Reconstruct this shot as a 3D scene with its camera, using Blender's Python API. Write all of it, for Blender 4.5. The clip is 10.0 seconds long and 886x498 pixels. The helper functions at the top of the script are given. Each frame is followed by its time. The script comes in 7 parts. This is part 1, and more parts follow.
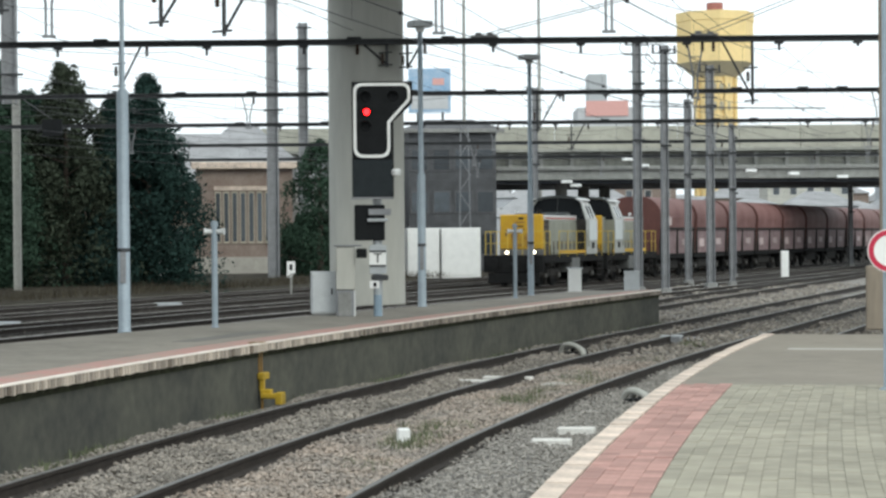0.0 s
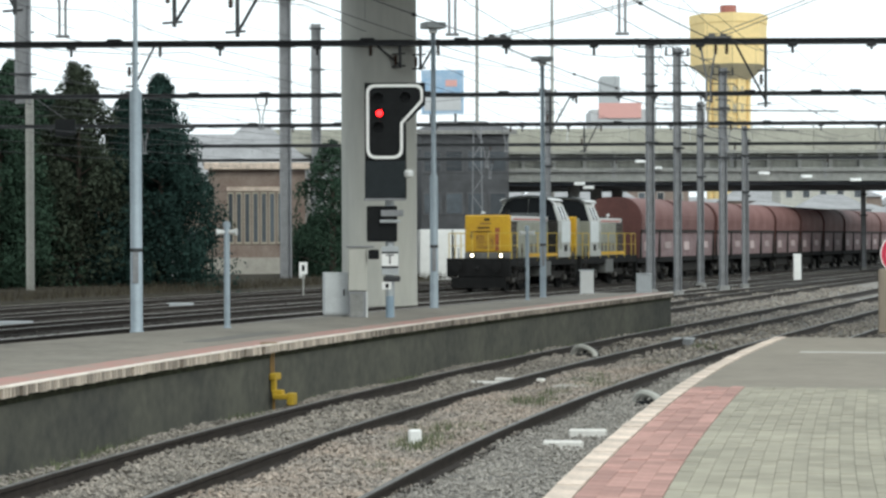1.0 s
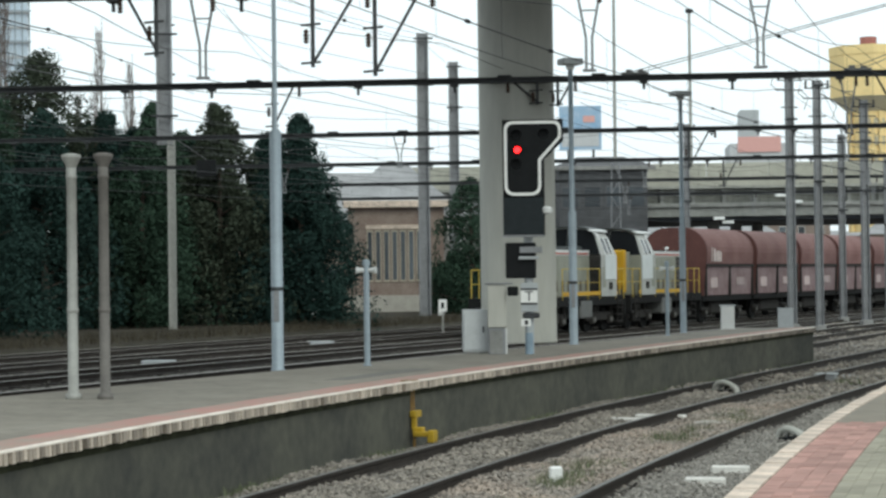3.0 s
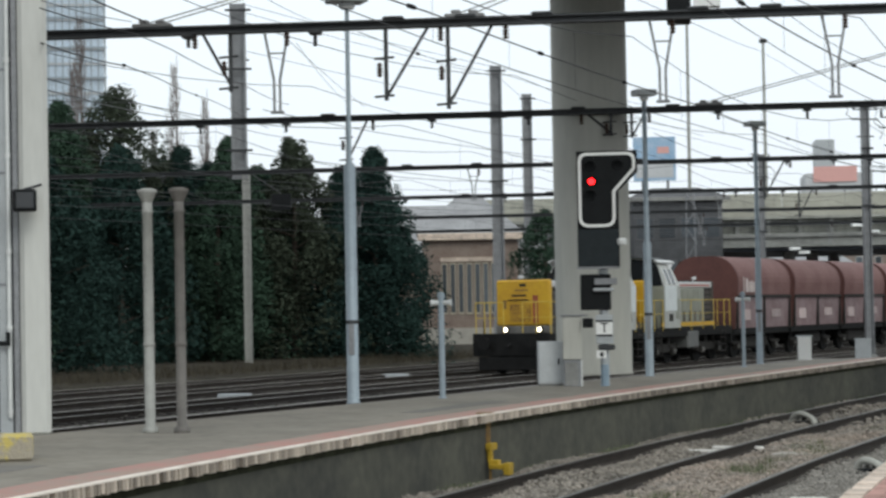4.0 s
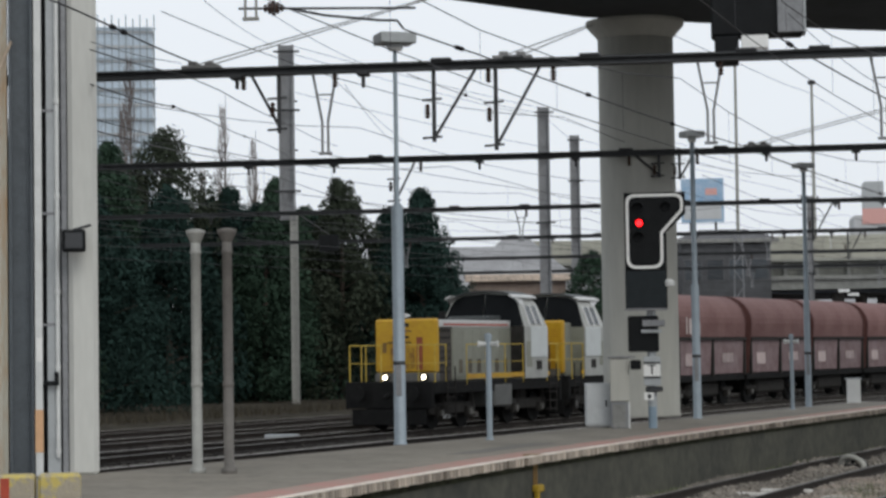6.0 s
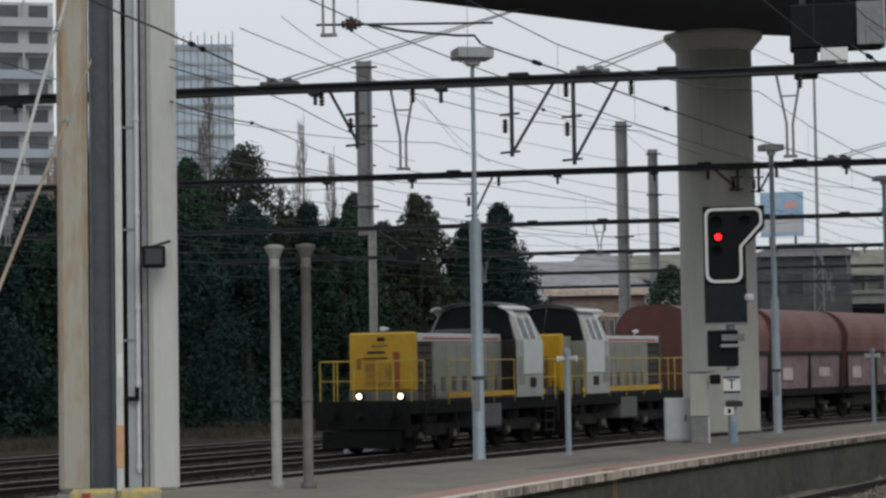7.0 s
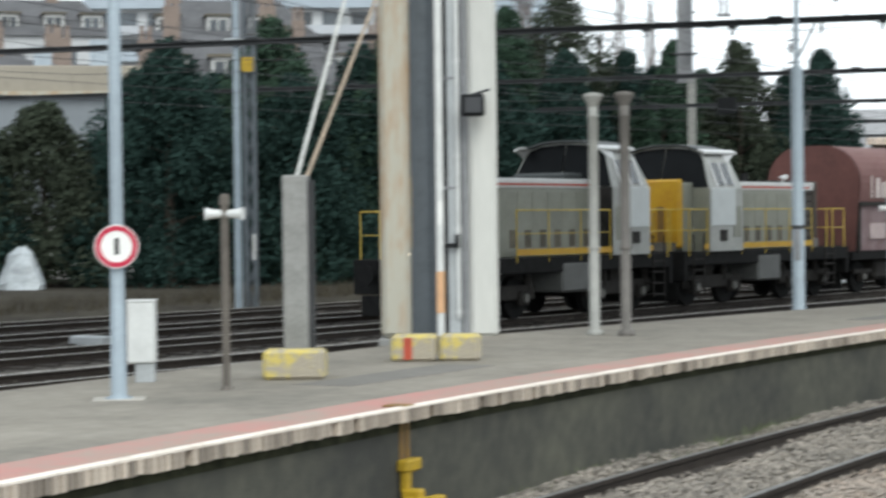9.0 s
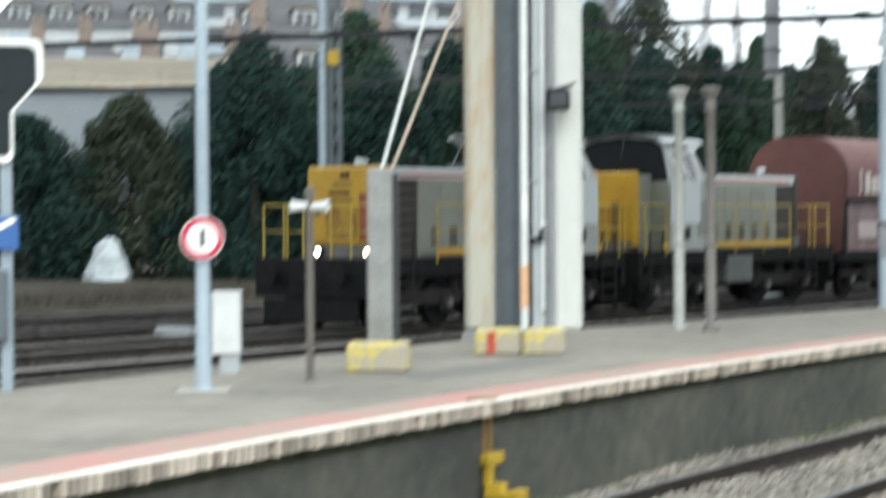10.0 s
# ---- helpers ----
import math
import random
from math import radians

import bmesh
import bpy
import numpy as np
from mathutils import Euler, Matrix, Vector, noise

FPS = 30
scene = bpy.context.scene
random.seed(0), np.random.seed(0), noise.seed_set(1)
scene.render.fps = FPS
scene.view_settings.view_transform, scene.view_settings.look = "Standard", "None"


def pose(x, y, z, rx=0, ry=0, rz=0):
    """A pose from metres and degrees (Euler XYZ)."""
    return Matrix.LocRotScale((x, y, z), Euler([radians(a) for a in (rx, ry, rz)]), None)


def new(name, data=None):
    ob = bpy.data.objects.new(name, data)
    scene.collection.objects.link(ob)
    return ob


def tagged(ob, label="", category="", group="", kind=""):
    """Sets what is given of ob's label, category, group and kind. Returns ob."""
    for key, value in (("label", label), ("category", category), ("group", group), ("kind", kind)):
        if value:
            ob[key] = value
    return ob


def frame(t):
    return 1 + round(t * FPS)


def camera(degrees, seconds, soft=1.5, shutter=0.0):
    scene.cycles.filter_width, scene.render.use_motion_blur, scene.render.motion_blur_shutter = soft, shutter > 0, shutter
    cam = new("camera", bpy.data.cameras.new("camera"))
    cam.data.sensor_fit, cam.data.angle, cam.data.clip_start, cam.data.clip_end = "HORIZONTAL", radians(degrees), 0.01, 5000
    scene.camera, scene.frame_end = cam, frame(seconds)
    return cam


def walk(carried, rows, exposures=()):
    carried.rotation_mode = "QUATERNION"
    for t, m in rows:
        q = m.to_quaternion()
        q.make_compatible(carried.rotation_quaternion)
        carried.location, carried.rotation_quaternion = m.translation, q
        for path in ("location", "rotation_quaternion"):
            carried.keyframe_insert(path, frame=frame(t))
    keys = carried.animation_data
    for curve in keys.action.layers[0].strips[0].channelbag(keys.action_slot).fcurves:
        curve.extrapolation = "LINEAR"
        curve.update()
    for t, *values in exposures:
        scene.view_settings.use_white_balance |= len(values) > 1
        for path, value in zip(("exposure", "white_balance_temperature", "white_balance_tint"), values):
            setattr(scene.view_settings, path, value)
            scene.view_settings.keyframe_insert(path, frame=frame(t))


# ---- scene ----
# The camera is held by hand on the platform, 1.47 m above it, and turns to follow the train.
EYE = (0.0, 0.0, 2.2)
PATH = [
    (0, 89.683, 0.5, -0.003),
    (0.5, 89.648, 0.339, 0.284),
    (1, 89.724, 0.247, 0.325),
    (1.5, 89.589, 0.222, 0.897),
    (2, 89.773, 0.258, 1.56),
    (2.5, 90.703, 0.551, 2.618),
    (2.7, 90.695, 0.605, 3.311),
    (3.8, 91.371, 1.114, 5.41),
    (4, 91.632, 1.066, 6.026),
    (4.5, 91.753, 0.913, 6.593),
    (5, 91.749, 0.951, 6.552),
    (5.5, 92.206, 0.999, 7.069),
    (6, 92.751, 0.885, 7.284),
    (6.2, 93.104, 0.596, 8.043),
    (7.3, 93.119, 0.7, 9.843),
    (7.5, 92.124, 0.31, 10.556),
    (7.7, 91.26, 0.2, 11.676),
    (7.9, 90.345, 0.12, 12.1),
    (8, 90.135, 0.093, 12.379),
    (8.2, 90.135, 0.15, 12.446),
    (8.3, 90.205, 0.21, 12.687),
    (8.5, 90.303, 0.326, 14.228),
    (8.6, 90.62, 0.38, 15.3),
    (8.8, 90.1, 0.55, 16.45),
    (9, 89.254, 0.663, 17.843),
    (9.1, 89.2, 0.6, 18.45),
    (9.3, 89.12, 0.47, 18.6),
    (9.5, 89.21, 0.341, 17.987),
    (9.7, 89.62, 0.31, 18.35),
    (9.85, 90.1, 0.28, 19.1),
    (10, 89.106, 0.262, 20.094),
]
EXPOSURES = [(0, 0.34, 6420, 2), (1.5, 0.36, 6420, 0), (2.5, 0.22, 6420, -2), (4, -0.03, 6450, 4), (5.5, -0.08, 6500, 7), (6.2, -0.36, 6500, 8), (7.3, -0.58, 6500, 8), (7.5, -0.58, 6500, 8), (8, -0.16, 6500, 7), (8.5, 0.22, 6480, 6), (9, 0.52, 6420, 4), (10, 0.88, 6300, 1)]
cam = camera(23.31, 10.0, soft=2.6, shutter=0.5)
walk(cam, [(t, pose(*EYE, a, b, c)) for t, a, b, c in PATH], EXPOSURES)

# ---- world and sun: a bright overcast sky ----
world = bpy.data.worlds.new("overcast_sky")
scene.world = world
world.use_nodes = True
wn, wl = world.node_tree.nodes, world.node_tree.links
wn.clear()
w_out = wn.new("ShaderNodeOutputWorld")
w_bg = wn.new("ShaderNodeBackground")
w_bg.inputs["Strength"].default_value = 0.13
w_sky = wn.new("ShaderNodeTexSky")
w_sky.sky_type = "NISHITA"
w_sky.sun_disc = False
w_sky.sun_elevation = radians(38)
w_sky.sun_rotation = radians(150)
w_sky.dust_density = 4.0
w_hsv = wn.new("ShaderNodeHueSaturation")
w_hsv.inputs["Saturation"].default_value = 0.25
w_mix = wn.new("ShaderNodeMix")
w_mix.data_type = "RGBA"
w_mix.inputs["Factor"].default_value = 0.8
w_mix.inputs["B"].default_value = (8.6, 9.0, 9.7, 1)
wl.new(w_sky.outputs[0], w_hsv.inputs["Color"])
wl.new(w_hsv.outputs[0], w_mix.inputs["A"])
wl.new(w_mix.outputs["Result"], w_bg.inputs["Color"])
wl.new(w_bg.outputs[0], w_out.inputs["Surface"])
sun = new("sun", bpy.data.lights.new("sun", "SUN"))
sun.data.energy = 0.8
sun.data.angle = radians(25)
sun.data.color = (1.0, 0.97, 0.92)
sun.matrix_world = pose(0, 0, 60, 50, 0, 30)


# ---- helpers of this scene ----
def part(name, bm, material, parent=None, label="", smooth=False):
    me = bpy.data.meshes.new(name)
    bm.normal_update()
    if smooth:
        for f in bm.faces:
            f.smooth = True
    bm.to_mesh(me)
    bm.free()
    me.materials.append(material)
    ob = new(name, me)
    if parent is not None:
        ob.parent = parent
    if label:
        tagged(ob, label)
    return ob


def empty(name, m=None):
    ob = new(name)
    if m is not None:
        ob.matrix_basis = m
    return ob


def box(bm, x0, x1, y0, y1, z0, z1, bevel=0.0, m=None):
    vs = [bm.verts.new((x, y, z)) for z in (z0, z1) for x, y in ((x0, y0), (x1, y0), (x1, y1), (x0, y1))]
    fs = [bm.faces.new([vs[i] for i in f]) for f in ((3, 2, 1, 0), (4, 5, 6, 7), (0, 1, 5, 4), (1, 2, 6, 5), (2, 3, 7, 6), (3, 0, 4, 7))]
    if bevel:
        es = list({e for f in fs for e in f.edges})
        g = bmesh.ops.bevel(bm, geom=es, offset=bevel, segments=1, affect="EDGES")
        vs = list({v for f in g["faces"] for v in f.verts} | {v for v in vs if v.is_valid})
    if m is not None:
        bmesh.ops.transform(bm, matrix=m, verts=vs)
    return bm


def tube(bm, a, b, r0, r1=None, seg=10, caps=True):
    a, b = Vector(a), Vector(b)
    r1 = r0 if r1 is None else r1
    d = (b - a).normalized()
    q = d.to_track_quat("Z", "Y")
    rings = []
    for c, r in ((a, r0), (b, r1)):
        rings.append([bm.verts.new(c + q @ Vector((r * math.cos(2 * math.pi * i / seg), r * math.sin(2 * math.pi * i / seg), 0))) for i in range(seg)])
    for i in range(seg):
        j = (i + 1) % seg
        bm.faces.new((rings[0][i], rings[0][j], rings[1][j], rings[1][i]))
    if caps:
        bm.faces.new(rings[0][::-1])
        bm.faces.new(rings[1])
    return bm


def lathe(bm, prof, seg=16, at=(0, 0, 0)):
    """A turned form about the upright axis through at; prof: (radius, z)."""
    rings = []
    for r, z in prof:
        rings.append([bm.verts.new((at[0] + r * math.cos(2 * math.pi * i / seg), at[1] + r * math.sin(2 * math.pi * i / seg), at[2] + z)) for i in range(seg)])
    for p, q in zip(rings[:-1], rings[1:]):
        for i in range(seg):
            j = (i + 1) % seg
            bm.faces.new((p[i], p[j], q[j], q[i]))
    bm.faces.new(rings[0][::-1])
    bm.faces.new(rings[-1])
    return bm


def sweep(bm, line, prof, close=True):
    """prof: (sideways, z) round the section; line: list of (x, y, nx, ny)."""
    rings = [[bm.verts.new((x + nx * o, y + ny * o, z)) for o, z in prof] for x, y, nx, ny in line]
    n = len(prof)
    for p, q in zip(rings[:-1], rings[1:]):
        for i in range(n if close else n - 1):
            j = (i + 1) % n
            bm.faces.new((p[i], q[i], q[j], p[j]))
    if close:
        bm.faces.new(rings[0])
        bm.faces.new(rings[-1][::-1])
    return bm


def path_tube(bm, pts, r, seg=5):
    """One unbroken round wire through pts."""
    rings = []
    for i, p in enumerate(pts):
        d = (Vector(pts[min(i + 1, len(pts) - 1)]) - Vector(pts[max(i - 1, 0)])).normalized()
        q = d.to_track_quat("Z", "Y")
        rings.append([bm.verts.new(Vector(p) + q @ Vector((r * math.cos(2 * math.pi * k / seg), r * math.sin(2 * math.pi * k / seg), 0))) for k in range(seg)])
    for a, c in zip(rings[:-1], rings[1:]):
        for k in range(seg):
            j = (k + 1) % seg
            bm.faces.new((a[k], a[j], c[j], c[k]))
    return bm


def i_profile(w, h, t):
    a, c = w / 2, h / 2
    return [(-a, -c), (a, -c), (a, -c + t), (t / 2, -c + t), (t / 2, c - t), (a, c - t), (a, c), (-a, c), (-a, c - t), (-t / 2, c - t), (-t / 2, -c + t), (-a, -c + t)]


def i_beam(bm, axis, l0, l1, w, h, t, at=(0, 0, 0)):
    """A rolled steel section along x or z, as one piece; h lies along y for an upright one."""
    ends = []
    for l in (l0, l1):
        ring = []
        for u, v in i_profile(w, h, t):
            co = (l, u, v) if axis == "x" else (v, u, l)
            ring.append(bm.verts.new((at[0] + co[0], at[1] + co[1], at[2] + co[2])))
        ends.append(ring)
    n = len(ends[0])
    for i in range(n):
        j = (i + 1) % n
        bm.faces.new((ends[0][i], ends[0][j], ends[1][j], ends[1][i]))
    bm.faces.new(ends[0][::-1])
    bm.faces.new(ends[1])
    bmesh.ops.recalc_face_normals(bm, faces=bm.faces)
    return bm


# ---- the lines of the place ----
def edge_x(y):
    """The edge of the far platform (its rail side)."""
    u = min(max(y, 4.0), 58.0)
    x = -3.84692689e-05 * u**3 + 6.34403045e-03 * u * u - 2.10152813e-02 * u - 6.643
    k = -1.15407807e-04 * u * u + 1.268806e-02 * u - 2.10152813e-02
    return x + k * (y - u), k


def near_x(y):
    """The near platform's edge runs with the tracks, and closes up a little on them at the camera's end."""
    x, k = edge_x(y)
    u = min(max(22.0 - y, 0.0), 13.5)
    return x - 0.0021 * u * u, k + (0.0042 * u if u < 13.5 else 0.0)


def train_x(y):
    """The middle of the track on which the train runs."""
    u = min(y, 110.0) - 60.0
    x = -9.5453805 + 0.34443962 * u + 0.00086040899 * u * u - 6.6789731e-06 * u**3
    k = 0.34443962 + 0.00172081798 * u - 2.00369193e-05 * u * u
    return x + k * (y - min(y, 110.0)), k


def line_of(fn, offset, y0, y1, step=1.0):
    out = []
    n = max(2, int((y1 - y0) / step) + 1)
    for i in range(n):
        y = y0 + (y1 - y0) * i / (n - 1)
        x, k = fn(y)
        c = 1 / math.sqrt(1 + k * k)
        out.append((x + offset * c, y - offset * k * c, c, -k * c))
    return out


# ---- materials ----
def mat(name, color, rough=0.8, metal=0.0, vary=0.25, scale=3.0, bump=0.0, bump_scale=40.0, emit=0.0, second=None, island=0.0, objvar=0.0, lo=0.5, hi=1.0, streak=False, spec=0.5):
    m = bpy.data.materials.new(name)
    m.use_nodes = True
    n, l = m.node_tree.nodes, m.node_tree.links
    bs = n["Principled BSDF"]
    bs.inputs["Roughness"].default_value = rough
    bs.inputs["Metallic"].default_value = metal
    bs.inputs["Specular IOR Level"].default_value = spec
    geo = n.new("ShaderNodeNewGeometry")
    src = n.new("ShaderNodeTexCoord").outputs["Object"]
    if streak:
        mp = n.new("ShaderNodeMapping")
        mp.inputs["Scale"].default_value = (1, 1, 0.2)
        l.new(src, mp.inputs["Vector"])
        src = mp.outputs[0]
    n1 = n.new("ShaderNodeTexNoise")
    n1.inputs["Scale"].default_value = scale
    n1.inputs["Detail"].default_value = 6
    n1.inputs["Roughness"].default_value = 0.65
    l.new(src, n1.inputs["Vector"])
    n2 = n.new("ShaderNodeTexNoise")
    n2.inputs["Scale"].default_value = scale * 9
    n2.inputs["Detail"].default_value = 4
    l.new(src, n2.inputs["Vector"])
    add = n.new("ShaderNodeMath")
    add.operation = "MULTIPLY_ADD"
    l.new(n2.outputs["Fac"], add.inputs[0])
    add.inputs[1].default_value = 0.5
    l.new(n1.outputs["Fac"], add.inputs[2])
    ramp = n.new("ShaderNodeMapRange")
    ramp.inputs["From Min"].default_value = lo
    ramp.inputs["From Max"].default_value = hi
    l.new(add.outputs[0], ramp.inputs["Value"])
    mix = n.new("ShaderNodeMix")
    mix.data_type = "RGBA"
    a = [c * (1 - vary) for c in color]
    b = [min(1, c * (1 + vary)) for c in color] if second is None else second
    mix.inputs["A"].default_value = (*a, 1)
    mix.inputs["B"].default_value = (*b, 1)
    l.new(ramp.outputs[0], mix.inputs["Factor"])
    out = mix.outputs["Result"]
    for amount, sock in ((island, geo.outputs["Random Per Island"]), (objvar, None)):
        if not amount:
            continue
        if sock is None:
            sock = n.new("ShaderNodeObjectInfo").outputs["Random"]
        r = n.new("ShaderNodeMapRange")
        r.inputs["To Min"].default_value = 1 - amount
        r.inputs["To Max"].default_value = 1 + amount
        l.new(sock, r.inputs["Value"])
        h = n.new("ShaderNodeHueSaturation")
        l.new(r.outputs[0], h.inputs["Value"])
        l.new(out, h.inputs["Color"])
        out = h.outputs[0]
    l.new(out, bs.inputs["Base Color"])
    if bump:
        bn = n.new("ShaderNodeTexNoise")
        bn.inputs["Scale"].default_value = bump_scale
        bn.inputs["Detail"].default_value = 5
        l.new(src, bn.inputs["Vector"])
        bp = n.new("ShaderNodeBump")
        bp.inputs["Strength"].default_value = bump
        bp.inputs["Distance"].default_value = 0.02
        l.new(bn.outputs["Fac"], bp.inputs["Height"])
        l.new(bp.outputs[0], bs.inputs["Normal"])
    if emit:
        bs.inputs["Emission Color"].default_value = (*color, 1)
        bs.inputs["Emission Strength"].default_value = emit
    return m


M_ballast = mat("ballast", (0.2, 0.185, 0.165), 0.95, vary=0.4, scale=2.2, bump=0.8, bump_scale=25)
M_gravel = mat("gravel_stone", (0.38, 0.355, 0.32), 0.9, vary=0.35, scale=0.7, island=0.34, second=(0.36, 0.29, 0.235))
M_gravelbrown = mat("brown_stained_stone", (0.26, 0.24, 0.21), 0.9, vary=0.45, scale=0.8, island=0.35, second=(0.35, 0.31, 0.265))
M_grit = mat("dusty_grit", (0.31, 0.29, 0.262), 0.95, vary=0.25, scale=1.0, island=0.25)
M_gravel_dark = mat("oily_gravel_stone", (0.092, 0.083, 0.074), 0.9, vary=0.3, scale=1.2, island=0.4, spec=0.2)
M_sleeper = mat("sleeper_wood", (0.17, 0.16, 0.145), 0.9, vary=0.3, scale=3, objvar=0.3)
M_grass = mat("weed_green", (0.12, 0.135, 0.075), 0.8, vary=0.3, scale=2, island=0.4)
M_deadgrass = mat("dead_grass", (0.055, 0.048, 0.034), 0.9, vary=0.3, scale=1, island=0.5, spec=0.1)
M_earth = mat("brown_earth", (0.042, 0.037, 0.03), 0.95, vary=0.4, scale=0.8, bump=0.5, second=(0.065, 0.058, 0.045), spec=0.1)
M_yardbed = mat("oily_ballast", (0.073, 0.066, 0.059), 0.95, vary=0.45, scale=1.2, bump=0.8, bump_scale=20, spec=0.15)
M_sleeperdark = mat("oily_sleeper_wood", (0.045, 0.04, 0.036), 0.9, vary=0.3, scale=3, island=0.3, spec=0.2)
M_slatedark = mat("dark_slate", (0.1, 0.1, 0.105), 0.85, vary=0.3, scale=0.6, spec=0.25)
# rust-brown steel, darkened so the colour holds the shade on the rail sides
M_rail = mat("shaded_rail_steel", (0.032, 0.026, 0.022), 0.7, 0.0, vary=0.4, scale=6, spec=0.2)
# worn steel; its pale base colour paints the sky's reflection on the yard rails
M_railhead = mat("rail_head_sky_sheen", (0.52, 0.5, 0.47), 0.5, 0.25, vary=0.2)
M_concrete = mat("pale_concrete", (0.43, 0.425, 0.385), 0.85, vary=0.12, scale=0.8, bump=0.15, streak=True)
M_paleconc = mat("clean_concrete", (0.52, 0.52, 0.49), 0.8, vary=0.1, scale=1.6, bump=0.1, streak=True)
M_rustconc = mat("rust_streaked_concrete", (0.46, 0.44, 0.37), 0.85, vary=0.1, scale=2.0, second=(0.36, 0.22, 0.11), streak=True, lo=0.66, hi=0.98)
M_pillar = mat("brown_weathered_concrete", (0.24, 0.2, 0.155), 0.9, vary=0.25, scale=1.5, bump=0.2, streak=True)
M_concrete_dk = mat("weathered_concrete", (0.24, 0.24, 0.23), 0.9, vary=0.25, scale=3, bump=0.3)
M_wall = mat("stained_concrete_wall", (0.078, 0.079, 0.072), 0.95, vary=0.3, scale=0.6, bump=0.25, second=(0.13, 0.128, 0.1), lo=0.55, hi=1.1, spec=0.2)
# near-black with a little moss green: shade under the edge bricks, painted in
M_edgeshade = mat("painted_edge_shade", (0.022, 0.023, 0.017), 0.95, vary=0.4, scale=5, second=(0.055, 0.058, 0.034), spec=0.1)
# one very dark blue-grey for the whole viaduct deck
M_deck = mat("dark_deck_concrete", (0.036, 0.041, 0.046), 0.9, vary=0.3, scale=0.5)
M_plat = mat("platform_asphalt", (0.21, 0.19, 0.158), 0.88, vary=0.33, scale=0.6, bump=0.2, bump_scale=60)
M_plat2 = mat("brown_asphalt", (0.215, 0.188, 0.15), 0.88, vary=0.2, scale=0.4, bump=0.2, bump_scale=60)
M_patch = mat("dark_asphalt_patch", (0.16, 0.15, 0.135), 0.9, vary=0.2, scale=2)
M_joint = mat("joint_sand", (0.2, 0.185, 0.15), 0.95, vary=0.2, scale=4)
M_red = mat("red_paving", (0.47, 0.23, 0.2), 0.85, vary=0.1, scale=1.1, second=(0.3, 0.255, 0.21), lo=0.58, hi=0.95)
M_redpaver = mat("red_clinker", (0.39, 0.22, 0.185), 0.85, vary=0.2, scale=2.5, objvar=0.2, island=0.2)
M_greypaver = mat("grey_clinker", (0.285, 0.262, 0.2), 0.85, vary=0.24, scale=0.45, objvar=0.12, island=0.12)
M_coping = mat("coping_stone", (0.56, 0.46, 0.38), 0.85, vary=0.4, scale=3, objvar=0.15, bump=0.4)
M_coping2 = mat("grey_coping_stone", (0.36, 0.34, 0.3), 0.85, vary=0.2, scale=3)
M_whitebrick = mat("worn_white_lip", (0.84, 0.76, 0.67), 0.8, vary=0.05, scale=2.5, second=(0.5, 0.42, 0.35), lo=0.7, hi=1.0)
M_edgebrick = mat("grimy_edge_brick", (0.4, 0.33, 0.26), 0.85, vary=0.2, scale=5, objvar=0.48, island=0.48, second=(0.58, 0.5, 0.42))
M_galv = mat("blue_grey_steel", (0.27, 0.32, 0.36), 0.5, 0.1, vary=0.14, scale=3)
M_galv2 = mat("pale_grey_iron", (0.3, 0.3, 0.28), 0.6, 0.1, vary=0.2, scale=5)
M_darkpost = mat("brown_iron", (0.12, 0.105, 0.09), 0.7, 0.1, vary=0.3, scale=5)
M_darkpost2 = mat("dark_grey_iron", (0.13, 0.12, 0.11), 0.7, 0.1, vary=0.25, scale=5)
M_darksteel = mat("dark_steel", (0.045, 0.047, 0.05), 0.7, 0.0, vary=0.3, scale=4, spec=0.25)
M_greysteel = mat("weathered_grey_steel", (0.22, 0.225, 0.235), 0.6, 0.2, vary=0.25, scale=2)
M_bluegrey = mat("dark_blue_grey_steel", (0.1, 0.115, 0.13), 0.6, 0.2, vary=0.2, scale=3)
M_rod = mat("pale_rod_steel", (0.5, 0.5, 0.47), 0.5, 0.2, vary=0.2, scale=4)
M_rod2 = mat("dull_stay_steel", (0.2, 0.2, 0.2), 0.5, 0.2, vary=0.2, scale=4)
M_wire = mat("wire_black", (0.05, 0.05, 0.055), 0.6, 0.3, vary=0.2)
M_insul = mat("brown_glaze", (0.06, 0.035, 0.025), 0.25, vary=0.2)
M_black = mat("matt_black_paint", (0.01, 0.011, 0.012), 0.7, vary=0.3, spec=0.15)
M_panel = mat("dark_blue_black_panel", (0.016, 0.021, 0.024), 0.6, vary=0.3, scale=4, spec=0.2)
M_white = mat("white_paint", (0.76, 0.76, 0.74), 0.5, vary=0.07)
M_white2 = mat("off_white_plastic", (0.6, 0.61, 0.6), 0.5, vary=0.12, scale=4)
M_cabinet = mat("pale_grey_cabinet", (0.5, 0.52, 0.53), 0.5, vary=0.12, scale=3)
M_orange = mat("faded_orange", (0.6, 0.36, 0.2), 0.6, vary=0.12, scale=5)
M_yblock = mat("flaked_yellow_on_concrete", (0.58, 0.47, 0.14), 0.85, vary=0.05, scale=1.5, second=(0.36, 0.32, 0.25), bump=0.8, lo=0.68, hi=0.8)
M_redpaint = mat("red_paint", (0.4, 0.06, 0.03), 0.6, vary=0.2)
M_signred = mat("sign_red", (0.45, 0.012, 0.05), 0.4, vary=0.08)
# sign red made paler: the haze of distance is put into it
M_signred2 = mat("hazy_sign_red", (0.6, 0.33, 0.3), 0.6, vary=0.1)
M_blue = mat("sign_blue", (0.03, 0.1, 0.3), 0.4, vary=0.15)
M_bluepipe = mat("blue_grey_pipe", (0.2, 0.27, 0.33), 0.5, vary=0.2, scale=6)
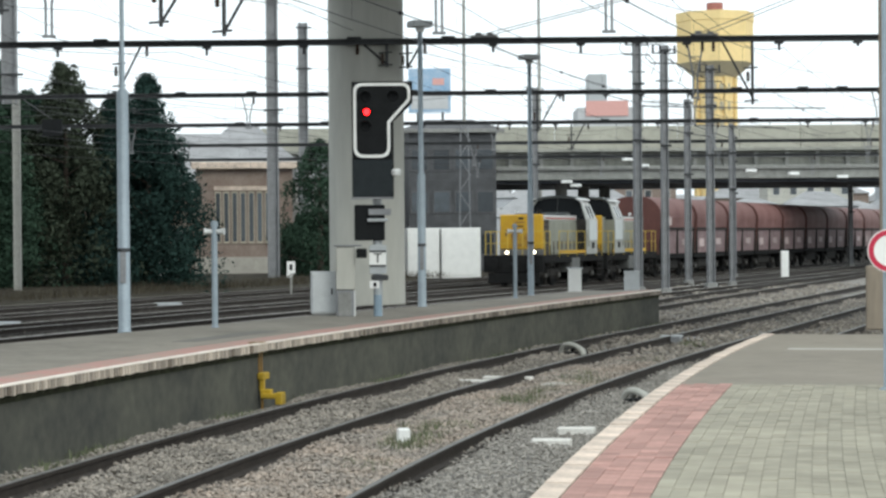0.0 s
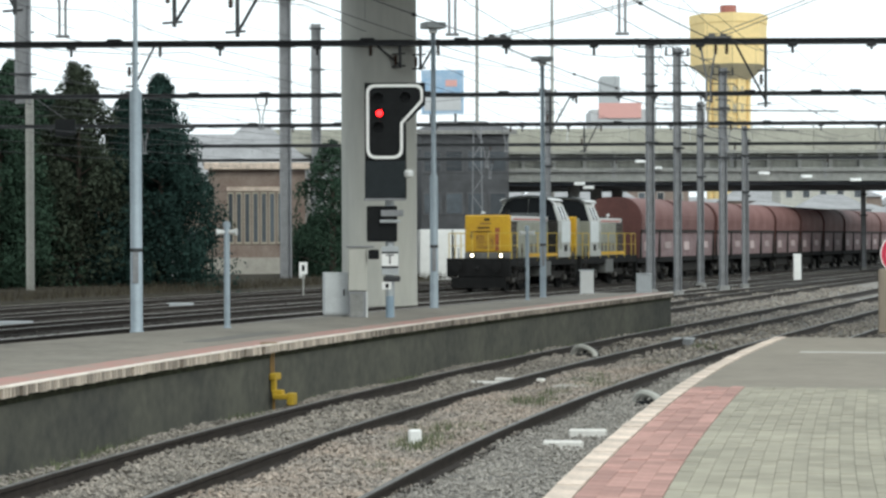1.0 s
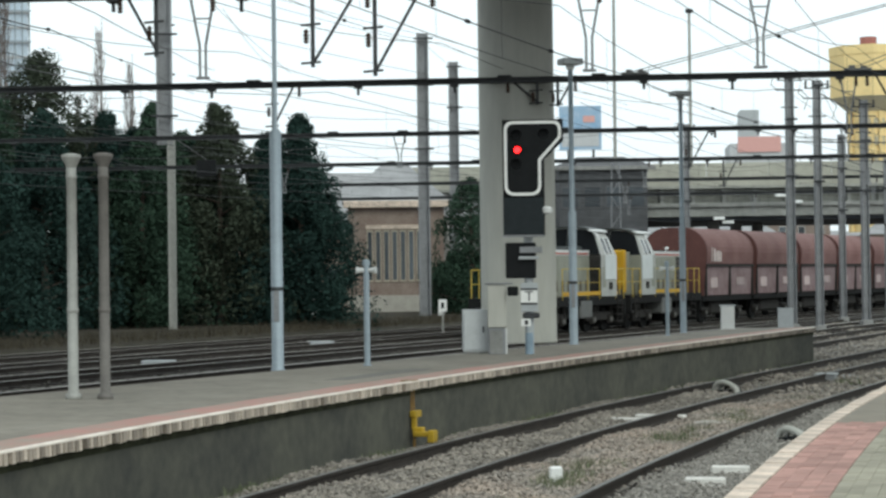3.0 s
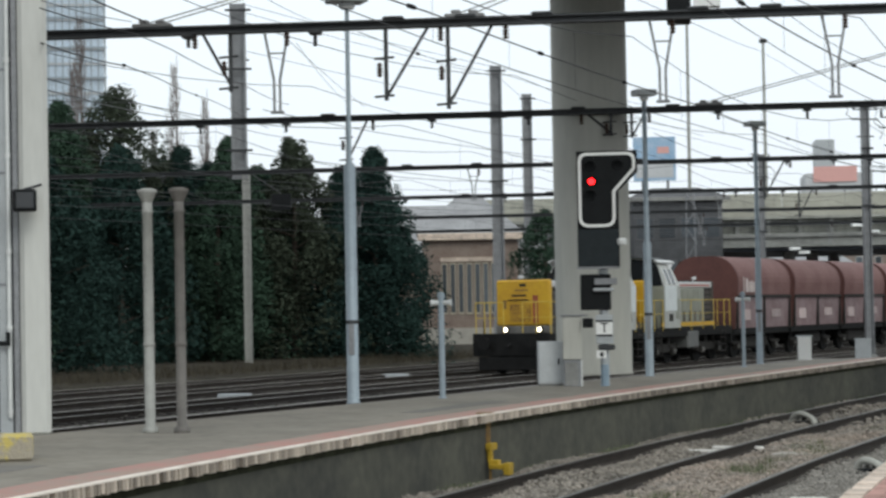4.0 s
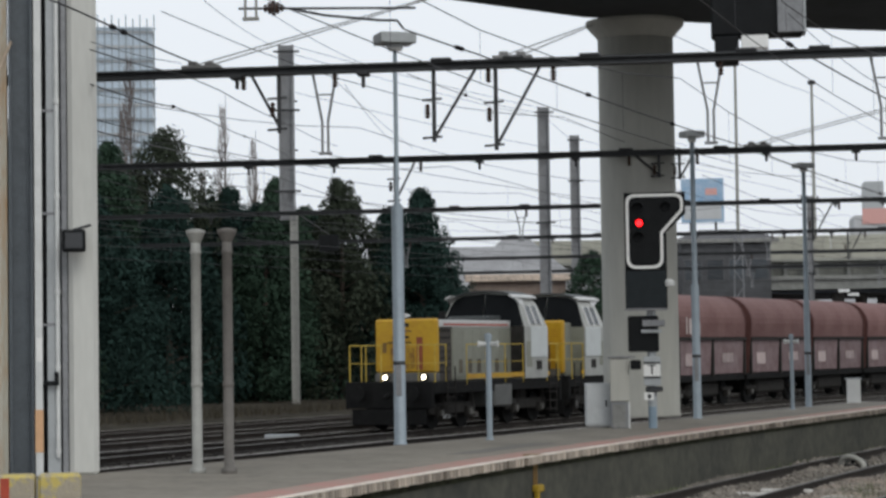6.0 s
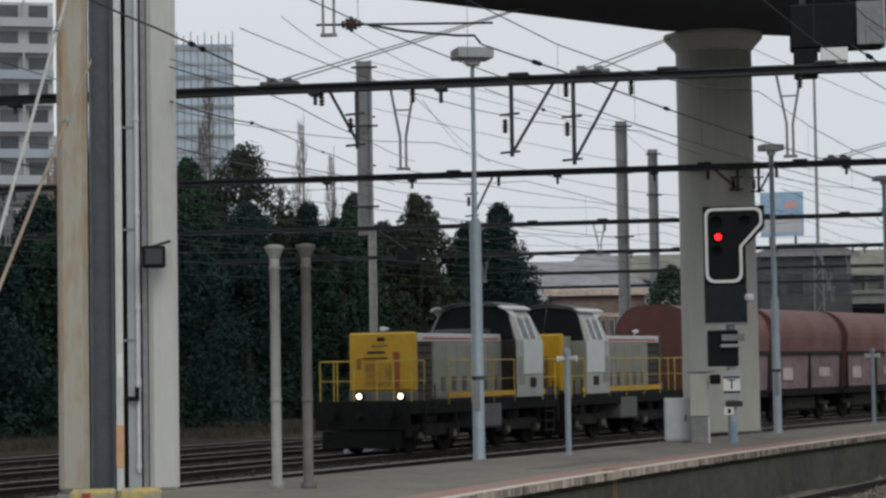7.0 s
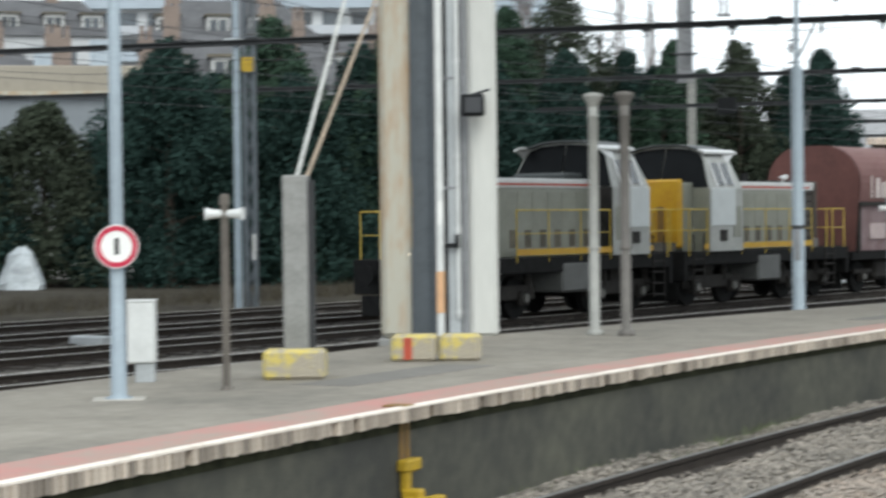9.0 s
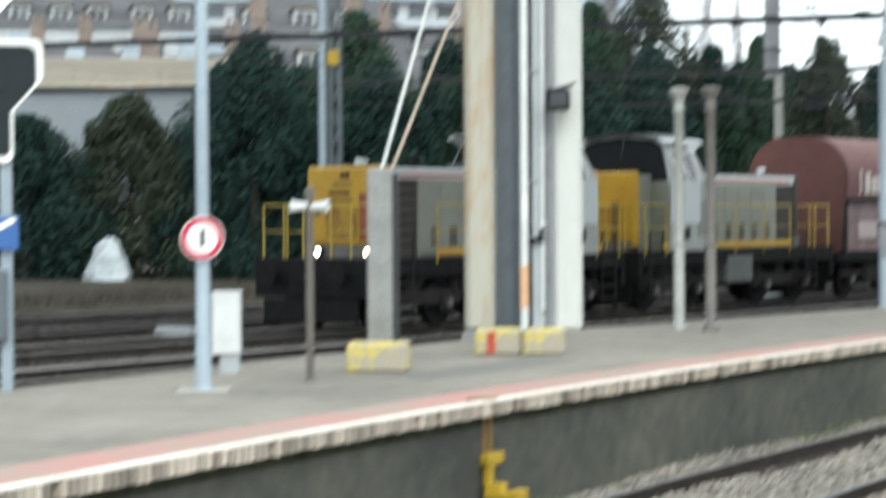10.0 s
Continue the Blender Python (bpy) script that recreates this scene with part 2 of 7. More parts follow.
M_yelpaint = mat("yellow_steel_paint", (0.38, 0.25, 0.015), 0.6, vary=0.35, scale=5)
M_rustyel = mat("rusty_yellow_paint", (0.33, 0.19, 0.03), 0.7, vary=0.3, scale=7, second=(0.15, 0.09, 0.04))
M_glass = mat("dark_glass", (0.02, 0.022, 0.025), 0.1, vary=0.1)
M_opal = mat("opal_lens", (0.6, 0.6, 0.58), 0.3, vary=0.05)
M_lamphead = mat("lamp_grey", (0.36, 0.38, 0.39), 0.5, vary=0.12, scale=4)
M_lensdark = mat("unlit_lens", (0.008, 0.009, 0.01), 0.5, vary=0.1, spec=0.1)
M_redlight = mat("lit_red_lens", (1.0, 0.008, 0.012), 0.3, vary=0.0, emit=6.0)
M_headlight = mat("lit_headlight", (1.0, 0.86, 0.66), 0.3, vary=0.0, emit=9.0)
M_lampglow = mat("white_lamp_head", (0.85, 0.86, 0.85), 0.4, vary=0.03)
M_yellow = mat("loco_yellow_paint", (0.6, 0.36, 0.012), 0.5, vary=0.12, scale=1.1, second=(0.4, 0.2, 0.012), lo=0.6, hi=1.05)
M_orangeyel = mat("sooty_orange_paint", (0.22, 0.1, 0.02), 0.6, vary=0.2, scale=4, second=(0.5, 0.3, 0.015), lo=0.6, hi=0.95)
M_rednose = mat("red_brown_stain", (0.26, 0.07, 0.03), 0.7, vary=0.3, scale=3)
M_lgrey = mat("loco_grey_paint", (0.235, 0.24, 0.2), 0.5, vary=0.14, scale=1.6)
M_lgrey2 = mat("loco_door_grey", (0.225, 0.23, 0.19), 0.5, vary=0.16, scale=2.5, objvar=0.08)
M_intake = mat("brown_black_grille", (0.05, 0.042, 0.035), 0.7, vary=0.3, scale=5)
M_intake2 = mat("dirty_lamp_panel", (0.13, 0.125, 0.115), 0.6, vary=0.3, scale=4)
M_silver = mat("silver_trim", (0.55, 0.55, 0.54), 0.4, 0.3, vary=0.1)
M_panelwhite = mat("pale_side_panel", (0.55, 0.58, 0.58), 0.45, vary=0.08)
M_roofdark = mat("dark_cab_roof", (0.035, 0.04, 0.04), 0.6, vary=0.3, scale=3)
M_windark = mat("dark_window_glass", (0.006, 0.007, 0.008), 0.35, vary=0.3, scale=2, spec=0.06)
M_winlight = mat("side_window_glass", (0.04, 0.045, 0.05), 0.08, vary=0.3, scale=3, spec=0.8)
M_under = mat("running_gear_black", (0.012, 0.012, 0.012), 0.85, vary=0.4, scale=5, spec=0.15)
M_under2 = mat("running_gear_grey", (0.028, 0.026, 0.024), 0.8, vary=0.4, scale=5, spec=0.2)
M_axle = mat("greasy_steel", (0.13, 0.125, 0.115), 0.5, 0.3, vary=0.2)
M_tank = mat("tank_grey", (0.1, 0.102, 0.098), 0.6, vary=0.2, scale=3)
M_wagon = mat("wagon_oxide_red", (0.155, 0.062, 0.056), 0.75, vary=0.22, scale=0.9, bump=0.1, second=(0.2, 0.108, 0.1), objvar=0.12)
M_wagonlow = mat("wagon_faded_red", (0.18, 0.095, 0.095), 0.75, vary=0.25, scale=1.6, second=(0.26, 0.2, 0.205), objvar=0.12)
M_wagonend = mat("wagon_end_brown", (0.1, 0.038, 0.032), 0.8, vary=0.25, scale=1.2)
M_faded = mat("faded_white_stencil", (0.42, 0.34, 0.33), 0.8, vary=0.25, scale=3, objvar=0.25)
M_faded2 = mat("pale_render", (0.46, 0.47, 0.48), 0.85, vary=0.12, scale=0.3)
M_leaf = mat("dark_conifer_leaf", (0.022, 0.042, 0.036), 0.9, vary=0.4, scale=0.35, island=0.1, spec=0.05)
M_leafgreen = mat("green_conifer_leaf", (0.036, 0.062, 0.042), 0.9, vary=0.4, scale=0.35, island=0.1, spec=0.05)
M_leafbrown = mat("brown_conifer_leaf", (0.043, 0.053, 0.037), 0.9, vary=0.35, scale=0.35, island=0.1, spec=0.05)
M_bark = mat("bark", (0.06, 0.045, 0.035), 0.9, vary=0.3, scale=4)
M_twig = mat("bare_twig", (0.15, 0.125, 0.115), 0.9, vary=0.2, scale=4)
M_palewood = mat("weathered_board", (0.68, 0.66, 0.62), 0.8, vary=0.15, scale=4)
M_palewood2 = mat("pale_window_wood", (0.42, 0.38, 0.3), 0.8, vary=0.15, scale=3)
M_brick = mat("old_brick", (0.22, 0.15, 0.125), 0.9, vary=0.25, scale=0.8, second=(0.27, 0.225, 0.19))
M_brick2 = mat("grey_brown_brick", (0.21, 0.165, 0.14), 0.9, vary=0.25, scale=0.6)
M_slate = mat("grey_slate", (0.27, 0.27, 0.275), 0.8, vary=0.25, scale=0.6)
# own colour of dark house walls; on the bridge it stands in for shade
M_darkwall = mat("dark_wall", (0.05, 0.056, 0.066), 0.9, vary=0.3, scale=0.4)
# this concrete and the cornice below are lightened to paint in distance haze
M_bridge = mat("bridge_concrete", (0.26, 0.265, 0.25), 0.9, vary=0.3, scale=0.3)
M_bridge2 = mat("bridge_cornice", (0.3, 0.3, 0.27), 0.9, vary=0.25, scale=0.3)
# olive-grey concrete darkened to paint the shade of the bridge recess
M_bridge4 = mat("bridge_shaded_olive", (0.2, 0.205, 0.185), 0.9, vary=0.35, scale=0.5, streak=True)
M_bridge3 = mat("bridge_parapet_beige", (0.37, 0.365, 0.31), 0.9, vary=0.2, scale=0.25)
# yellow lightened and dulled to carry the haze in front of the tower
M_towery = mat("tower_hazy_yellow", (0.78, 0.6, 0.29), 0.85, vary=0.08, scale=0.15)
# darker copy of the tower yellow, painting shade below the tank; windows use it too
M_towergrey = mat("tower_shaded_yellow", (0.46, 0.41, 0.29), 0.85, vary=0.1, scale=0.2)
M_towerred = mat("tower_red", (0.3, 0.12, 0.11), 0.85, vary=0.1)
M_billblue = mat("billboard_blue", (0.2, 0.4, 0.62), 0.6, vary=0.2, scale=0.5, second=(0.42, 0.5, 0.6))
M_glassblue = mat("blue_glass", (0.52, 0.6, 0.68), 0.3, vary=0.15, scale=0.4)
M_frame = mat("window_frame_white", (0.55, 0.55, 0.53), 0.6, vary=0.1)
M_windark2 = mat("window_pane", (0.06, 0.07, 0.08), 0.15, vary=0.3, scale=0.3, objvar=0.5)
M_balcony = mat("balcony_white", (0.4, 0.42, 0.45), 0.7, vary=0.1, scale=0.4)
M_balcony2 = mat("balcony_grey_blue", (0.33, 0.38, 0.43), 0.7, vary=0.12, scale=0.4)
M_greywall = mat("smooth_grey_wall", (0.21, 0.23, 0.25), 0.8, vary=0.1, scale=0.3)
M_beige = mat("beige_edge", (0.3, 0.27, 0.22), 0.8, vary=0.12, scale=0.5)
M_railhead2 = mat("dull_rail_head", (0.17, 0.165, 0.155), 0.5, 0.5, vary=0.25)
M_mark = mat("white_lettering_paint", (0.5, 0.43, 0.41), 0.7, vary=0.2, scale=5)
M_cabside = mat("pale_grey_cab_paint", (0.34, 0.345, 0.325), 0.5, vary=0.2, scale=1.5)
M_office = mat("grey_brown_render", (0.075, 0.077, 0.082), 0.9, vary=0.35, scale=0.25, bump=0.2)
M_rustrod = mat("rusty_rod_steel", (0.34, 0.27, 0.2), 0.6, 0.1, vary=0.3, scale=3)
M_railyel = mat("grimy_yellow_rail", (0.5, 0.36, 0.06), 0.6, vary=0.3, scale=4)
M_sheet = mat("white_plastic_sheet", (0.38, 0.41, 0.43), 0.5, vary=0.4, scale=1.4)
M_slot = mat("grimy_vent", (0.1, 0.088, 0.065), 0.7, vary=0.4, scale=3, objvar=0.3)

# ---- ground and tracks ----
def mesh_ob(name, verts, faces, material, parent=None, label=""):
    me = bpy.data.meshes.new(name)
    me.from_pydata(verts, [], faces)
    me.materials.append(material)
    ob = new(name, me)
    if parent is not None:
        ob.parent = parent
    if label:
        tagged(ob, label)
    return ob


ground_bm = bmesh.new()
gx = [-1500, -400, -120] + [-60 + 3 * i for i in range(41)] + [120, 400, 1500]
gy = [-600, -100] + [-20 + 3 * i for i in range(60)] + [220, 400, 900, 2500]
gv = [[ground_bm.verts.new((x, y, -0.2 + (0.035 * noise.noise((x * 0.35, y * 0.35, 0)) if abs(x) < 61 and -21 < y < 160 else 0))) for x in gx] for y in gy]
for j in range(len(gy) - 1):
    for i in range(len(gx) - 1):
        ground_bm.faces.new((gv[j][i], gv[j][i + 1], gv[j + 1][i + 1], gv[j + 1][i]))
ground = tagged(part("ground", ground_bm, M_ballast), "grey-brown ballast and earth of the railway yard", "ground", kind="structure")

RAIL_PROF = [(-0.075, -0.16), (0.075, -0.16), (0.075, -0.145), (0.012, -0.12), (0.012, -0.045), (0.036, -0.034), (0.036, 0.0), (-0.036, 0.0), (-0.036, -0.034), (-0.012, -0.045), (-0.012, -0.12), (-0.075, -0.145)]
HEAD_PROF = [(-0.03, 0.0), (-0.03, 0.004), (0.03, 0.004), (0.03, 0.0)]


def rail(fn, offset, y0, y1, head):
    r = tagged(part("rail", sweep(bmesh.new(), line_of(fn, offset, y0, y1, 1.5), RAIL_PROF), M_rail), "rust-brown steel running rail on sleepers", "rail", "running rails", "structure")
    part("rail_head", sweep(bmesh.new(), line_of(fn, offset, y0, y1, 1.5), HEAD_PROF), head, r, "worn bright running surface")
    return r


NEAR_TRACKS = ((0.95, 2.45), (4.28, 5.93))
YARD = (0, 4.2, 8.6, -4.2, -8.4)
for pair in NEAR_TRACKS:
    for o in pair:
        rail(edge_x, o, -20, 190, M_railhead2)
for c in YARD:
    for d in (-0.75, 0.75):
        rail(train_x, c + d, -10, 260, M_railhead)
for o in (-2.0, -3.5, -6.3, -7.8):
    rail(edge_x, o, 61, 190, M_railhead2)


# sleepers of the two near tracks
sl = bmesh.new()
box(sl, -1.25, 1.25, -0.12, 0.12, -0.26, -0.135, 0.012)
sleeper_me = bpy.data.meshes.new("sleeper")
sl.to_mesh(sleeper_me)
sl.free()
sleeper_me.materials.append(M_sleeper)
rng = random.Random(4)
for a, b in NEAR_TRACKS:
    mid = line_of(edge_x, (a + b) / 2, 8, 74, 0.6)
    track = tagged(empty("track_bed", pose(mid[0][0], mid[0][1], 0)), "row of dark wooden sleepers bedded in ballast", "track", "track beds", "structure")
    for x, y, nx, ny in mid:
        s = new("sleeper", sleeper_me)
        s.parent = track
        s.matrix_basis = pose(x - mid[0][0], y - mid[0][1], rng.uniform(-0.015, 0.01) - 0.055, 0, 0, math.degrees(math.atan2(ny, nx)) + rng.uniform(-0.8, 0.8))
far_sleepers = bmesh.new()
for c in YARD:
    for x, y, nx, ny in line_of(train_x, c, 20, 150, 0.65):
        box(far_sleepers, -1.25, 1.25, -0.12, 0.12, -0.26, -0.12, 0, pose(x, y, 0, 0, 0, math.degrees(math.atan2(ny, nx))))
tagged(part("yard_sleepers", far_sleepers, M_sleeperdark), "dark wooden sleepers of the yard tracks", "sleepers", kind="stuff")


# ballast stones
def stones(name, n, where, size, material, label, seed, z=-0.2):
    r = np.random.RandomState(seed)
    oct_v = np.array([(1, 0, 0), (0, 1, 0), (-1, 0, 0), (0, -1, 0), (0, 0, 1), (0, 0, -1)], float)
    oct_f = np.array([(0, 1, 4), (1, 2, 4), (2, 3, 4), (3, 0, 4), (1, 0, 5), (2, 1, 5), (3, 2, 5), (0, 3, 5)])
    P = where(r, n)
    S = size * r.uniform(0.55, 1.35, (n, 1, 3)) * np.array([1, 1, 0.75])
    V = oct_v[None] * S * r.uniform(0.7, 1.3, (n, 6, 1))
    a = r.uniform(0, 6.28, n)
    c, s = np.cos(a)[:, None], np.sin(a)[:, None]
    tilt = r.uniform(-0.6, 0.6, n)[:, None]
    X, Y, Z = V[..., 0], V[..., 1], V[..., 2]
    Y, Z = Y * np.cos(tilt) - Z * np.sin(tilt), Y * np.sin(tilt) + Z * np.cos(tilt)
    X, Y = X * c - Y * s, X * s + Y * c
    W = np.stack([X + P[:, 0:1], Y + P[:, 1:2], Z + P[:, 2:3]], -1).reshape(-1, 3)
    F = (oct_f[None] + 6 * np.arange(n)[:, None, None]).reshape(-1, 3)
    return tagged(mesh_ob(name, W.tolist(), F.tolist(), material), label, "ballast", kind="stuff")


def strip_points(fn, o0, o1, y0, y1, power=1.0):
    tab = np.linspace(y0, y1, 300)
    fx = np.array([fn(float(t))[0] for t in tab])
    fk = np.array([fn(float(t))[1] for t in tab])

    def where(r, n):
        u = y0 + (y1 - y0) * r.uniform(0, 1, n) ** power
        o = r.uniform(o0, o1, n)
        k = np.interp(u, tab, fk)
        c = 1 / np.sqrt(1 + k * k)
        heap = -0.15 + 0.03 * np.sin(o * 3.1 + u) + r.uniform(-0.02, 0.03, n)
        return np.stack([np.interp(u, tab, fx) + o * c, u - o * k * c, heap], 1)
    return where


stones("ballast_stones", 30000, strip_points(edge_x, 2.45, 4.3, 13, 42, 1.3), 0.026, M_gravel, "grey and tan crushed stone ballast between the rails", 1)
stones("stained_ballast_stones", 30000, strip_points(edge_x, 0.15, 2.5, 13, 42, 1.3), 0.027, M_gravelbrown, "brown-stained crushed stone ballast along the platform wall", 14)
stones("grit_stones", 26000, strip_points(edge_x, 4.25, 6.5, 9, 42, 1.5), 0.021, M_grit, "grey dusty grit covering the sleepers of the near track", 15)
stones("far_ballast_stones", 9000, strip_points(edge_x, 0.15, 7.5, 40, 80, 1.2), 0.05, M_gravelbrown, "grey crushed stone ballast", 2)
stones("throat_ballast_stones", 7000, strip_points(edge_x, -10, 0.2, 58.5, 100, 1.3), 0.055, M_gravelbrown, "grey crushed stone ballast beyond the platform end", 9)
stones("yard_ballast_stones", 9000, strip_points(train_x, -11, 10.5, 22, 110, 1.2), 0.055, M_gravel_dark, "dark oily stone ballast of the yard tracks", 3)


bed = bmesh.new()
rows = [[bed.verts.new((x + nx * o, y + ny * o, z)) for o, z in ((-10.4, -0.3), (-10.2, -0.15), (10.6, -0.15), (10.8, -0.3))] for x, y, nx, ny in line_of(train_x, 0, 14, 150, 2.0)]
for a, c in zip(rows[:-1], rows[1:]):
    for i in range(3):
        bed.faces.new((a[i], a[i + 1], c[i + 1], c[i]))
bmesh.ops.recalc_face_normals(bed, faces=bed.faces)
yard_bed = tagged(part("yard_bed", bed, M_yardbed), "dark oily ballast bed of the yard tracks", "ballast", kind="structure")

for o in (-6.3, -2.1, 2.1, 6.4):
    cess = bmesh.new()
    rows = [[cess.verts.new((x + nx * (o + d), y + ny * (o + d), z)) for d, z in ((-0.4, -0.17), (-0.28, -0.125), (0.28, -0.125), (0.4, -0.17))] for x, y, nx, ny in line_of(train_x, 0, 16, 120, 2.0)]
    for a, c in zip(rows[:-1], rows[1:]):
        for i in range(3):
            cess.faces.new((a[i], a[i + 1], c[i + 1], c[i]))
    bmesh.ops.recalc_face_normals(cess, faces=cess.faces)
    part("ballast_ridge", cess, M_ballast, yard_bed, "paler strip of clean ballast between the yard tracks")

# tufts of weeds along the wall and between the tracks
def tufts(name, n, where, h, material, label, seed):
    r = np.random.RandomState(seed)
    P = where(r, n)
    a = r.uniform(0, 6.28, n)
    w = r.uniform(0.006, 0.016, n)
    hh = h * r.uniform(0.4, 1.3, n)
    lean = r.uniform(-0.5, 0.5, (n, 2)) * hh[:, None]
    d = np.stack([np.cos(a) * w, np.sin(a) * w], 1)
    V = np.zeros((n, 3, 3))
    V[:, 0, :2], V[:, 1, :2], V[:, 2, :2] = P[:, :2] - d, P[:, :2] + d, P[:, :2] + lean
    V[:, 0, 2] = V[:, 1, 2] = P[:, 2] - 0.03
    V[:, 2, 2] = P[:, 2] + hh
    return tagged(mesh_ob(name, V.reshape(-1, 3).tolist(), np.arange(3 * n).reshape(-1, 3).tolist(), material), label, "weeds", kind="stuff")


def clumps(fn, spots, spread):
    def where(r, n):
        pick = r.randint(0, len(spots), n)
        out = []
        for i in pick:
            o, y = spots[i]
            x, k = fn(y)
            c = 1 / math.sqrt(1 + k * k)
            out.append((x + o * c, y - o * k * c, -0.17))
        return np.array(out) + r.normal(0, 1, (n, 3)) * np.array([spread, spread * 1.6, 0.0])
    return where


srnd = random.Random(8)
tufts("wall_weeds", 3600, clumps(edge_x, [(0.12 + srnd.random() * 0.25, 13 + 45 * srnd.random()) for i in range(60)], 0.15), 0.075, M_grass, "green weeds growing along the foot of the platform wall", 5)
tufts("track_weeds", 2600, clumps(edge_x, [(3.0 + srnd.random() * 0.9, 22 + 26 * srnd.random()) for i in range(16)] + [(3.2, 31.2), (3.4, 32.0), (3.3, 36.0)], 0.16), 0.11, M_grass, "green weeds between the tracks", 6)

# ---- platforms ----
PH = 0.727


def back_x(y):
    return (-8.15 + 0.374 * (y - 26.0), 0.374) if y > 26.0 else (-8.15 + 0.17 * (y - 26.0), 0.17)


def slab(name, fa, oa, fb, ob_, y0, y1, material, z0, z1, parent=None, label=""):
    bm = bmesh.new()
    A, B = line_of(fa, oa, y0, y1, 0.5), line_of(fb, ob_, y0, y1, 0.5)
    rows = []
    for a, b in zip(A, B):
        rows.append([bm.verts.new((p[0], p[1], z)) for p, z in ((a, z0), (a, z1), (b, z1), (b, z0))])
    for p, q in zip(rows[:-1], rows[1:]):
        for i in range(4):
            j = (i + 1) % 4
            bm.faces.new((p[i], q[i], q[j], p[j]))
    bm.faces.new(rows[0])
    bm.faces.new(rows[-1][::-1])
    bmesh.ops.recalc_face_normals(bm, faces=bm.faces)
    return part(name, bm, material, parent, label)


far_p = tagged(slab("platform_island", edge_x, -0.62, back_x, 0, -12, 57.6, M_plat, -0.3, PH), "grey asphalt island platform with a red strip and a pale worn edge", "platform", kind="structure")
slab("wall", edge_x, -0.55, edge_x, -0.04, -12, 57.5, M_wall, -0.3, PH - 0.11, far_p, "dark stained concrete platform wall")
# strip that paints the shadow line below the brick course
slab("moss_line", edge_x, -0.3, edge_x, -0.03, -12, 57.5, M_edgeshade, PH - 0.19, PH - 0.108, far_p, "painted shade line under the edge bricks, faintly moss-green")
slab("red_strip", edge_x, -0.618, edge_x, -0.046, -12, 57.4, M_red, PH - 0.2, PH + 0.002, far_p, "faded red paving strip")
slab("asphalt_patch", edge_x, -2.1, edge_x, -1.5, 17.8, 20.6, M_patch, PH - 0.1, PH + 0.004, far_p, "dark repaired asphalt patch")
slab("asphalt_patch", edge_x, -1.5, edge_x, -1.1, 30.5, 34.0, M_patch, PH - 0.1, PH + 0.004, far_p, "dark repaired asphalt patch")
slab("end_ramp", edge_x, -0.5, edge_x, -2.6, 57.61, 57.9, M_concrete, -0.3, PH - 0.02, far_p, "pale concrete end wall")

near_p = tagged(slab("platform_near", near_x, 7.25, near_x, 17, -14, 22.6, M_joint, -0.3, PH - 0.006), "platform paved with grey-green clinker blocks", "platform", kind="structure")
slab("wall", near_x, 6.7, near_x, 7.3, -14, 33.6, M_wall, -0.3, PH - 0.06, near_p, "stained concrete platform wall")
slab("asphalt", near_x, 6.8, near_x, 17, 22.6, 33.6, M_plat2, -0.3, PH - 0.004, near_p, "worn brown-grey asphalt")
slab("threshold", near_x, 7.4, near_x, 17, 29.2, 29.6, M_coping2, PH - 0.1, PH + 0.001, near_p, "pale stone band across the platform")

# ---- viaduct: column, pier, deck ----
col = tagged(empty("viaduct_column", pose(-1.7, 48.25, PH - 0.03)), "tall round pale concrete column with a flared top", "column")
part("shaft", lathe(bmesh.new(), [(0.86, 0), (0.86, 0.05), (0.845, 0.06), (0.845, 8.45)], 40), M_concrete, col, smooth=True)
part("capital", lathe(bmesh.new(), [(0.845, 8.45), (0.86, 8.5), (1.09, 8.76), (1.11, 8.86)], 40), M_concrete, col, smooth=True)

deck_line = [(-40, 8), (-14, 35), (-7.1, 42.3), (-2.8, 47.3), (3.2, 50.6), (30, 62), (80, 80)]
deck_bm = bmesh.new()
rows = []
for x, y in deck_line:
    rows.append([deck_bm.verts.new(v) for v in ((x - 1.0, y + 2.2, 10.75), (x - 1.0, y + 2.2, 10.4), (x, y, 9.56), (x + 3.4, y - 6.5, 9.56), (x + 4.4, y - 8.5, 10.4), (x + 4.4, y - 8.5, 10.75))])
for p, q in zip(rows[:-1], rows[1:]):
    for i in range(6):
        j = (i + 1) % 6
        deck_bm.faces.new((p[i], q[i], q[j], p[j]))
deck_bm.faces.new(rows[0])
deck_bm.faces.new(rows[-1][::-1])
bmesh.ops.recalc_face_normals(deck_bm, faces=deck_bm.faces)
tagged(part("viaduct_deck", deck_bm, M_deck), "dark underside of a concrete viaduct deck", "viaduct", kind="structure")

pier = tagged(empty("viaduct_pier", pose(-8.5, 26.35, PH - 0.02, 0, 0, 17)), "concrete and steel pier with pipes and cable ducts", "pier")


def rounded(bm, x0, x1, y0, y1, z0, z1, r=0.06):
    return box(bm, x0, x1, y0, y1, z0, z1, r)


part("left_column", rounded(bmesh.new(), -0.78, -0.4, -0.3, 0.3, 0, 9.2, 0.07), M_rustconc, pier, "rust-streaked beige concrete column")
part("footing", box(bmesh.new(), -0.82, 0.76, -0.34, 0.36, -0.95, -0.001, 0.02), M_concrete_dk, pier, "weathered concrete footing")
hb = i_beam(bmesh.new(), "z", 0, 9.2, 0.4, 0.3, 0.03, (-0.23, 0, 0))
part("steel_stanchion", hb, M_bluegrey, pier, "dark grey steel H-section")
cd = bmesh.new()
box(cd, -0.065, 0.03, -0.28, -0.2, 0.02, 9.2, 0.008)
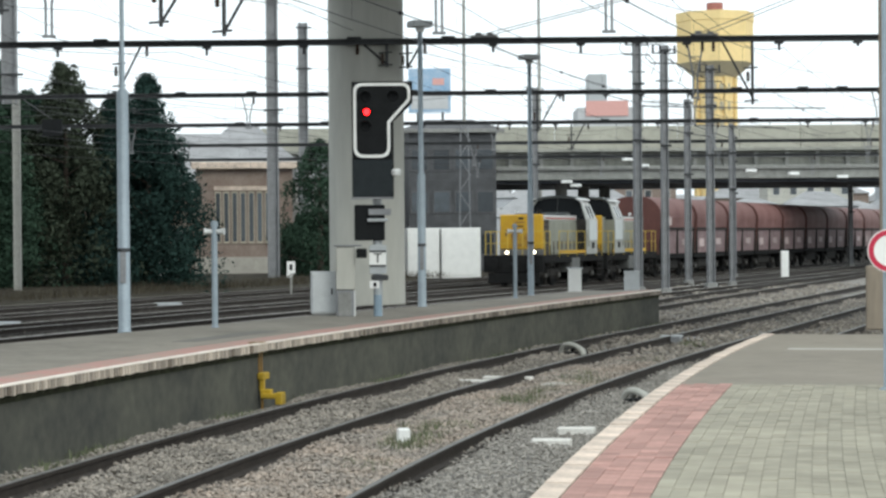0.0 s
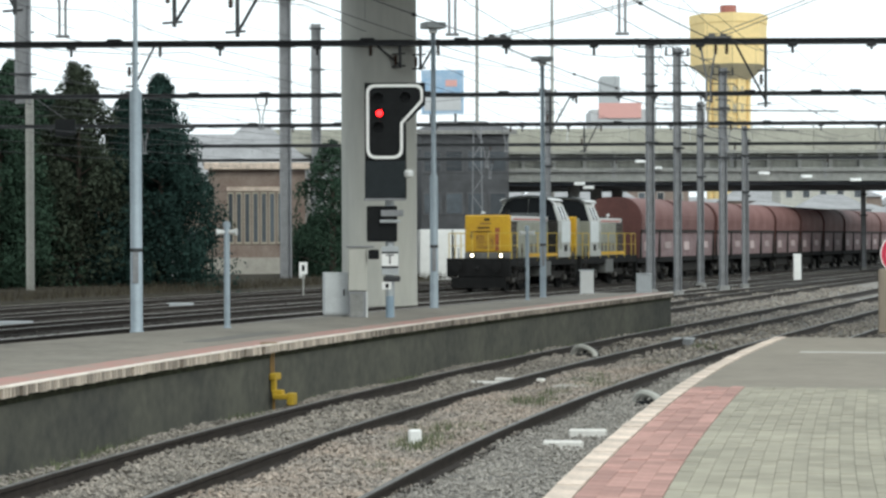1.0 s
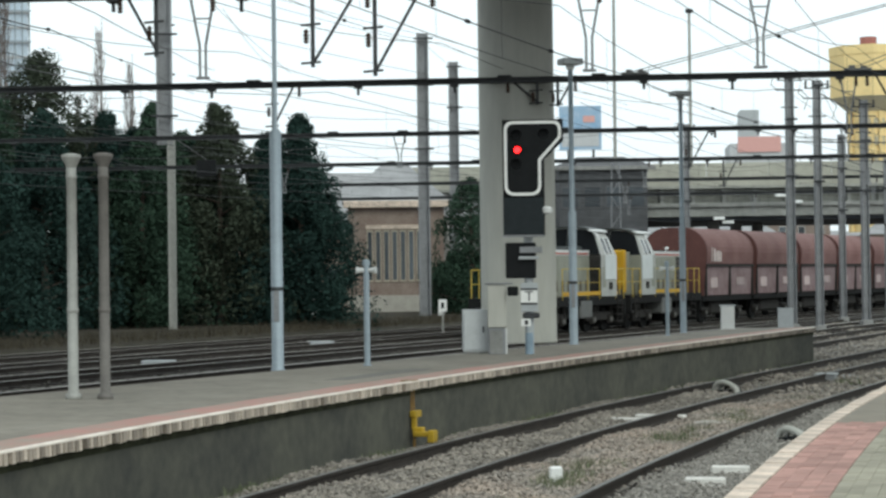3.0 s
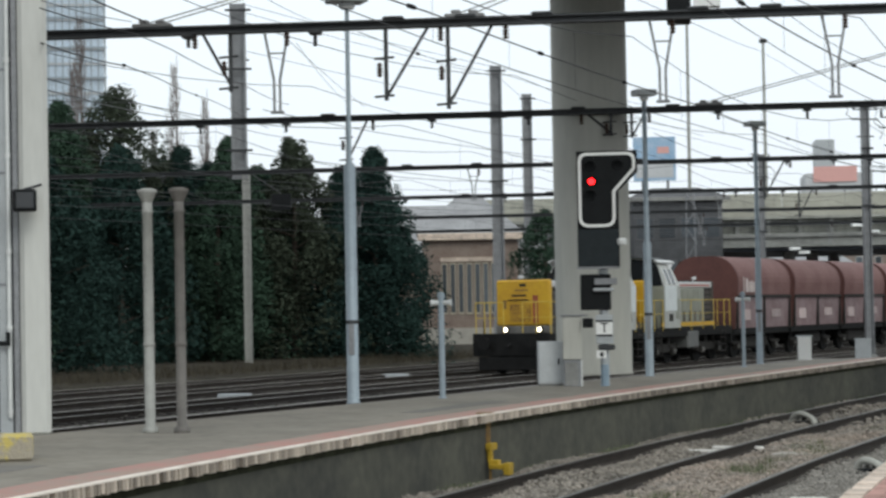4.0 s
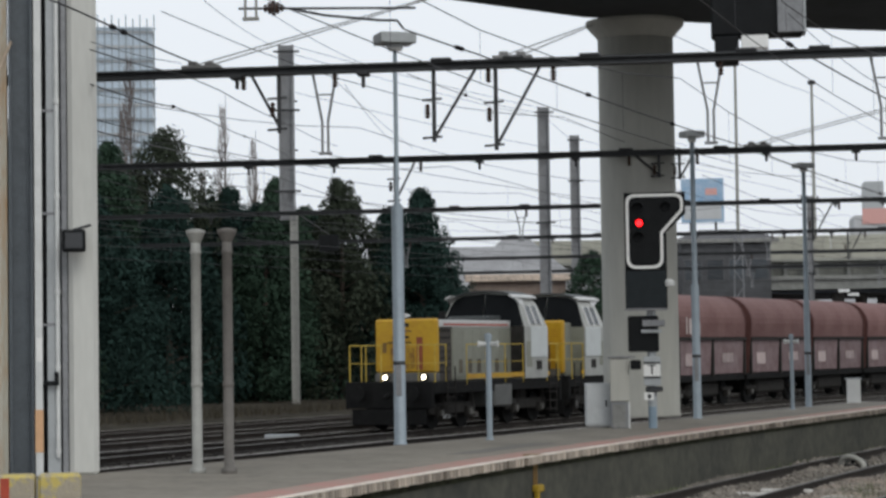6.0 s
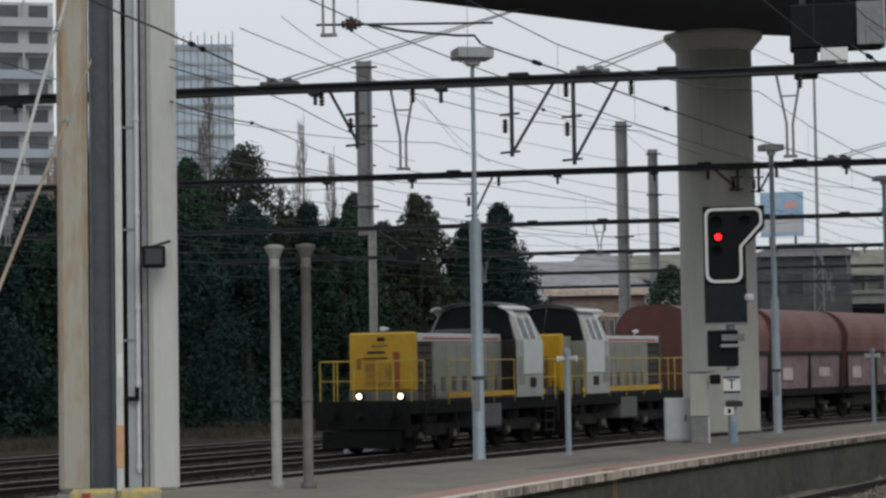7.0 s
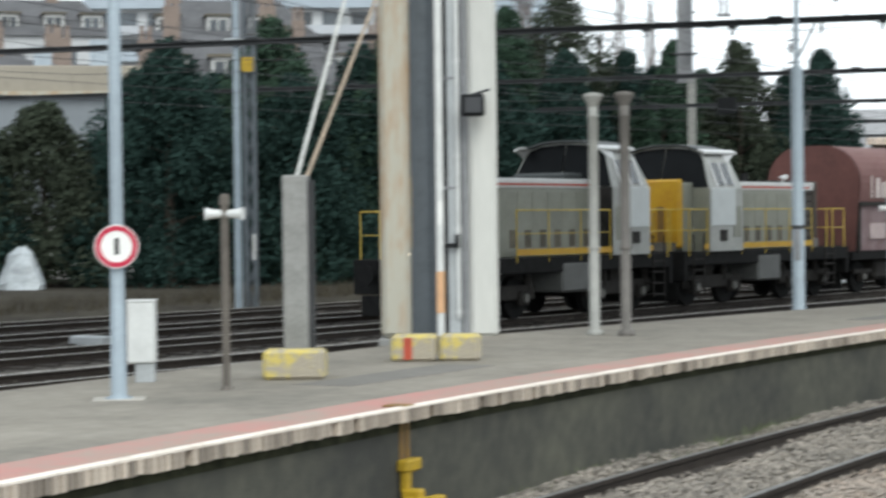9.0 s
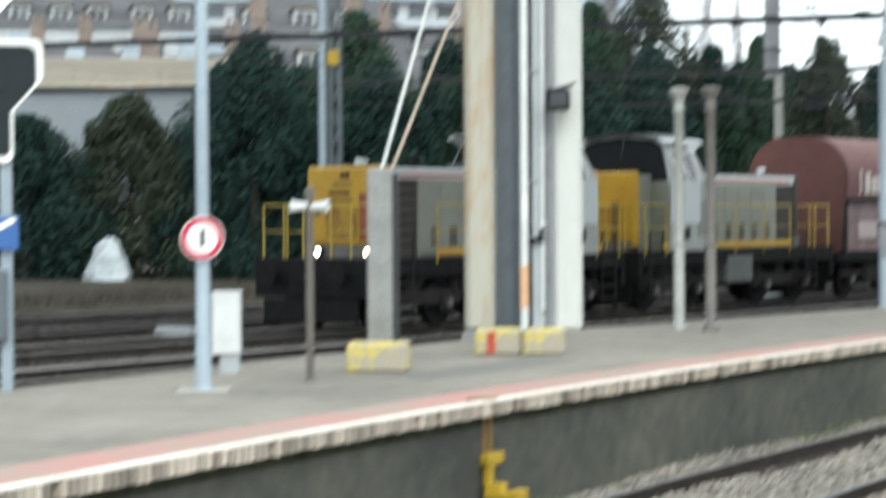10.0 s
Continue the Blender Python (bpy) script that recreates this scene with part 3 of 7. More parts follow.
part("cable_duct", cd, M_white2, pier, "white plastic cable duct")
part("duct_cover", box(bmesh.new(), -0.068, 0.033, -0.288, -0.281, 0.32, 0.85), M_orange, pier, "faded orange cover plate")
part("notice", box(bmesh.new(), -0.05, 0.02, -0.288, -0.281, 1.45, 1.75), M_white, pier, "small white notice")
part("back_wall", box(bmesh.new(), -0.2, 0.45, 0.22, 0.32, 0, 9.2), M_darksteel, pier, "dark recess")
part("cover_panel", box(bmesh.new(), 0.085, 0.25, -0.24, -0.19, 0, 9.2, 0.006), M_lamphead, pier, "pale grey sheet cover")
for z in (1.9, 3.3, 4.6):
    part("panel_strap", box(bmesh.new(), 0.03, 0.26, -0.25, -0.241, z, z + 0.03), M_greysteel, pier)
pp = bmesh.new()
tube(pp, (0.215, -0.275, 0.25), (0.215, -0.275, 9.2), 0.026, seg=12)
for z in (0.3, 1.35, 2.3, 3.5, 4.7):
    tube(pp, (0.215, -0.275, z), (0.215, -0.275, z + 0.06), 0.038, seg=12)
part("drain_pipe", pp, M_white2, pier, "thin pale pipe with collars")
part("conduit_rail", box(bmesh.new(), 0.27, 0.34, -0.26, -0.2, 0, 9.2, 0.006), M_greysteel, pier, "grey steel conduit")
vb = bmesh.new()
tube(vb, (0.04, -0.33, 1.18), (0.2, -0.33, 1.18), 0.03)
tube(vb, (0.2, -0.33, 1.15), (0.2, -0.33, 1.32), 0.028)
part("valve", vb, M_black, pier, "black pipe valve")
part("right_column", rounded(bmesh.new(), 0.35, 0.72, -0.3, 0.3, 0, 9.2, 0.06), M_paleconc, pier, "clean pale concrete column")
fl = tagged(empty("floodlight", pose(-7.93, 25.95, 3.66, 0, 0, 17)), "black floodlight on a bracket fixed to the pier", "floodlight")
part("housing", box(bmesh.new(), -0.15, 0.14, -0.18, 0.1, -0.14, 0.13, 0.02), M_black, fl)
part("bracket", tube(bmesh.new(), (-0.02, 0.0, 0.13), (0.2, 0.1, 0.2), 0.018), M_darksteel, fl)
part("front_glass", box(bmesh.new(), -0.11, 0.1, -0.186, -0.181, -0.1, 0.09), M_glass, fl)


def barrier_block(x, y, w, rz, label, stripe=False):
    e = tagged(empty("concrete_block", pose(x, y, PH + 0.002, 0, 0, rz)), label, "block", "painted concrete blocks")
    part("block", box(bmesh.new(), -w / 2, w / 2, -0.17, 0.17, 0, 0.28, 0.03), M_yblock, e)
    if stripe:
        part("red_mark", box(bmesh.new(), -w / 2 + 0.13, -w / 2 + 0.22, -0.174, -0.1705, 0.02, 0.25), M_redpaint, e, "smear of red paint")
    return e


barrier_block(-7.25, 21.5, 0.47, 14, "chipped concrete block with worn yellow paint and a red smear", True)
barrier_block(-6.79, 21.65, 0.43, 16, "chipped concrete block with worn yellow paint")
barrier_block(-7.55, 18.85, 0.58, 16, "chipped concrete block with flaking yellow paint under a stub post")
st = tagged(empty("anchor_post", pose(-7.66, 19.25, PH - 0.02, 0, 0, 15)), "grey weathered concrete anchor post with two stay rods", "post")
part("post", box(bmesh.new(), -0.14, 0.1, -0.12, 0.12, 0, 1.95, 0.015), M_concrete_dk, st)
part("steel_channel", box(bmesh.new(), 0.105, 0.15, -0.06, 0.06, 0, 1.9), M_darksteel, st)
to_post = st.matrix_basis.inverted()
for a, b, m, lab in (((-7.65, 19.2, 2.64), (-8.85, 25.93, 7.62), M_rod, "pale steel stay rod"), ((-7.63, 19.3, 2.54), (-8.73, 25.93, 6.17), M_rustrod, "rusty brown stay rod")):
    a, b = to_post @ Vector(a), to_post @ Vector(b)
    rod = part("stay_rod", tube(bmesh.new(), a, b, 0.02, seg=8), m, st, lab)
    c = a.lerp(b, 0.72)
    part("turnbuckle", tube(bmesh.new(), c, c + (b - a).normalized() * 0.16, 0.04, seg=8), M_galv2, rod)

# ---- gantries and overhead line ----
GANTRIES = (32.0, 47.4, 65.0, 83.0, 101.0, 122.0)


def gantry(y, z, x0, x1, h=0.2):
    e = tagged(empty("gantry", pose(0, y, z)), "dark steel portal beam of the overhead line", "gantry", "overhead line gantries")
    part("beam", i_beam(bmesh.new(), "x", x0, x1, 0.2, h, 0.03), M_darksteel, e)
    for xm in (x0, x1):
        part("mast", i_beam(bmesh.new(), "z", -z - 0.2, 0.4, 0.3, 0.3, 0.02, (xm, 0, 0)), M_greysteel, e)
    return e


def insulator(e, x, y, z):
    b = bmesh.new()
    lathe(b, [(0.015, 0), (0.05, 0.03), (0.02, 0.05), (0.055, 0.08), (0.02, 0.1), (0.055, 0.13), (0.02, 0.15), (0.045, 0.18), (0.015, 0.22)], 8, (x, y, z - 0.22))
    part("insulator", b, M_insul, e, "brown ribbed insulator")


def beam_clamps(e, x0, x1, seed):
    r = random.Random(seed)
    x = x0 + 1.0
    while x < x1 - 1:
        b = bmesh.new()
        if r.random() < 0.5:
            box(b, x - 0.09, x + 0.09, -0.13, 0.13, -0.12, -0.055, 0.015)
            tube(b, (x, 0, -0.12), (x, 0, -0.18 - 0.12 * r.random()), 0.03, seg=6)
        else:
            box(b, x - 0.16, x + 0.16, -0.13, 0.13, 0.055, 0.11, 0.02)
        part("clamp", b, M_darksteel, e)
        x += r.uniform(0.9, 2.6)


def v_hanger(e, x, drop, half=0.18):
    b = bmesh.new()
    for s in (-1, 1):
        tube(b, (x + s * half, 0, -0.06), (x + s * 0.045, 0, -drop * 0.62), 0.022, seg=6)
        tube(b, (x + s * 0.045, 0, -drop * 0.62), (x + s * 0.045, 0, -drop), 0.02, seg=6)
    tube(b, (x - half * 0.6, 0, -drop * 0.3), (x + half * 0.6, 0, -drop * 0.3), 0.014, seg=6)
    tube(b, (x - 0.1, 0, -drop), (x + 0.1, 0, -drop), 0.025, seg=6)
    part("v_hanger", b, M_greysteel, e, "V-shaped steel hanger")
    insulator(e, x + 0.16, 0, -0.06)


def drop_bracket(e, x, drop, reach):
    b = bmesh.new()
    tube(b, (x, 0, -0.06), (x, 0, -drop), 0.032, seg=8)
    tube(b, (x + reach, 0, -0.06), (x + 0.02, 0, -drop * 0.93), 0.024, seg=8)
    for z in (-drop * 0.45, -drop * 0.95):
        tube(b, (x - 0.18, 0, z), (x + 0.12, 0, z + 0.02), 0.02, seg=6)
    part("drop_bracket", b, M_darksteel, e, "hanging bracket with a slanting strut")
    insulator(e, x - 0.1, 0, -drop * 0.5)
    insulator(e, x + reach * 1.3, 0, -0.06)


def stay(e, x, x1, z1, y1=0.0):
    b = bmesh.new()
    for d in (-0.13, 0.13):
        tube(b, (x + d, 0, 0.12), (x1 + d * 0.4, y1, z1), 0.011, seg=6)
    box(b, x - 0.3, x + 0.3, -0.1, 0.1, 0.066, 0.12, 0.012)
    box(b, x - 0.2, x - 0.06, -0.07, 0.07, 0.121, 0.18, 0.012)
    box(b, x + 0.06, x + 0.2, -0.07, 0.07, 0.121, 0.17, 0.012)
    part("stay", b, M_rod2, e, "pair of slanting stay rods")


g1 = gantry(32.0, 6.52, -24, 16, 0.13)
for x in (-13.5, -9.9, -5.84, -0.03, 2.5):
    v_hanger(g1, x, 1.28)
drop_bracket(g1, -4.17, 1.15, 0.64)
drop_bracket(g1, -3.23, 1.3, 0.67)
drop_bracket(g1, -6.55, 0.95, -0.42)
stay(g1, -7.75, -5.44, 3.03, 11.5)
stay(g1, -2.97, -2.61, 2.75, 14.6)
g2 = gantry(47.4, 6.52, -33, 26, 0.13)
for x in (-18.0, 5.6, 10.2):
    v_hanger(g2, x, 1.3)
drop_bracket(g2, -7.08, 0.98, 0.45)
drop_bracket(g2, -1.2, 0.55, -0.5)
drop_bracket(g2, -0.75, 0.6, 0.3)
drop_bracket(g2, 6.86, 1.45, -0.66)
stay(g2, 0.95, 10.5, 2.5)
stay(g2, 5.8, 12.0, 2.5)
g3 = gantry(65.0, 6.55, -40, 34, 0.13)
for x in (-21.0, -5.85, 7.6, 13.2):
    v_hanger(g3, x, 1.0)
drop_bracket(g3, 2.9, 1.2, 0.6)
g4 = gantry(83.0, 6.6, -36, 40, 0.14)
for x in (-12.0, -3.6, 2.0, 10.5, 16.5):
    v_hanger(g4, x, 1.05)
drop_bracket(g4, 5.0, 1.1, 0.5)
g5 = gantry(101.0, 6.6, -30, 46, 0.15)
for x in (-5.0, 1.5, 13.0, 20.0):
    v_hanger(g5, x, 1.05)
g6 = gantry(122.0, 6.7, -22, 52, 0.16)
for x in (2.0, 9.0, 21.0):
    v_hanger(g6, x, 1.1)


for k_, (g_, x0, x1) in enumerate(((g1, -16, 8), (g2, -24, 14), (g3, -28, 22), (g4, -20, 26))):
    beam_clamps(g_, x0, x1, 40 + k_)


def wires(fn, offset, seed):
    """Contact wire, messenger with its sag and droppers over one track."""
    r = random.Random(seed)
    e = tagged(empty("overhead_line"), "thin black contact and carrying wires over a track", "overhead wires", "overhead lines")
    spans = (-6.0, 15.0) + GANTRIES + (150.0, 185.0)
    low, high = [], []
    for y0, y1 in zip(spans[:-1], spans[1:]):
        z0 = 6.15 + r.uniform(-0.05, 0.1)
        line = line_of(fn, offset + r.uniform(-0.06, 0.06), y0, y1, (y1 - y0) / 6)
        for i, (x, y, nx, ny) in enumerate(line):
            u = i / (len(line) - 1)
            zm = z0 - 0.46 * 4 * u * (1 - u)
            if i or not low:
                low.append((x, y, 5.12))
                high.append((x, y, zm))
            if 0 < i < len(line) - 1 and y > 8:
                part("dropper", tube(bmesh.new(), (x, y, 5.12), (x, y, zm), 0.003, seg=3, caps=False), M_wire, e)
    part("contact_wire", path_tube(bmesh.new(), low, 0.006, 4), M_wire, e)
    part("messenger_wire", path_tube(bmesh.new(), high, 0.007, 4), M_wire, e)
    return e


for i, (fn, o) in enumerate(((edge_x, 1.7), (edge_x, 5.05), (train_x, 0.0), (train_x, 4.2), (train_x, 8.6), (train_x, -4.2), (train_x, -8.4))):
    wires(fn, o, i)


def slung(parent, pts, r, clamps=(), name="cable"):
    """A wire hung from support to support, with small dark clamps on it."""
    out = []
    for p, q in zip(pts[:-1], pts[1:]):
        p, q = Vector(p), Vector(q)
        for i in range(6):
            if i or not out:
                out.append(p.lerp(q, i / 6) - Vector((0, 0, 0.0035 * (q - p).length * i * (6 - i) / 9)))
    out.append(Vector(pts[-1]))
    w = part(name, path_tube(bmesh.new(), out, r, 5), M_wire, parent)
    for u in clamps:
        k = u * (len(out) - 1)
        i = min(int(k), len(out) - 2)
        c = out[i].lerp(out[i + 1], k - i)
        d = (out[i + 1] - out[i]).normalized() * 0.09
        part("clamp", tube(bmesh.new(), c - d, c + d, 0.035, seg=6), M_black, w)
    return w


fw = tagged(empty("feeder_line"), "thick insulated feeder cables slung between the gantries", "cable")
slung(fw, [(-7.06, 20.0, 6.02), (-7.42, 25.0, 6.32), (-7.85, 32.0, 6.68)], 0.013, (0.55, 0.6))
slung(fw, [(-7.12, 24.0, 5.85), (-8.07, 32.0, 6.69)], 0.006)
slung(fw, [(-7.13, 24.0, 5.76), (-7.81, 32.0, 6.46), (-9.49, 47.4, 7.4), (-11.5, 65.0, 8.6)], 0.009)
slung(fw, [(-7.72, 26.0, 5.62), (-9.99, 40.0, 6.94), (-13.74, 65.0, 8.77), (-15.52, 83.0, 9.47)], 0.012, (0.3, 0.55))
slung(fw, [(-9.51, 32.0, 5.71), (-17.33, 83.0, 9.85)], 0.012)
slung(fw, [(-7.71, 32.0, 7.65), (-9.86, 47.4, 9.19)], 0.006)
slung(fw, [(-6.65, 32.0, 7.4), (-7.8, 47.4, 8.72)], 0.006)
slung(fw, [(-4.35, 30.2, 6.82), (-3.33, 32.0, 6.62), (0.7, 47.4, 6.6)], 0.013, (0.35, 0.62, 0.8))
slung(fw, [(-4.58, 32.0, 6.42), (-4.83, 60.0, 8.88)], 0.007, (0.3,))
slung(fw, [(-0.53, 30.0, 6.58), (0.53, 34.0, 6.63), (2.2, 47.4, 7.73), (5.11, 65.0, 8.4)], 0.005)
slung(fw, [(0.86, 31.0, 6.71), (1.63, 33.0, 6.52), (5.6, 47.4, 6.6)], 0.013, (0.2, 0.7))
slung(fw, [(-8.51, 47.4, 8.45), (-9.15, 65.0, 8.47)], 0.007)
slung(fw, [(-8.19, 47.4, 8.24), (-12.36, 83.0, 10.38)], 0.007)
slung(fw, [(0.7, 47.4, 6.6), (5.22, 65.0, 6.62)], 0.012, (0.55, 0.9))
slung(fw, [(0.95, 47.4, 6.45), (5.3, 65.0, 6.66)], 0.007)
slung(fw, [(-0.35, 65.0, 7.41), (6.51, 101.0, 7.5)], 0.01)
slung(fw, [(10.17, 65.0, 6.39), (14.73, 83.0, 6.66)], 0.01, (0.5,))
slung(fw, [(11.54, 65.0, 8.0), (12.34, 83.0, 7.87)], 0.007)
slung(fw, [(-8.98, 47.4, 6.77), (-6.18, 65.0, 7.21), (-3.09, 83.0, 7.9)], 0.009)
slung(fw, [(5.3, 65.0, 6.66), (11.0, 83.0, 6.75), (18.0, 101.0, 6.8)], 0.011)
# lines from mast to mast
ml = tagged(empty("mast_line"), "thin black supply wires strung from mast to mast over the yard", "cable")
for p, q in (((-16.96, 86.0, 14.81), (-8.6, 110.6, 14.7)), ((-16.91, 86.0, 14.46), (-8.6, 110.6, 14.2)), ((-16.91, 86.0, 12.9), (-8.6, 110.6, 12.7)), ((-8.51, 110.6, 14.74), (1.51, 130.0, 13.6)), ((-8.52, 110.6, 14.44), (2.2, 130.0, 12.4)), ((-8.52, 110.6, 14.2), (-7.9, 124.7, 14.2)), ((-7.9, 124.7, 14.5), (5.0, 140.0, 12.2)), ((-21.1, 106.6, 14.9), (-16.96, 86.0, 14.6)), ((8.0, 88.0, 10.4), (11.6, 93.8, 9.7)), ((8.8, 85.0, 9.8), (11.5, 99.8, 8.6)), ((11.7, 93.8, 9.5), (15.2, 112.2, 7.4))):
    slung(ml, [p, q], 0.012)

for k_, (fn, o, z) in enumerate(((train_x, -6.3, 7.0), (train_x, 2.1, 6.95), (train_x, 6.5, 7.05), (train_x, 11.2, 7.0), (edge_x, 3.3, 7.0))):
    pts = []
    spans = (32.0, 47.4, 65.0, 83.0, 101.0, 122.0, 150.0)
    for y0, y1 in zip(spans[:-1], spans[1:]):
        for i, (x, y, nx, ny) in enumerate(line_of(fn, o, y0, y1, (y1 - y0) / 6)):
            if i or not pts:
                pts.append((x, y, z - 0.35 * i * (6 - i) / 9))
    part("cable", path_tube(bmesh.new(), pts, 0.007, 4), M_wire, fw)

# registration arm slung from the deck on a pair of drop rods
ra_ = tagged(empty("registration_arm", pose(0, 30.2, 0)), "dark steel registration arm with an insulator on two drop rods", "bracket")
ar = bmesh.new()
tube(ar, (-6.76, 0, 7.2), (-4.18, 0, 7.12), 0.018, seg=8)
path_tube(ar, [(-5.95, 0, 7.16), (-5.5, 0, 7.06), (-4.7, 0, 6.96), (-4.45, 0, 6.95), (-4.36, 0, 6.83)], 0.02, 6)
part("arm", ar, M_darksteel, ra_)
rib = bmesh.new()
for i in range(5):
    tube(rib, (-6.38 + 0.06 * i, 0, 7.19), (-6.35 + 0.06 * i, 0, 7.19), 0.055 + 0.03 * (2 - abs(i - 2)), seg=12)
part("insulator", rib, M_insul, ra_, "dark ribbed insulator")
for x in (-6.66, -6.5):
    part("drop_rod", tube(bmesh.new(), (x, 0, 7.06), (x, 0, 9.6), 0.02, seg=8), M_galv2, ra_, "grey drop rod")
part("yoke", box(bmesh.new(), -6.7, -6.46, -0.03, 0.03, 7.02, 7.07, 0.006), M_galv2, ra_)

# equipment box hung beside the near beam
hb = tagged(empty("hanging_signal", pose(0.65, 32.6, 6.5)), "dark signal housing hung under the viaduct, seen from behind", "signal")
part("housing", box(bmesh.new(), -0.65, 0.72, -0.25, 0.25, 0.38, 1.05, 0.03), M_black, hb)
part("hanger", box(bmesh.new(), -0.5, -0.4, -0.05, 0.05, 1.05, 2.55), M_darksteel, hb)
part("hanger", box(bmesh.new(), 0.4, 0.5, -0.05, 0.05, 1.05, 2.55), M_darksteel, hb)
part("side_plate", box(bmesh.new(), 0.34, 0.72, -0.3, -0.251, 0.4, 1.05, 0.01), M_greysteel, hb, "grey side plate")
part("end_plate", box(bmesh.new(), 0.725, 0.76, -0.3, 0.2, 0.4, 1.3, 0.005), M_lamphead, hb, "pale grey end plate")
part("hood", box(bmesh.new(), -0.6, -0.24, -0.3, 0.2, -0.03, 0.37, 0.02), M_black, hb)
part("white_box", box(bmesh.new(), -0.2, 0.2, -0.32, -0.12, 0.17, 0.37, 0.01), M_white, hb)


cs = tagged(empty("cross_span"), "dark cross-span wires and tubes between the masts", "overhead wires")
for p, q, r in (((8.1, 88.0, 7.5), (15.7, 88.0, 7.35), 0.028), ((8.1, 88.0, 7.72), (13.2, 93.8, 7.7), 0.02), ((8.1, 88.0, 6.85), (15.2, 95.0, 6.9), 0.022), ((8.9, 85.0, 6.4), (11.7, 93.8, 6.5), 0.02), ((11.5, 99.8, 7.4), (15.2, 112.2, 7.2), 0.025), ((8.9, 85.0, 9.2), (11.6, 93.8, 9.0), 0.025), ((4.0, 101.0, 7.6), (11.5, 99.8, 7.6), 0.02)):
    slung(cs, [p, q], r, (0.12, 0.85), "span")

# tall steel masts in the yard
def h_mast(x, y, h, w, rz, label, low=0.0):
    e = tagged(empty("steel_mast", pose(x, y, -0.2, 0, 0, rz)), label, "mast", "steel masts")
    part("h_section", i_beam(bmesh.new(), "z", low, h, w, w, w * 0.12), M_greysteel, e)
    if low:
        part("lower_post", i_beam(bmesh.new(), "z", 0, low + 0.3, w * 0.5, w * 0.5, w * 0.08, (w * 0.42, -w * 0.3, 0)), M_galv2, e, "slim pale lower post")
    for z in (h * 0.98, h * 0.82, h * 0.6):
        part("cross_arm", tube(bmesh.new(), (-w * 0.8, -w * 0.55, z), (w * 0.9, -w * 0.55, z), 0.05, seg=6), M_darksteel, e)
    part("foot", box(bmesh.new(), -w * 0.8, w * 0.8, -w * 0.8, w * 0.8, 0, 0.3, 0.03), M_concrete_dk, e)
    return e


h_mast(-17.35, 86.3, 15.1, 0.62, 8, "tall light grey steel H-section mast on a slim post", 7.9)
h_mast(-8.72, 110.6, 15.0, 0.58, 8, "tall light grey steel H-section mast")
h_mast(-8.04, 124.7, 14.9, 0.54, 8, "tall light grey steel H-section mast")
h_mast(-21.3, 106.6, 15.5, 0.5, 5, "tall light grey steel H-section mast")
for x, y, h, w in ((8.0, 88, 10.3, 0.3), (8.8, 85, 9.7, 0.26), (11.4, 99.8, 8.5, 0.26), (11.7, 93.8, 9.6, 0.3), (15.2, 112.2, 7.4, 0.22), (28.2, 148.5, 6.3, 0.26), (13.0, 96.5, 7.2, 0.2), (5.2, 120, 10.5, 0.26), (9.6, 105, 7.5, 0.2)):
    e = h_mast(x, y, h + 0.2, w, 12, "rusty grey steel catenary mast between the tracks")
    if h > 9:
        b = bmesh.new()
        for z, a in ((h - 0.1, 0.5), (h - 0.5, 0.55), (h - 1.2, 0.35)):
            tube(b, (-a, 0, z), (a, 0, z), 0.03, seg=6)
        for q in (-0.45, -0.15, 0.15, 0.45):
            lathe(b, [(0.02, 0), (0.07, 0.05), (0.03, 0.1), (0.07, 0.15), (0.03, 0.2), (0.06, 0.26), (0.02, 0.3)], 8, (q, 0, h - 0.08))
        path_tube(b, [(-0.5, 0, h - 0.5), (-0.75, 0, h - 0.3), (-0.6, 0, h + 0.25), (-0.15, 0, h + 0.22)], 0.02, 5)
        path_tube(b, [(0.5, 0, h - 0.5), (0.8, 0, h - 0.8), (0.62, 0, h - 1.3)], 0.02, 5)
        part("insulator_frame", b, M_darksteel, e, "cross-arms with dark insulators")


# ---- lamps, posts and signs on the platforms ----
def lamp_post(x, y, h, r0, r1, step, head, label):
    e = tagged(empty("lamp_post", pose(x, y, PH - 0.02)), label, "lamp post", "platform lamp posts")
    b = bmesh.new()
    lathe(b, [(r0 * 1.2, 0), (r0 * 1.2, 0.04), (r0 * 1.03, 0.06), (r0, step), (r1 * 1.1, step + 0.08), (r1, h)], 16)
    part("pole", b, M_galv, e, smooth=True)
    part("access_door", box(bmesh.new(), -r0 * 0.5, r0 * 0.5, -r0 * 1.12, -r0 * 0.9, 0.8, 1.3, 0.005), M_greysteel, e)
    part("band", lathe(bmesh.new(), [(r0 * 1.03, 1.3), (r0 * 1.05, 1.33), (r0 * 1.03, 1.36)], 16), M_darksteel, e)
    hd = bmesh.new()
    w, t = head
    box(hd, -w / 2, w / 2, -w * 0.42, w * 0.42, h, h + t, 0.012, pose(0, 0, 0, 0, 0, 24))
    box(hd, -w * 0.2, w * 0.2, -w * 0.2, w * 0.2, h - 0.06, h - 0.001, 0.01)
    part("lamp_head", hd, M_lamphead, e)
    part("lens", box(bmesh.new(), -w * 0.18, w * 0.18, -w * 0.18, w * 0.18, h - 0.1, h - 0.061, 0.01), M_opal, e, "milky lamp lens")
    return e


lamp_post(-5.1, 34.32, 6.5, 0.095, 0.034, 3.85, (0.6, 0.17), "stepped blue-grey steel lamp post with a flat lamp head")
lamp_post(-0.45, 45.6, 5.95, 0.085, 0.05, 2.8, (0.45, 0.13), "blue-grey steel lamp post with a flat lamp head")
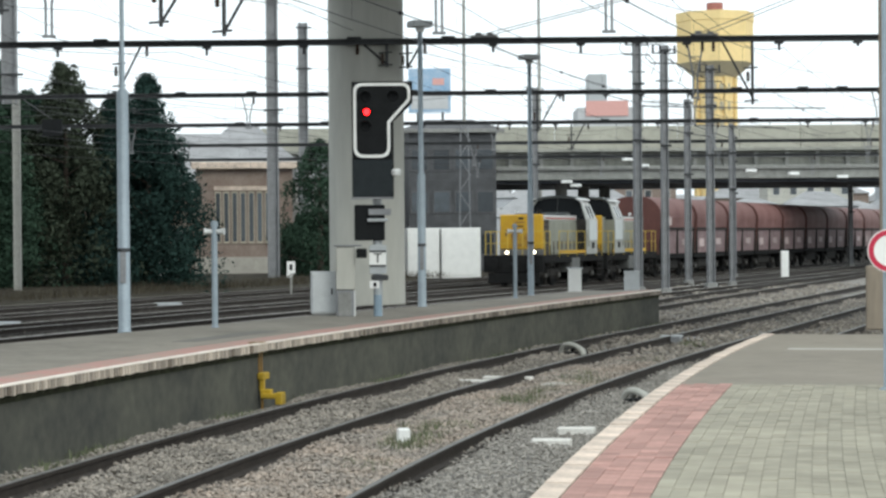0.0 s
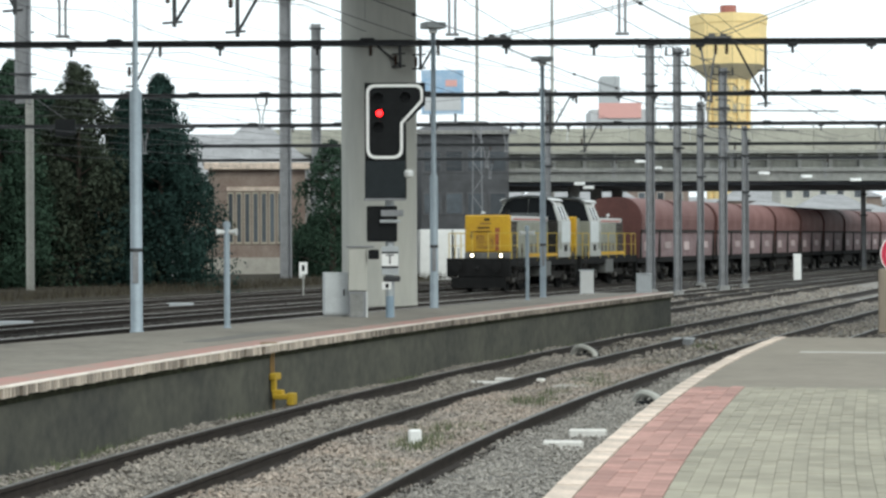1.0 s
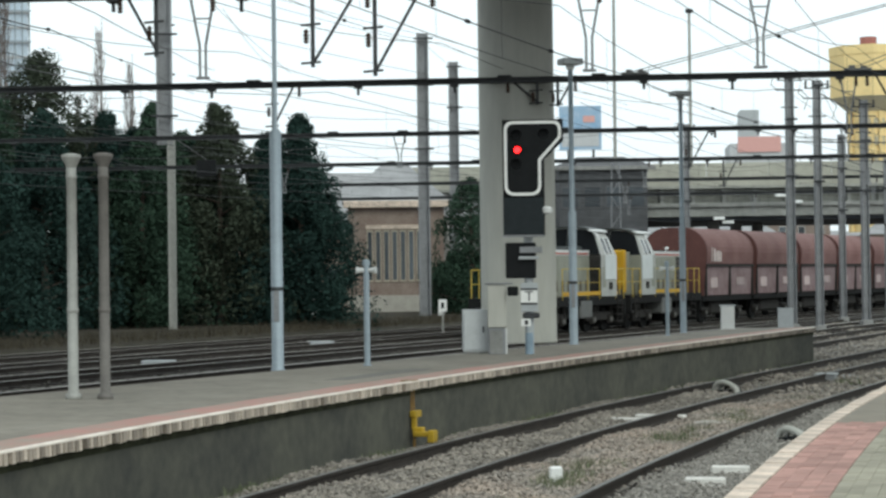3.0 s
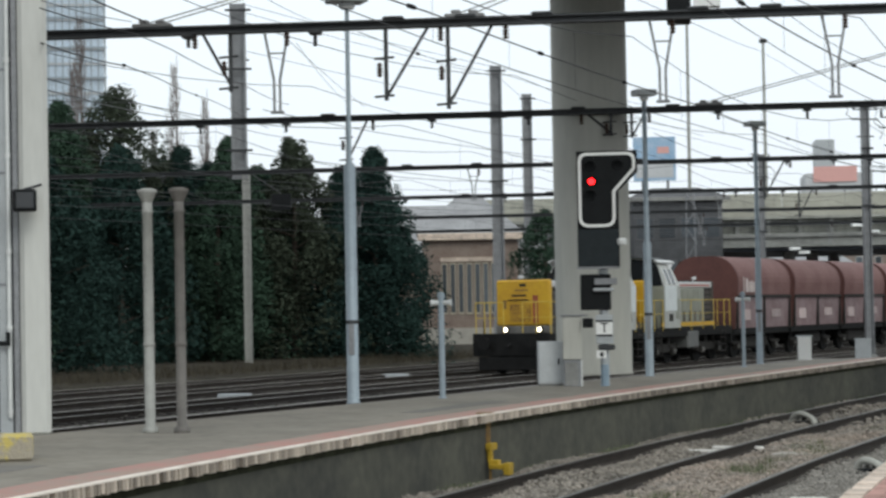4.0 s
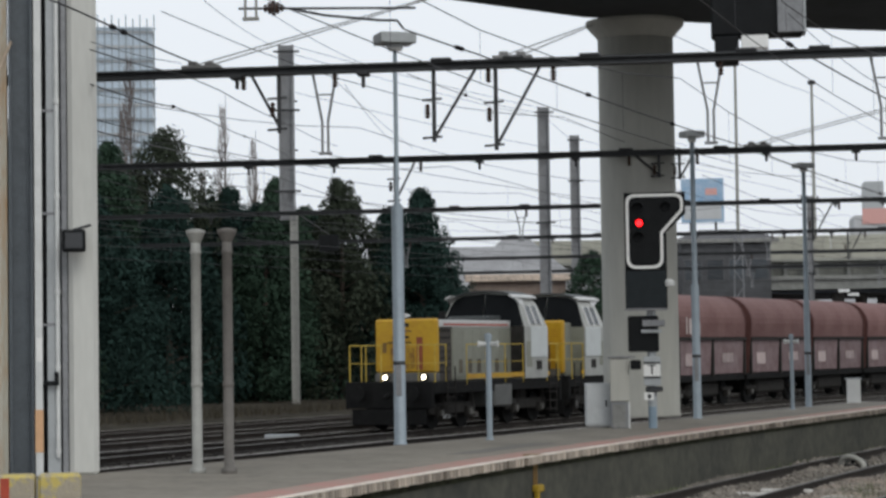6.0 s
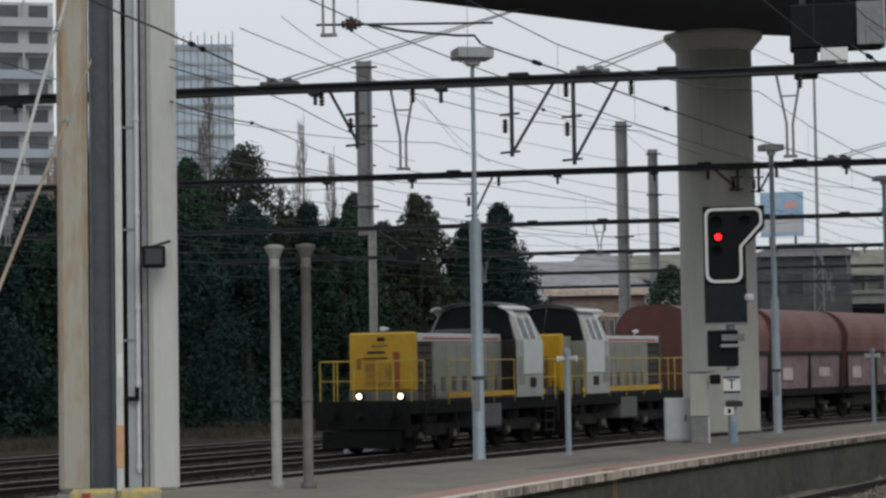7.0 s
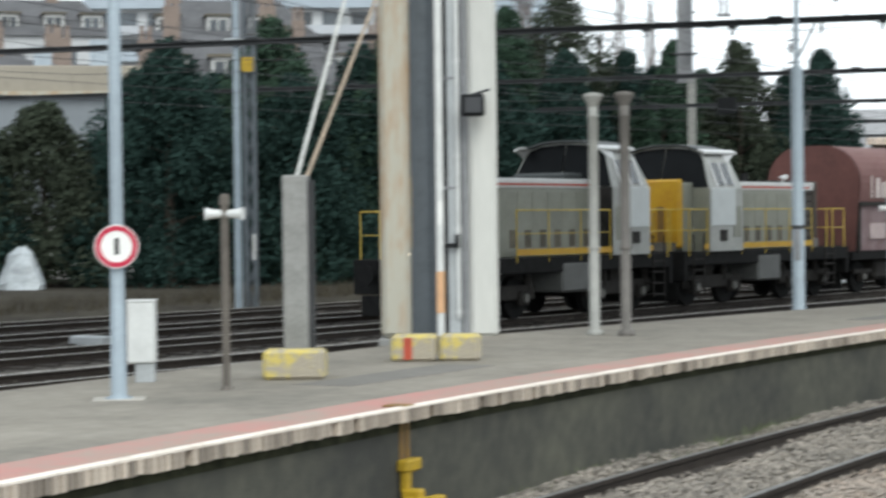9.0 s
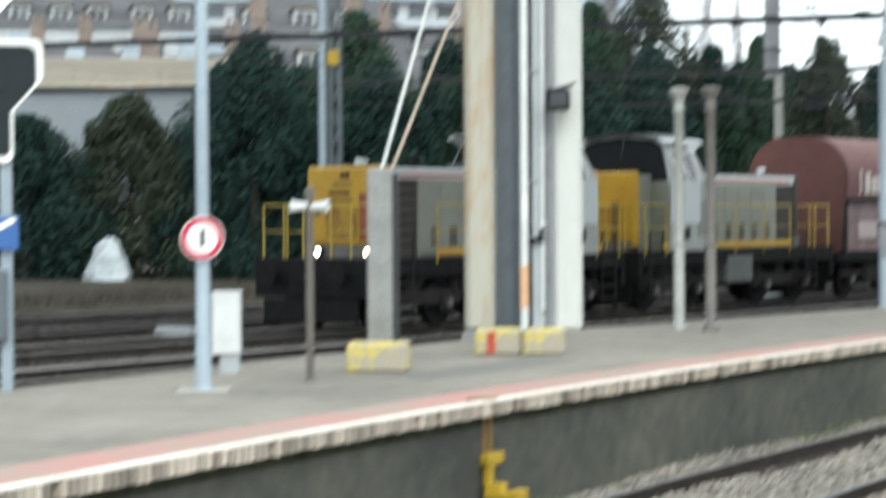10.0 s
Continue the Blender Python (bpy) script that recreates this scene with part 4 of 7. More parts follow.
lamp_post(2.19, 53.6, 5.9, 0.075, 0.05, 2.6, (0.46, 0.12), "blue-grey steel lamp post with a flat lamp head")


def twin_post(x, y, h, r, material, label, rz=0):
    e = tagged(empty("speaker_post", pose(x, y, PH - 0.02, 0, 0, rz)), label, "speaker post", "loudspeaker posts")
    part("pole", lathe(bmesh.new(), [(r * 1.5, 0), (r * 1.5, 0.03), (r, 0.05), (r, h), (r * 0.6, h + 0.02)], 12), material, e)
    for s in (-1, 1):
        b = bmesh.new()
        tube(b, (s * 0.02, 0, h - 0.1), (s * 0.12, -0.02, h - 0.1), 0.035, 0.045, 10)
        tube(b, (s * 0.12, -0.02, h - 0.1), (s * 0.17, -0.03, h - 0.1), 0.045, 0.06, 10)
        part("loudspeaker", b, M_white2, e, "small white horn loudspeaker")
    part("cap", lathe(bmesh.new(), [(r * 1.3, h - 0.02), (r * 1.2, h + 0.06), (r * 0.4, h + 0.08)], 10), material, e)
    return e


twin_post(-3.81, 35.8, 1.72, 0.05, M_galv, "slim grey post with two white horn loudspeakers")
twin_post(1.72, 51.3, 1.72, 0.045, M_galv, "slim grey post with two white horn loudspeakers")
twin_post(-7.69, 17.56, 1.68, 0.036, M_darkpost, "dark brown post with two white horn loudspeakers", 16)


def old_post(x, y, h, material, label):
    e = tagged(empty("iron_post", pose(x, y, PH - 0.02)), label, "post", "old iron posts")
    part("pole", lathe(bmesh.new(), [(0.1, 0), (0.1, 0.08), (0.066, 0.1), (0.062, h - 0.3), (0.078, h - 0.28), (0.064, h - 0.26), (0.062, h - 0.16)], 16), material, e, smooth=True)
    part("capital", lathe(bmesh.new(), [(0.062, h - 0.16), (0.08, h - 0.12), (0.125, h - 0.03), (0.125, h), (0.05, h + 0.02)], 16), material, e)
    part("collar", lathe(bmesh.new(), [(0.07, 1.1), (0.076, 1.13), (0.07, 1.16)], 16), material, e)
    return e


old_post(-6.53, 26.54, 3.08, M_galv2, "round pale grey post with a flared top")
old_post(-6.11, 26.48, 3.08, M_darkpost2, "round dark grey post with a flared top")

def ban_sign(e, z, r, y):
    """A round prohibition sign; the pictogram is a plain dark bar."""
    def disc(rad, y0, y1, seg=40):
        b = bmesh.new()
        tube(b, (0, y0, z), (0, y1, z), rad, seg=seg)
        return b
    part("rim", disc(r, y, y + 0.02), M_white, e, "white sign plate")
    rb = bmesh.new()
    ring = [[rb.verts.new((q * math.cos(2 * math.pi * i / 40), yy, z + q * math.sin(2 * math.pi * i / 40))) for i in range(40)] for q, yy in ((r * 0.95, y - 0.001), (r * 0.95, y - 0.004), (r * 0.72, y - 0.004), (r * 0.72, y - 0.001))]
    for p, q in zip(ring[:-1], ring[1:]):
        for i in range(40):
            j = (i + 1) % 40
            rb.faces.new((p[i], p[j], q[j], q[i]))
    bmesh.ops.recalc_face_normals(rb, faces=rb.faces)
    part("red_ring", rb, M_signred, e, "red border ring")
    part("pictogram", box(bmesh.new(), -r * 0.09, r * 0.11, y - 0.005, y - 0.001, z - r * 0.36, z + r * 0.38, 0.001), M_black, e, "plain dark upright mark")
    part("clamp", box(bmesh.new(), -0.09, 0.09, y + 0.021, y + 0.05, z - 0.03, z + 0.03), M_greysteel, e)


sp = tagged(empty("sign_post", pose(-8.19, 16.44, PH - 0.02, 0, 0, 24)), "blue-grey lamp post with a round red-rimmed prohibition sign", "sign post")
part("pole", lathe(bmesh.new(), [(0.12, 0), (0.12, 0.03), (0.068, 0.05), (0.055, 1.6), (0.05, 6.5)], 16), M_galv, sp, smooth=True)
part("foot", box(bmesh.new(), -0.22, 0.22, -0.2, 0.2, 0, 0.026, 0.006), M_coping2, sp, "pale concrete foot")
ban_sign(sp, 1.31, 0.185, -0.1)
sp2 = tagged(empty("sign_post", pose(4.2, 20.22, PH - 0.02, 0, 0, -8)), "blue-grey pole with a round red-rimmed prohibition sign", "sign post")
part("pole", lathe(bmesh.new(), [(0.1, 0), (0.1, 0.03), (0.06, 0.05), (0.05, 6.5)], 16), M_galv, sp2, smooth=True)
ban_sign(sp2, 1.33, 0.205, -0.09)

kb = tagged(empty("litter_bin", pose(-8.85, 18.28, PH - 0.02, 0, 0, 20)), "white metal box on a narrow pedestal beside the sign post", "bin")
part("body", box(bmesh.new(), -0.14, 0.12, -0.1, 0.1, 0.2, 0.77, 0.012), M_white2, kb)
part("lid", box(bmesh.new(), -0.145, 0.125, -0.105, 0.105, 0.771, 0.79, 0.006), M_white2, kb)
part("pedestal", box(bmesh.new(), -0.07, 0.11, -0.07, 0.07, 0, 0.199, 0.008), M_lamphead, kb, "grey pedestal")


# ---- the main signal ----
sg = tagged(empty("main_signal", pose(-1.33, 40.3, PH - 0.02)), "black railway signal with a white outline showing a red light", "signal")
Z0 = -PH + 0.02


def outline(pts, r, n=6):
    out = []
    k = len(pts)
    for i in range(k):
        a, b, c = Vector(pts[i - 1]), Vector(pts[i]), Vector(pts[(i + 1) % k])
        u, v = (a - b).normalized(), (c - b).normalized()
        rr = r[i]
        ang = u.angle(v)
        d = rr / math.tan(ang / 2)
        p, q = b + u * d, b + v * d
        for j in range(n + 1):
            s = j / n
            out.append((p * (1 - s) + b * s) * (1 - s) + (b * (1 - s) + q * s) * s)
    return out


def plate(bm, pts, y0, y1):
    f = [bm.verts.new((p[0], y0, p[1])) for p in pts]
    g = [bm.verts.new((p[0], y1, p[1])) for p in pts]
    bm.faces.new(f)
    bm.faces.new(g[::-1])
    n = len(pts)
    for i in range(n):
        j = (i + 1) % n
        bm.faces.new((f[i], g[i], g[j], f[j]))
    bmesh.ops.recalc_face_normals(bm, faces=bm.faces)
    return bm


def shifted(pts, cx, cz, s):
    return [((p[0] - cx) * s + cx, (p[1] - cz) * s + cz) for p in pts]


SIG = [(-0.33, 5.1), (0.74, 5.1), (0.74, 4.78), (0.36, 4.36), (0.36, 3.7), (-0.33, 3.7)]
SIG = [(x, z + Z0) for x, z in SIG]
outer = outline(SIG, (0.17, 0.16, 0.12, 0.06, 0.2, 0.2))
inner_src = [(-0.275, 5.045), (0.69, 5.045), (0.69, 4.8), (0.305, 4.38), (0.305, 3.755), (-0.275, 3.755)]
inner = outline([(x, z + Z0) for x, z in inner_src], (0.13, 0.12, 0.1, 0.05, 0.15, 0.15))
part("backing", box(bmesh.new(), -0.36, 0.42, 0.03, 0.06, 2.95 + Z0, 5.12 + Z0), M_black, sg)
part("head_backing", plate(bmesh.new(), [(-0.36, 4.4 + Z0), (-0.36, 5.13 + Z0), (0.78, 5.13 + Z0), (0.78, 4.72 + Z0), (0.45, 4.4 + Z0)], 0.0, 0.028), M_black, sg)
wb = bmesh.new()
fo = [[wb.verts.new((p[0], yy, p[1])) for p in ps] for ps, yy in ((outer, -0.004), (outer, -0.03), (inner, -0.03), (inner, -0.004))]
nn = len(outer)
for a, b in zip(fo[:-1], fo[1:]):
    for i in range(nn):
        j = (i + 1) % nn
        wb.faces.new((a[i], a[j], b[j], b[i]))
bmesh.ops.recalc_face_normals(wb, faces=wb.faces)
part("white_outline", wb, M_white, sg, "white rounded outline")
part("face_plate", plate(bmesh.new(), [(p.x, p.y) for p in inner], -0.012, -0.004), M_black, sg)


def lens(x, z, lit):
    b = bmesh.new()
    tube(b, (x, -0.02, z), (x, -0.013, z), 0.062, seg=20)
    o = part("lens", b, M_redlight if lit else M_lensdark, sg, "lit red lens" if lit else "dark unlit lens")
    h = bmesh.new()
    tube(h, (x, -0.03, z), (x, -0.013, z), 0.09, 0.1, seg=20)
    part("bezel", h, M_black, sg)
    o.location.y = -0.014
    v = bmesh.new()
    n = 12
    pr, pq = None, None
    for i in range(n + 1):
        a = math.pi * i / n
        p = v.verts.new((x + 0.1 * math.cos(a), -0.03, z + 0.1 * math.sin(a)))
        q = v.verts.new((x + 0.1 * math.cos(a), -0.16, z + 0.09 * math.sin(a)))
        if pr:
            v.faces.new((pr, p, q, pq))
        pr, pq = p, q
    part("visor", v, M_black, sg)


lens(-0.08, 4.56 + Z0, True)
lens(-0.1, 4.85 + Z0, False)
lens(0.42, 4.86 + Z0, False)
lens(-0.1, 4.3 + Z0, False)
part("lower_panel", box(bmesh.new(), -0.36, 0.4, -0.05, 0.028, 2.97 + Z0, 3.66 + Z0, 0.01), M_panel, sg, "dark blank lower panel")
part("ledge", box(bmesh.new(), -0.38, 0.41, -0.12, 0.06, 2.92 + Z0, 2.96 + Z0), M_greysteel, sg)
part("ring", lathe(bmesh.new(), [(0.02, 0), (0.09, 0.02), (0.1, 0.1), (0.07, 0.14)], 14, (0.46, 0.0, 3.35 + Z0)), M_white2, sg, "white round disc at the side")
br = bmesh.new()
box(br, -0.33, 0.24, 0.0, 0.2, 2.15 + Z0, 2.82 + Z0, 0.02)
part("relay_box", br, M_black, sg)
part("bracket", box(bmesh.new(), -0.06, 0.36, -0.08, -0.01, 2.62 + Z0, 2.74 + Z0, 0.01), M_greysteel, sg)
part("bracket", box(bmesh.new(), -0.08, 0.3, -0.08, -0.01, 2.5 + Z0, 2.56 + Z0, 0.01), M_lamphead, sg)
part("mast", tube(bmesh.new(), (0.1, 0.14, 0), (0.1, 0.14, 4.9 + Z0), 0.085, seg=14), M_lamphead, sg, "grey signal mast")
part("foot", tube(bmesh.new(), (0.1, -0.02, 0), (0.1, -0.02, 0.42), 0.075, seg=12), M_bluepipe, sg, "blue-grey pipe foot")
part("number_plate", box(bmesh.new(), -0.05, 0.27, -0.06, -0.03, 1.52 + Z0, 2.06 + Z0, 0.008), M_lamphead, sg)
ts = part("letter_sign", box(bmesh.new(), -0.05, 0.26, -0.075, -0.061, 1.66 + Z0, 1.96 + Z0, 0.004), M_white, sg, "white plate with a black letter T")
part("letter_bar", box(bmesh.new(), -0.05, 0.26, -0.08, -0.0755, 1.925 + Z0, 1.96 + Z0), M_black, ts)
part("letter_bar", box(bmesh.new(), -0.05, 0.26, -0.08, -0.0755, 1.66 + Z0, 1.69 + Z0), M_black, ts)
cu = bpy.data.curves.new("letter", "FONT")
cu.body, cu.size, cu.align_x, cu.align_y, cu.extrude = "T", 0.26, "CENTER", "CENTER", 0.002
tmp = bpy.data.objects.new("letter", cu)
scene.collection.objects.link(tmp)
me_t = bpy.data.meshes.new_from_object(tmp.evaluated_get(bpy.context.evaluated_depsgraph_get()))
bpy.data.objects.remove(tmp)
me_t.materials.clear()
me_t.materials.append(M_black)
lt = new("letter", me_t)
lt.parent = ts
lt.matrix_basis = pose(0.105, -0.079, 1.808 + Z0, 90, 0, 0)
part("small_plate", box(bmesh.new(), -0.05, 0.13, -0.05, -0.03, 1.25 + Z0, 1.39 + Z0, 0.004), M_white, sg, "small white plate with an unreadable mark")
part("small_mark", box(bmesh.new(), 0.02, 0.08, -0.055, -0.0505, 1.28 + Z0, 1.36 + Z0), M_black, sg)
part("bell", box(bmesh.new(), -0.3, -0.1, -0.05, 0.08, 1.82 + Z0, 2.0 + Z0, 0.02), M_black, sg)
part("cable_head", box(bmesh.new(), -0.02, 0.3, -0.04, 0.1, 1.4 + Z0, 1.5 + Z0, 0.02), M_darksteel, sg)

cb = tagged(empty("signal_cabinet", pose(-2.28, 40.9, PH - 0.02, 0, 0, 6)), "pale grey metal signal cabinet beside the column", "cabinet")
part("body", box(bmesh.new(), -0.24, 0.24, -0.2, 0.2, 0.06, 0.86, 0.012), M_cabinet, cb)
part("door", box(bmesh.new(), -0.215, 0.215, -0.215, -0.201, 0.1, 0.81, 0.006), M_cabinet, cb)
part("handle", box(bmesh.new(), 0.13, 0.16, -0.235, -0.216, 0.42, 0.54, 0.004), M_darksteel, cb)
part("plinth", box(bmesh.new(), -0.22, 0.22, -0.18, 0.18, 0, 0.06), M_concrete_dk, cb)
cm = tagged(empty("control_box", pose(-1.84, 40.5, PH - 0.02, 0, 0, 3)), "tall grey control box on a dark frame beside the signal", "cabinet")
part("box", box(bmesh.new(), -0.18, 0.18, -0.14, 0.14, 0.52, 1.33, 0.012), M_concrete, cm)
part("lid", box(bmesh.new(), -0.22, 0.3, -0.17, 0.17, 1.331, 1.36, 0.006), M_greysteel, cm)
part("frame", box(bmesh.new(), -0.17, 0.15, -0.12, 0.12, 0, 0.515, 0.01), M_greysteel, cm)
part("panel", box(bmesh.new(), -0.14, 0.1, -0.13, -0.121, 0.04, 0.47, 0.004), M_concrete_dk, cm)
part("strap", box(bmesh.new(), 0.152, 0.185, -0.12, 0.1, 0, 0.5), M_white2, cm)

for x, y in ((3.49, 57.0), (5.17, 58.9)):
    e = tagged(empty("marker_cabinet", pose(x, y, PH - 0.78 if y > 57.7 else PH - 0.02)), "small white-grey equipment cabinet at the platform end", "cabinet", "equipment cabinets")
    hgt = 0.62 if y < 57.7 else 1.25
    part("body", box(bmesh.new(), -0.17 if y < 57.7 else -0.2, 0.17 if y < 57.7 else 0.2, -0.15, 0.15, 0, hgt, 0.015), M_white if y < 57.7 else M_cabinet, e)
    part("cap", box(bmesh.new(), -0.21, 0.21, -0.17, 0.17, hgt + 0.001, hgt + 0.03, 0.006), M_cabinet, e)


# ---- yellow brake shoes hung on the platform wall ----
def wall_hook(y, label):
    x, k = edge_x(y)
    e = tagged(empty("wall_hook", pose(x - 0.04, y, 0, 0, 0, -math.degrees(math.atan(k)))), label, "hook", "yellow wall hooks")
    b = bmesh.new()
    box(b, -0.03, 0.02, -0.06, -0.02, 0.3, PH - 0.02, 0.006)
    box(b, -0.03, 0.02, 0.04, 0.08, 0.25, PH - 0.02, 0.006)
    box(b, -0.14, 0.06, -0.08, 0.1, PH + 0.003, PH + 0.02, 0.004)
    part("strap", b, M_rustyel, e, "rusty yellow hanging straps")
    c = bmesh.new()
    box(c, 0.0, 0.1, -0.12, 0.14, 0.22, 0.32, 0.015)
    box(c, 0.02, 0.09, -0.1, -0.02, 0.06, 0.24, 0.012)
    box(c, 0.04, 0.2, -0.12, 0.0, -0.01, 0.09, 0.015)
    box(c, 0.06, 0.34, -0.16, -0.02, -0.04, 0.03, 0.012)
    box(c, 0.28, 0.38, -0.18, 0.0, -0.12, 0.05, 0.012)
    part("shoe", c, M_yelpaint, e, "yellow painted steel shoe")
    part("foot", tube(bmesh.new(), (0.06, -0.08, -0.2), (0.06, -0.08, 0.0), 0.02), M_rustyel, e)
    part("foot", tube(bmesh.new(), (0.33, -0.1, -0.2), (0.33, -0.1, -0.1), 0.02), M_rustyel, e)
    return e


wall_hook(30.2, "yellow steel shoe hung on straps from the platform edge")
wall_hook(16.1, "rusty yellow steel shoe hung on straps from the platform edge")


# ---- small things between the rails ----
def ground_box(name, x, y, w, d, h, rz, material, label, cat, cap=None):
    e = tagged(empty(name, pose(x, y, -0.2, 0, 0, rz)), label, cat)
    part("body", box(bmesh.new(), -w / 2, w / 2, -d / 2, d / 2, 0, h, min(0.02, h * 0.2)), material, e)
    if cap:
        part("lid", box(bmesh.new(), -w / 2 - 0.02, w / 2 + 0.02, -d / 2 - 0.02, d / 2 + 0.02, h + 0.001, h + 0.04, 0.01), cap, e)
    return e


ground_box("marker_stone", -0.47, 24.55, 0.15, 0.09, 0.22, 8, M_white, "small white painted marker stone in the ballast", "marker")
for x, y, w, d, rz in ((0.6, 34.4, 0.8, 0.13, -20), (1.05, 35.2, 0.85, 0.13, -20), (1.58, 25.75, 0.46, 0.11, -8), (1.21, 24.3, 0.46, 0.12, -8)):
    ground_box("sleeper_plate", x, y, w, d, 0.11, rz, M_palewood, "pale weathered board lying across the track", "board")
ground_box("point_cover", 1.85, 33.6, 0.6, 0.6, 0.1, -18, M_coping2, "pale flat concrete cover beside the rail", "cover")
ground_box("point_machine", 5.0, 47.1, 0.42, 0.4, 0.16, -15, M_greysteel, "grey point machine box beside the track", "point machine", M_lamphead)
ground_box("point_machine", 5.66, 48.5, 0.5, 0.25, 0.09, -15, M_lamphead, "pale point machine cover beside the track", "point machine")


def cable_loop(x, y, r, rz, label):
    e = tagged(empty("bond_cable", pose(x, y, -0.16, 0, 0, rz)), label, "cable")
    for k, (s, m) in enumerate(((1.0, M_concrete), (0.85, M_galv2), (0.7, M_black))):
        pts = [(r * s * math.cos(math.pi * i / 10) * (1.0 if i < 6 else 0.6), 0.16 * k + 0.05 * i * 0.2, 0.01 + r * (0.55 - 0.1 * k) * math.sin(math.pi * i / 10)) for i in range(11)]
        part("hose", path_tube(bmesh.new(), pts, 0.05 - 0.01 * k, 8), m, e)
    part("clamp", box(bmesh.new(), -0.1, 0.1, -0.05, 0.25, -0.03, 0.06, 0.01), M_black, e)
    return e


cable_loop(2.45, 42.6, 0.36, -35, "pale bent cable hose rising beside the rail")
cable_loop(2.62, 30.2, 0.3, -40, "pale bent cable hose at the foot of the platform")
ground_box("marker_post", 18.4, 115.7, 0.4, 0.3, 1.5, 0, M_white, "white marker post beside the tracks", "marker")
ground_box("marker_post", -7.86, 110.0, 0.3, 0.15, 0.65, 0, M_white, "small white marker post beside the tracks", "marker")
ground_box("marker_post", -14.4, 110.5, 0.6, 0.4, 2.2, 0, M_cabinet, "pale equipment box on the embankment", "cabinet")
ts2 = tagged(empty("track_sign", pose(-6.23, 88.0, -0.2)), "small white track sign with a dark mark on a short post", "sign")
part("post", tube(bmesh.new(), (0, 0, 0), (0, 0, 1.1), 0.035, seg=8), M_galv2, ts2)
part("plate", box(bmesh.new(), -0.17, 0.17, -0.06, -0.036, 0.97, 1.46, 0.004), M_white, ts2, "white plate")
part("mark", box(bmesh.new(), -0.06, 0.06, -0.066, -0.0605, 1.1, 1.34), M_black, ts2)
ground_box("lineside_box", 5.8, 66.0, 0.7, 0.4, 0.3, -15, M_white2, "small pale lineside box", "box")
for x, y in ((-15.3, 47.5), (-9.5, 74), (-19.5, 38), (-11.9, 58)):
    ground_box("lineside_box", x, y, 0.9, 0.35, 0.22, -15, M_lamphead, "low grey lineside box between the tracks", "box")
rb = tagged(empty("concrete_pillar", pose(7.05, 33.6, PH - 0.03, 0, 0, -14)), "brown-grey concrete pillar at the end of the platform", "pillar")
part("shaft", box(bmesh.new(), -0.42, 0.7, -0.3, 0.3, 0, 1.0, 0.02), M_pillar, rb)
part("upper_shaft", box(bmesh.new(), -0.2, 0.7, -0.25, 0.25, 1.001, 6.5, 0.02), M_pillar, rb)

# signal and blue board at the very end of the pan
s2 = tagged(empty("shunting_signal", pose(-9.68, 15.75, PH - 0.02, 0, 0, 28)), "black signal with a white outline on a steel post", "signal")
pts2 = [(-0.55, 3.0), (0.31, 3.0), (0.31, 2.66), (0.06, 2.38), (0.06, 1.95), (-0.55, 1.95)]
o2 = outline(pts2, (0.06, 0.1, 0.08, 0.04, 0.09, 0.09))
part("head", plate(bmesh.new(), [(p.x, p.y) for p in o2], 0.0, 0.04), M_white, s2, "white outline plate")
part("face", plate(bmesh.new(), shifted([(p.x, p.y) for p in o2], -0.17, 2.5, 0.88), -0.02, -0.004), M_panel, s2, "black signal face")
part("post", box(bmesh.new(), -0.06, 0.04, 0.05, 0.13, 0, 2.9, 0.01), M_galv, s2)
part("blue_board", box(bmesh.new(), -0.45, 0.1, -0.04, -0.02, 1.22, 1.5, 0.006), M_blue, s2, "blue board with a white stroke")
sb = bmesh.new()
box(sb, -0.24, 0.24, -0.0445, -0.0405, -0.025, 0.025, 0, pose(-0.14, 0, 1.36, 0, -30, 0))
part("white_stroke", sb, M_white, s2)
part("relay_box", box(bmesh.new(), -0.3, 0.0, -0.05, 0.04, 0.45, 1.05, 0.01), M_bluegrey, s2)

# ---- the train ----
S_YS = np.linspace(-30, 400, 2151)
S_XS = np.array([train_x(float(y))[0] for y in S_YS])
S_LEN = np.concatenate([[0], np.cumsum(np.hypot(np.diff(S_XS), np.diff(S_YS)))])
LOCO, WAGON = 9.747, 7.754


def on_track(s):
    return Vector((float(np.interp(s, S_LEN, S_XS)), float(np.interp(s, S_LEN, S_YS)), 0.0))


def train_front(t):
    """Way along the track of the train's front end."""
    return 128.82842 - 6.0621902 * t + 0.5 * 0.014290226 * t * t


def vehicle_pose(s0, s1):
    a, b = on_track(s0), on_track(s1)
    d = b - a
    return Matrix.Translation(a) @ Matrix.Rotation(math.atan2(-d.x, d.y), 4, "Z")


def wheelset(parent, y, r, side=0.75, material=None):
    b = bmesh.new()
    for s in (-1, 1):
        tube(b, (s * side, 0, 0), (s * (side + 0.12), 0, 0), r, seg=24)
        tube(b, (s * (side - 0.03), 0, 0), (s * side, 0, 0), r + 0.03, seg=24)
        for i in range(6):
            a = i * math.pi / 3
            tube(b, (s * (side + 0.121), r * 0.55 * math.cos(a), r * 0.55 * math.sin(a)), (s * (side + 0.135), r * 0.55 * math.cos(a), r * 0.55 * math.sin(a)), 0.05, seg=6)
    tube(b, (-side, 0, 0), (side, 0, 0), 0.08, seg=8)
    o = part("wheelset", b, material or M_under, parent)
    o.matrix_basis = pose(0, y, r)
    return o


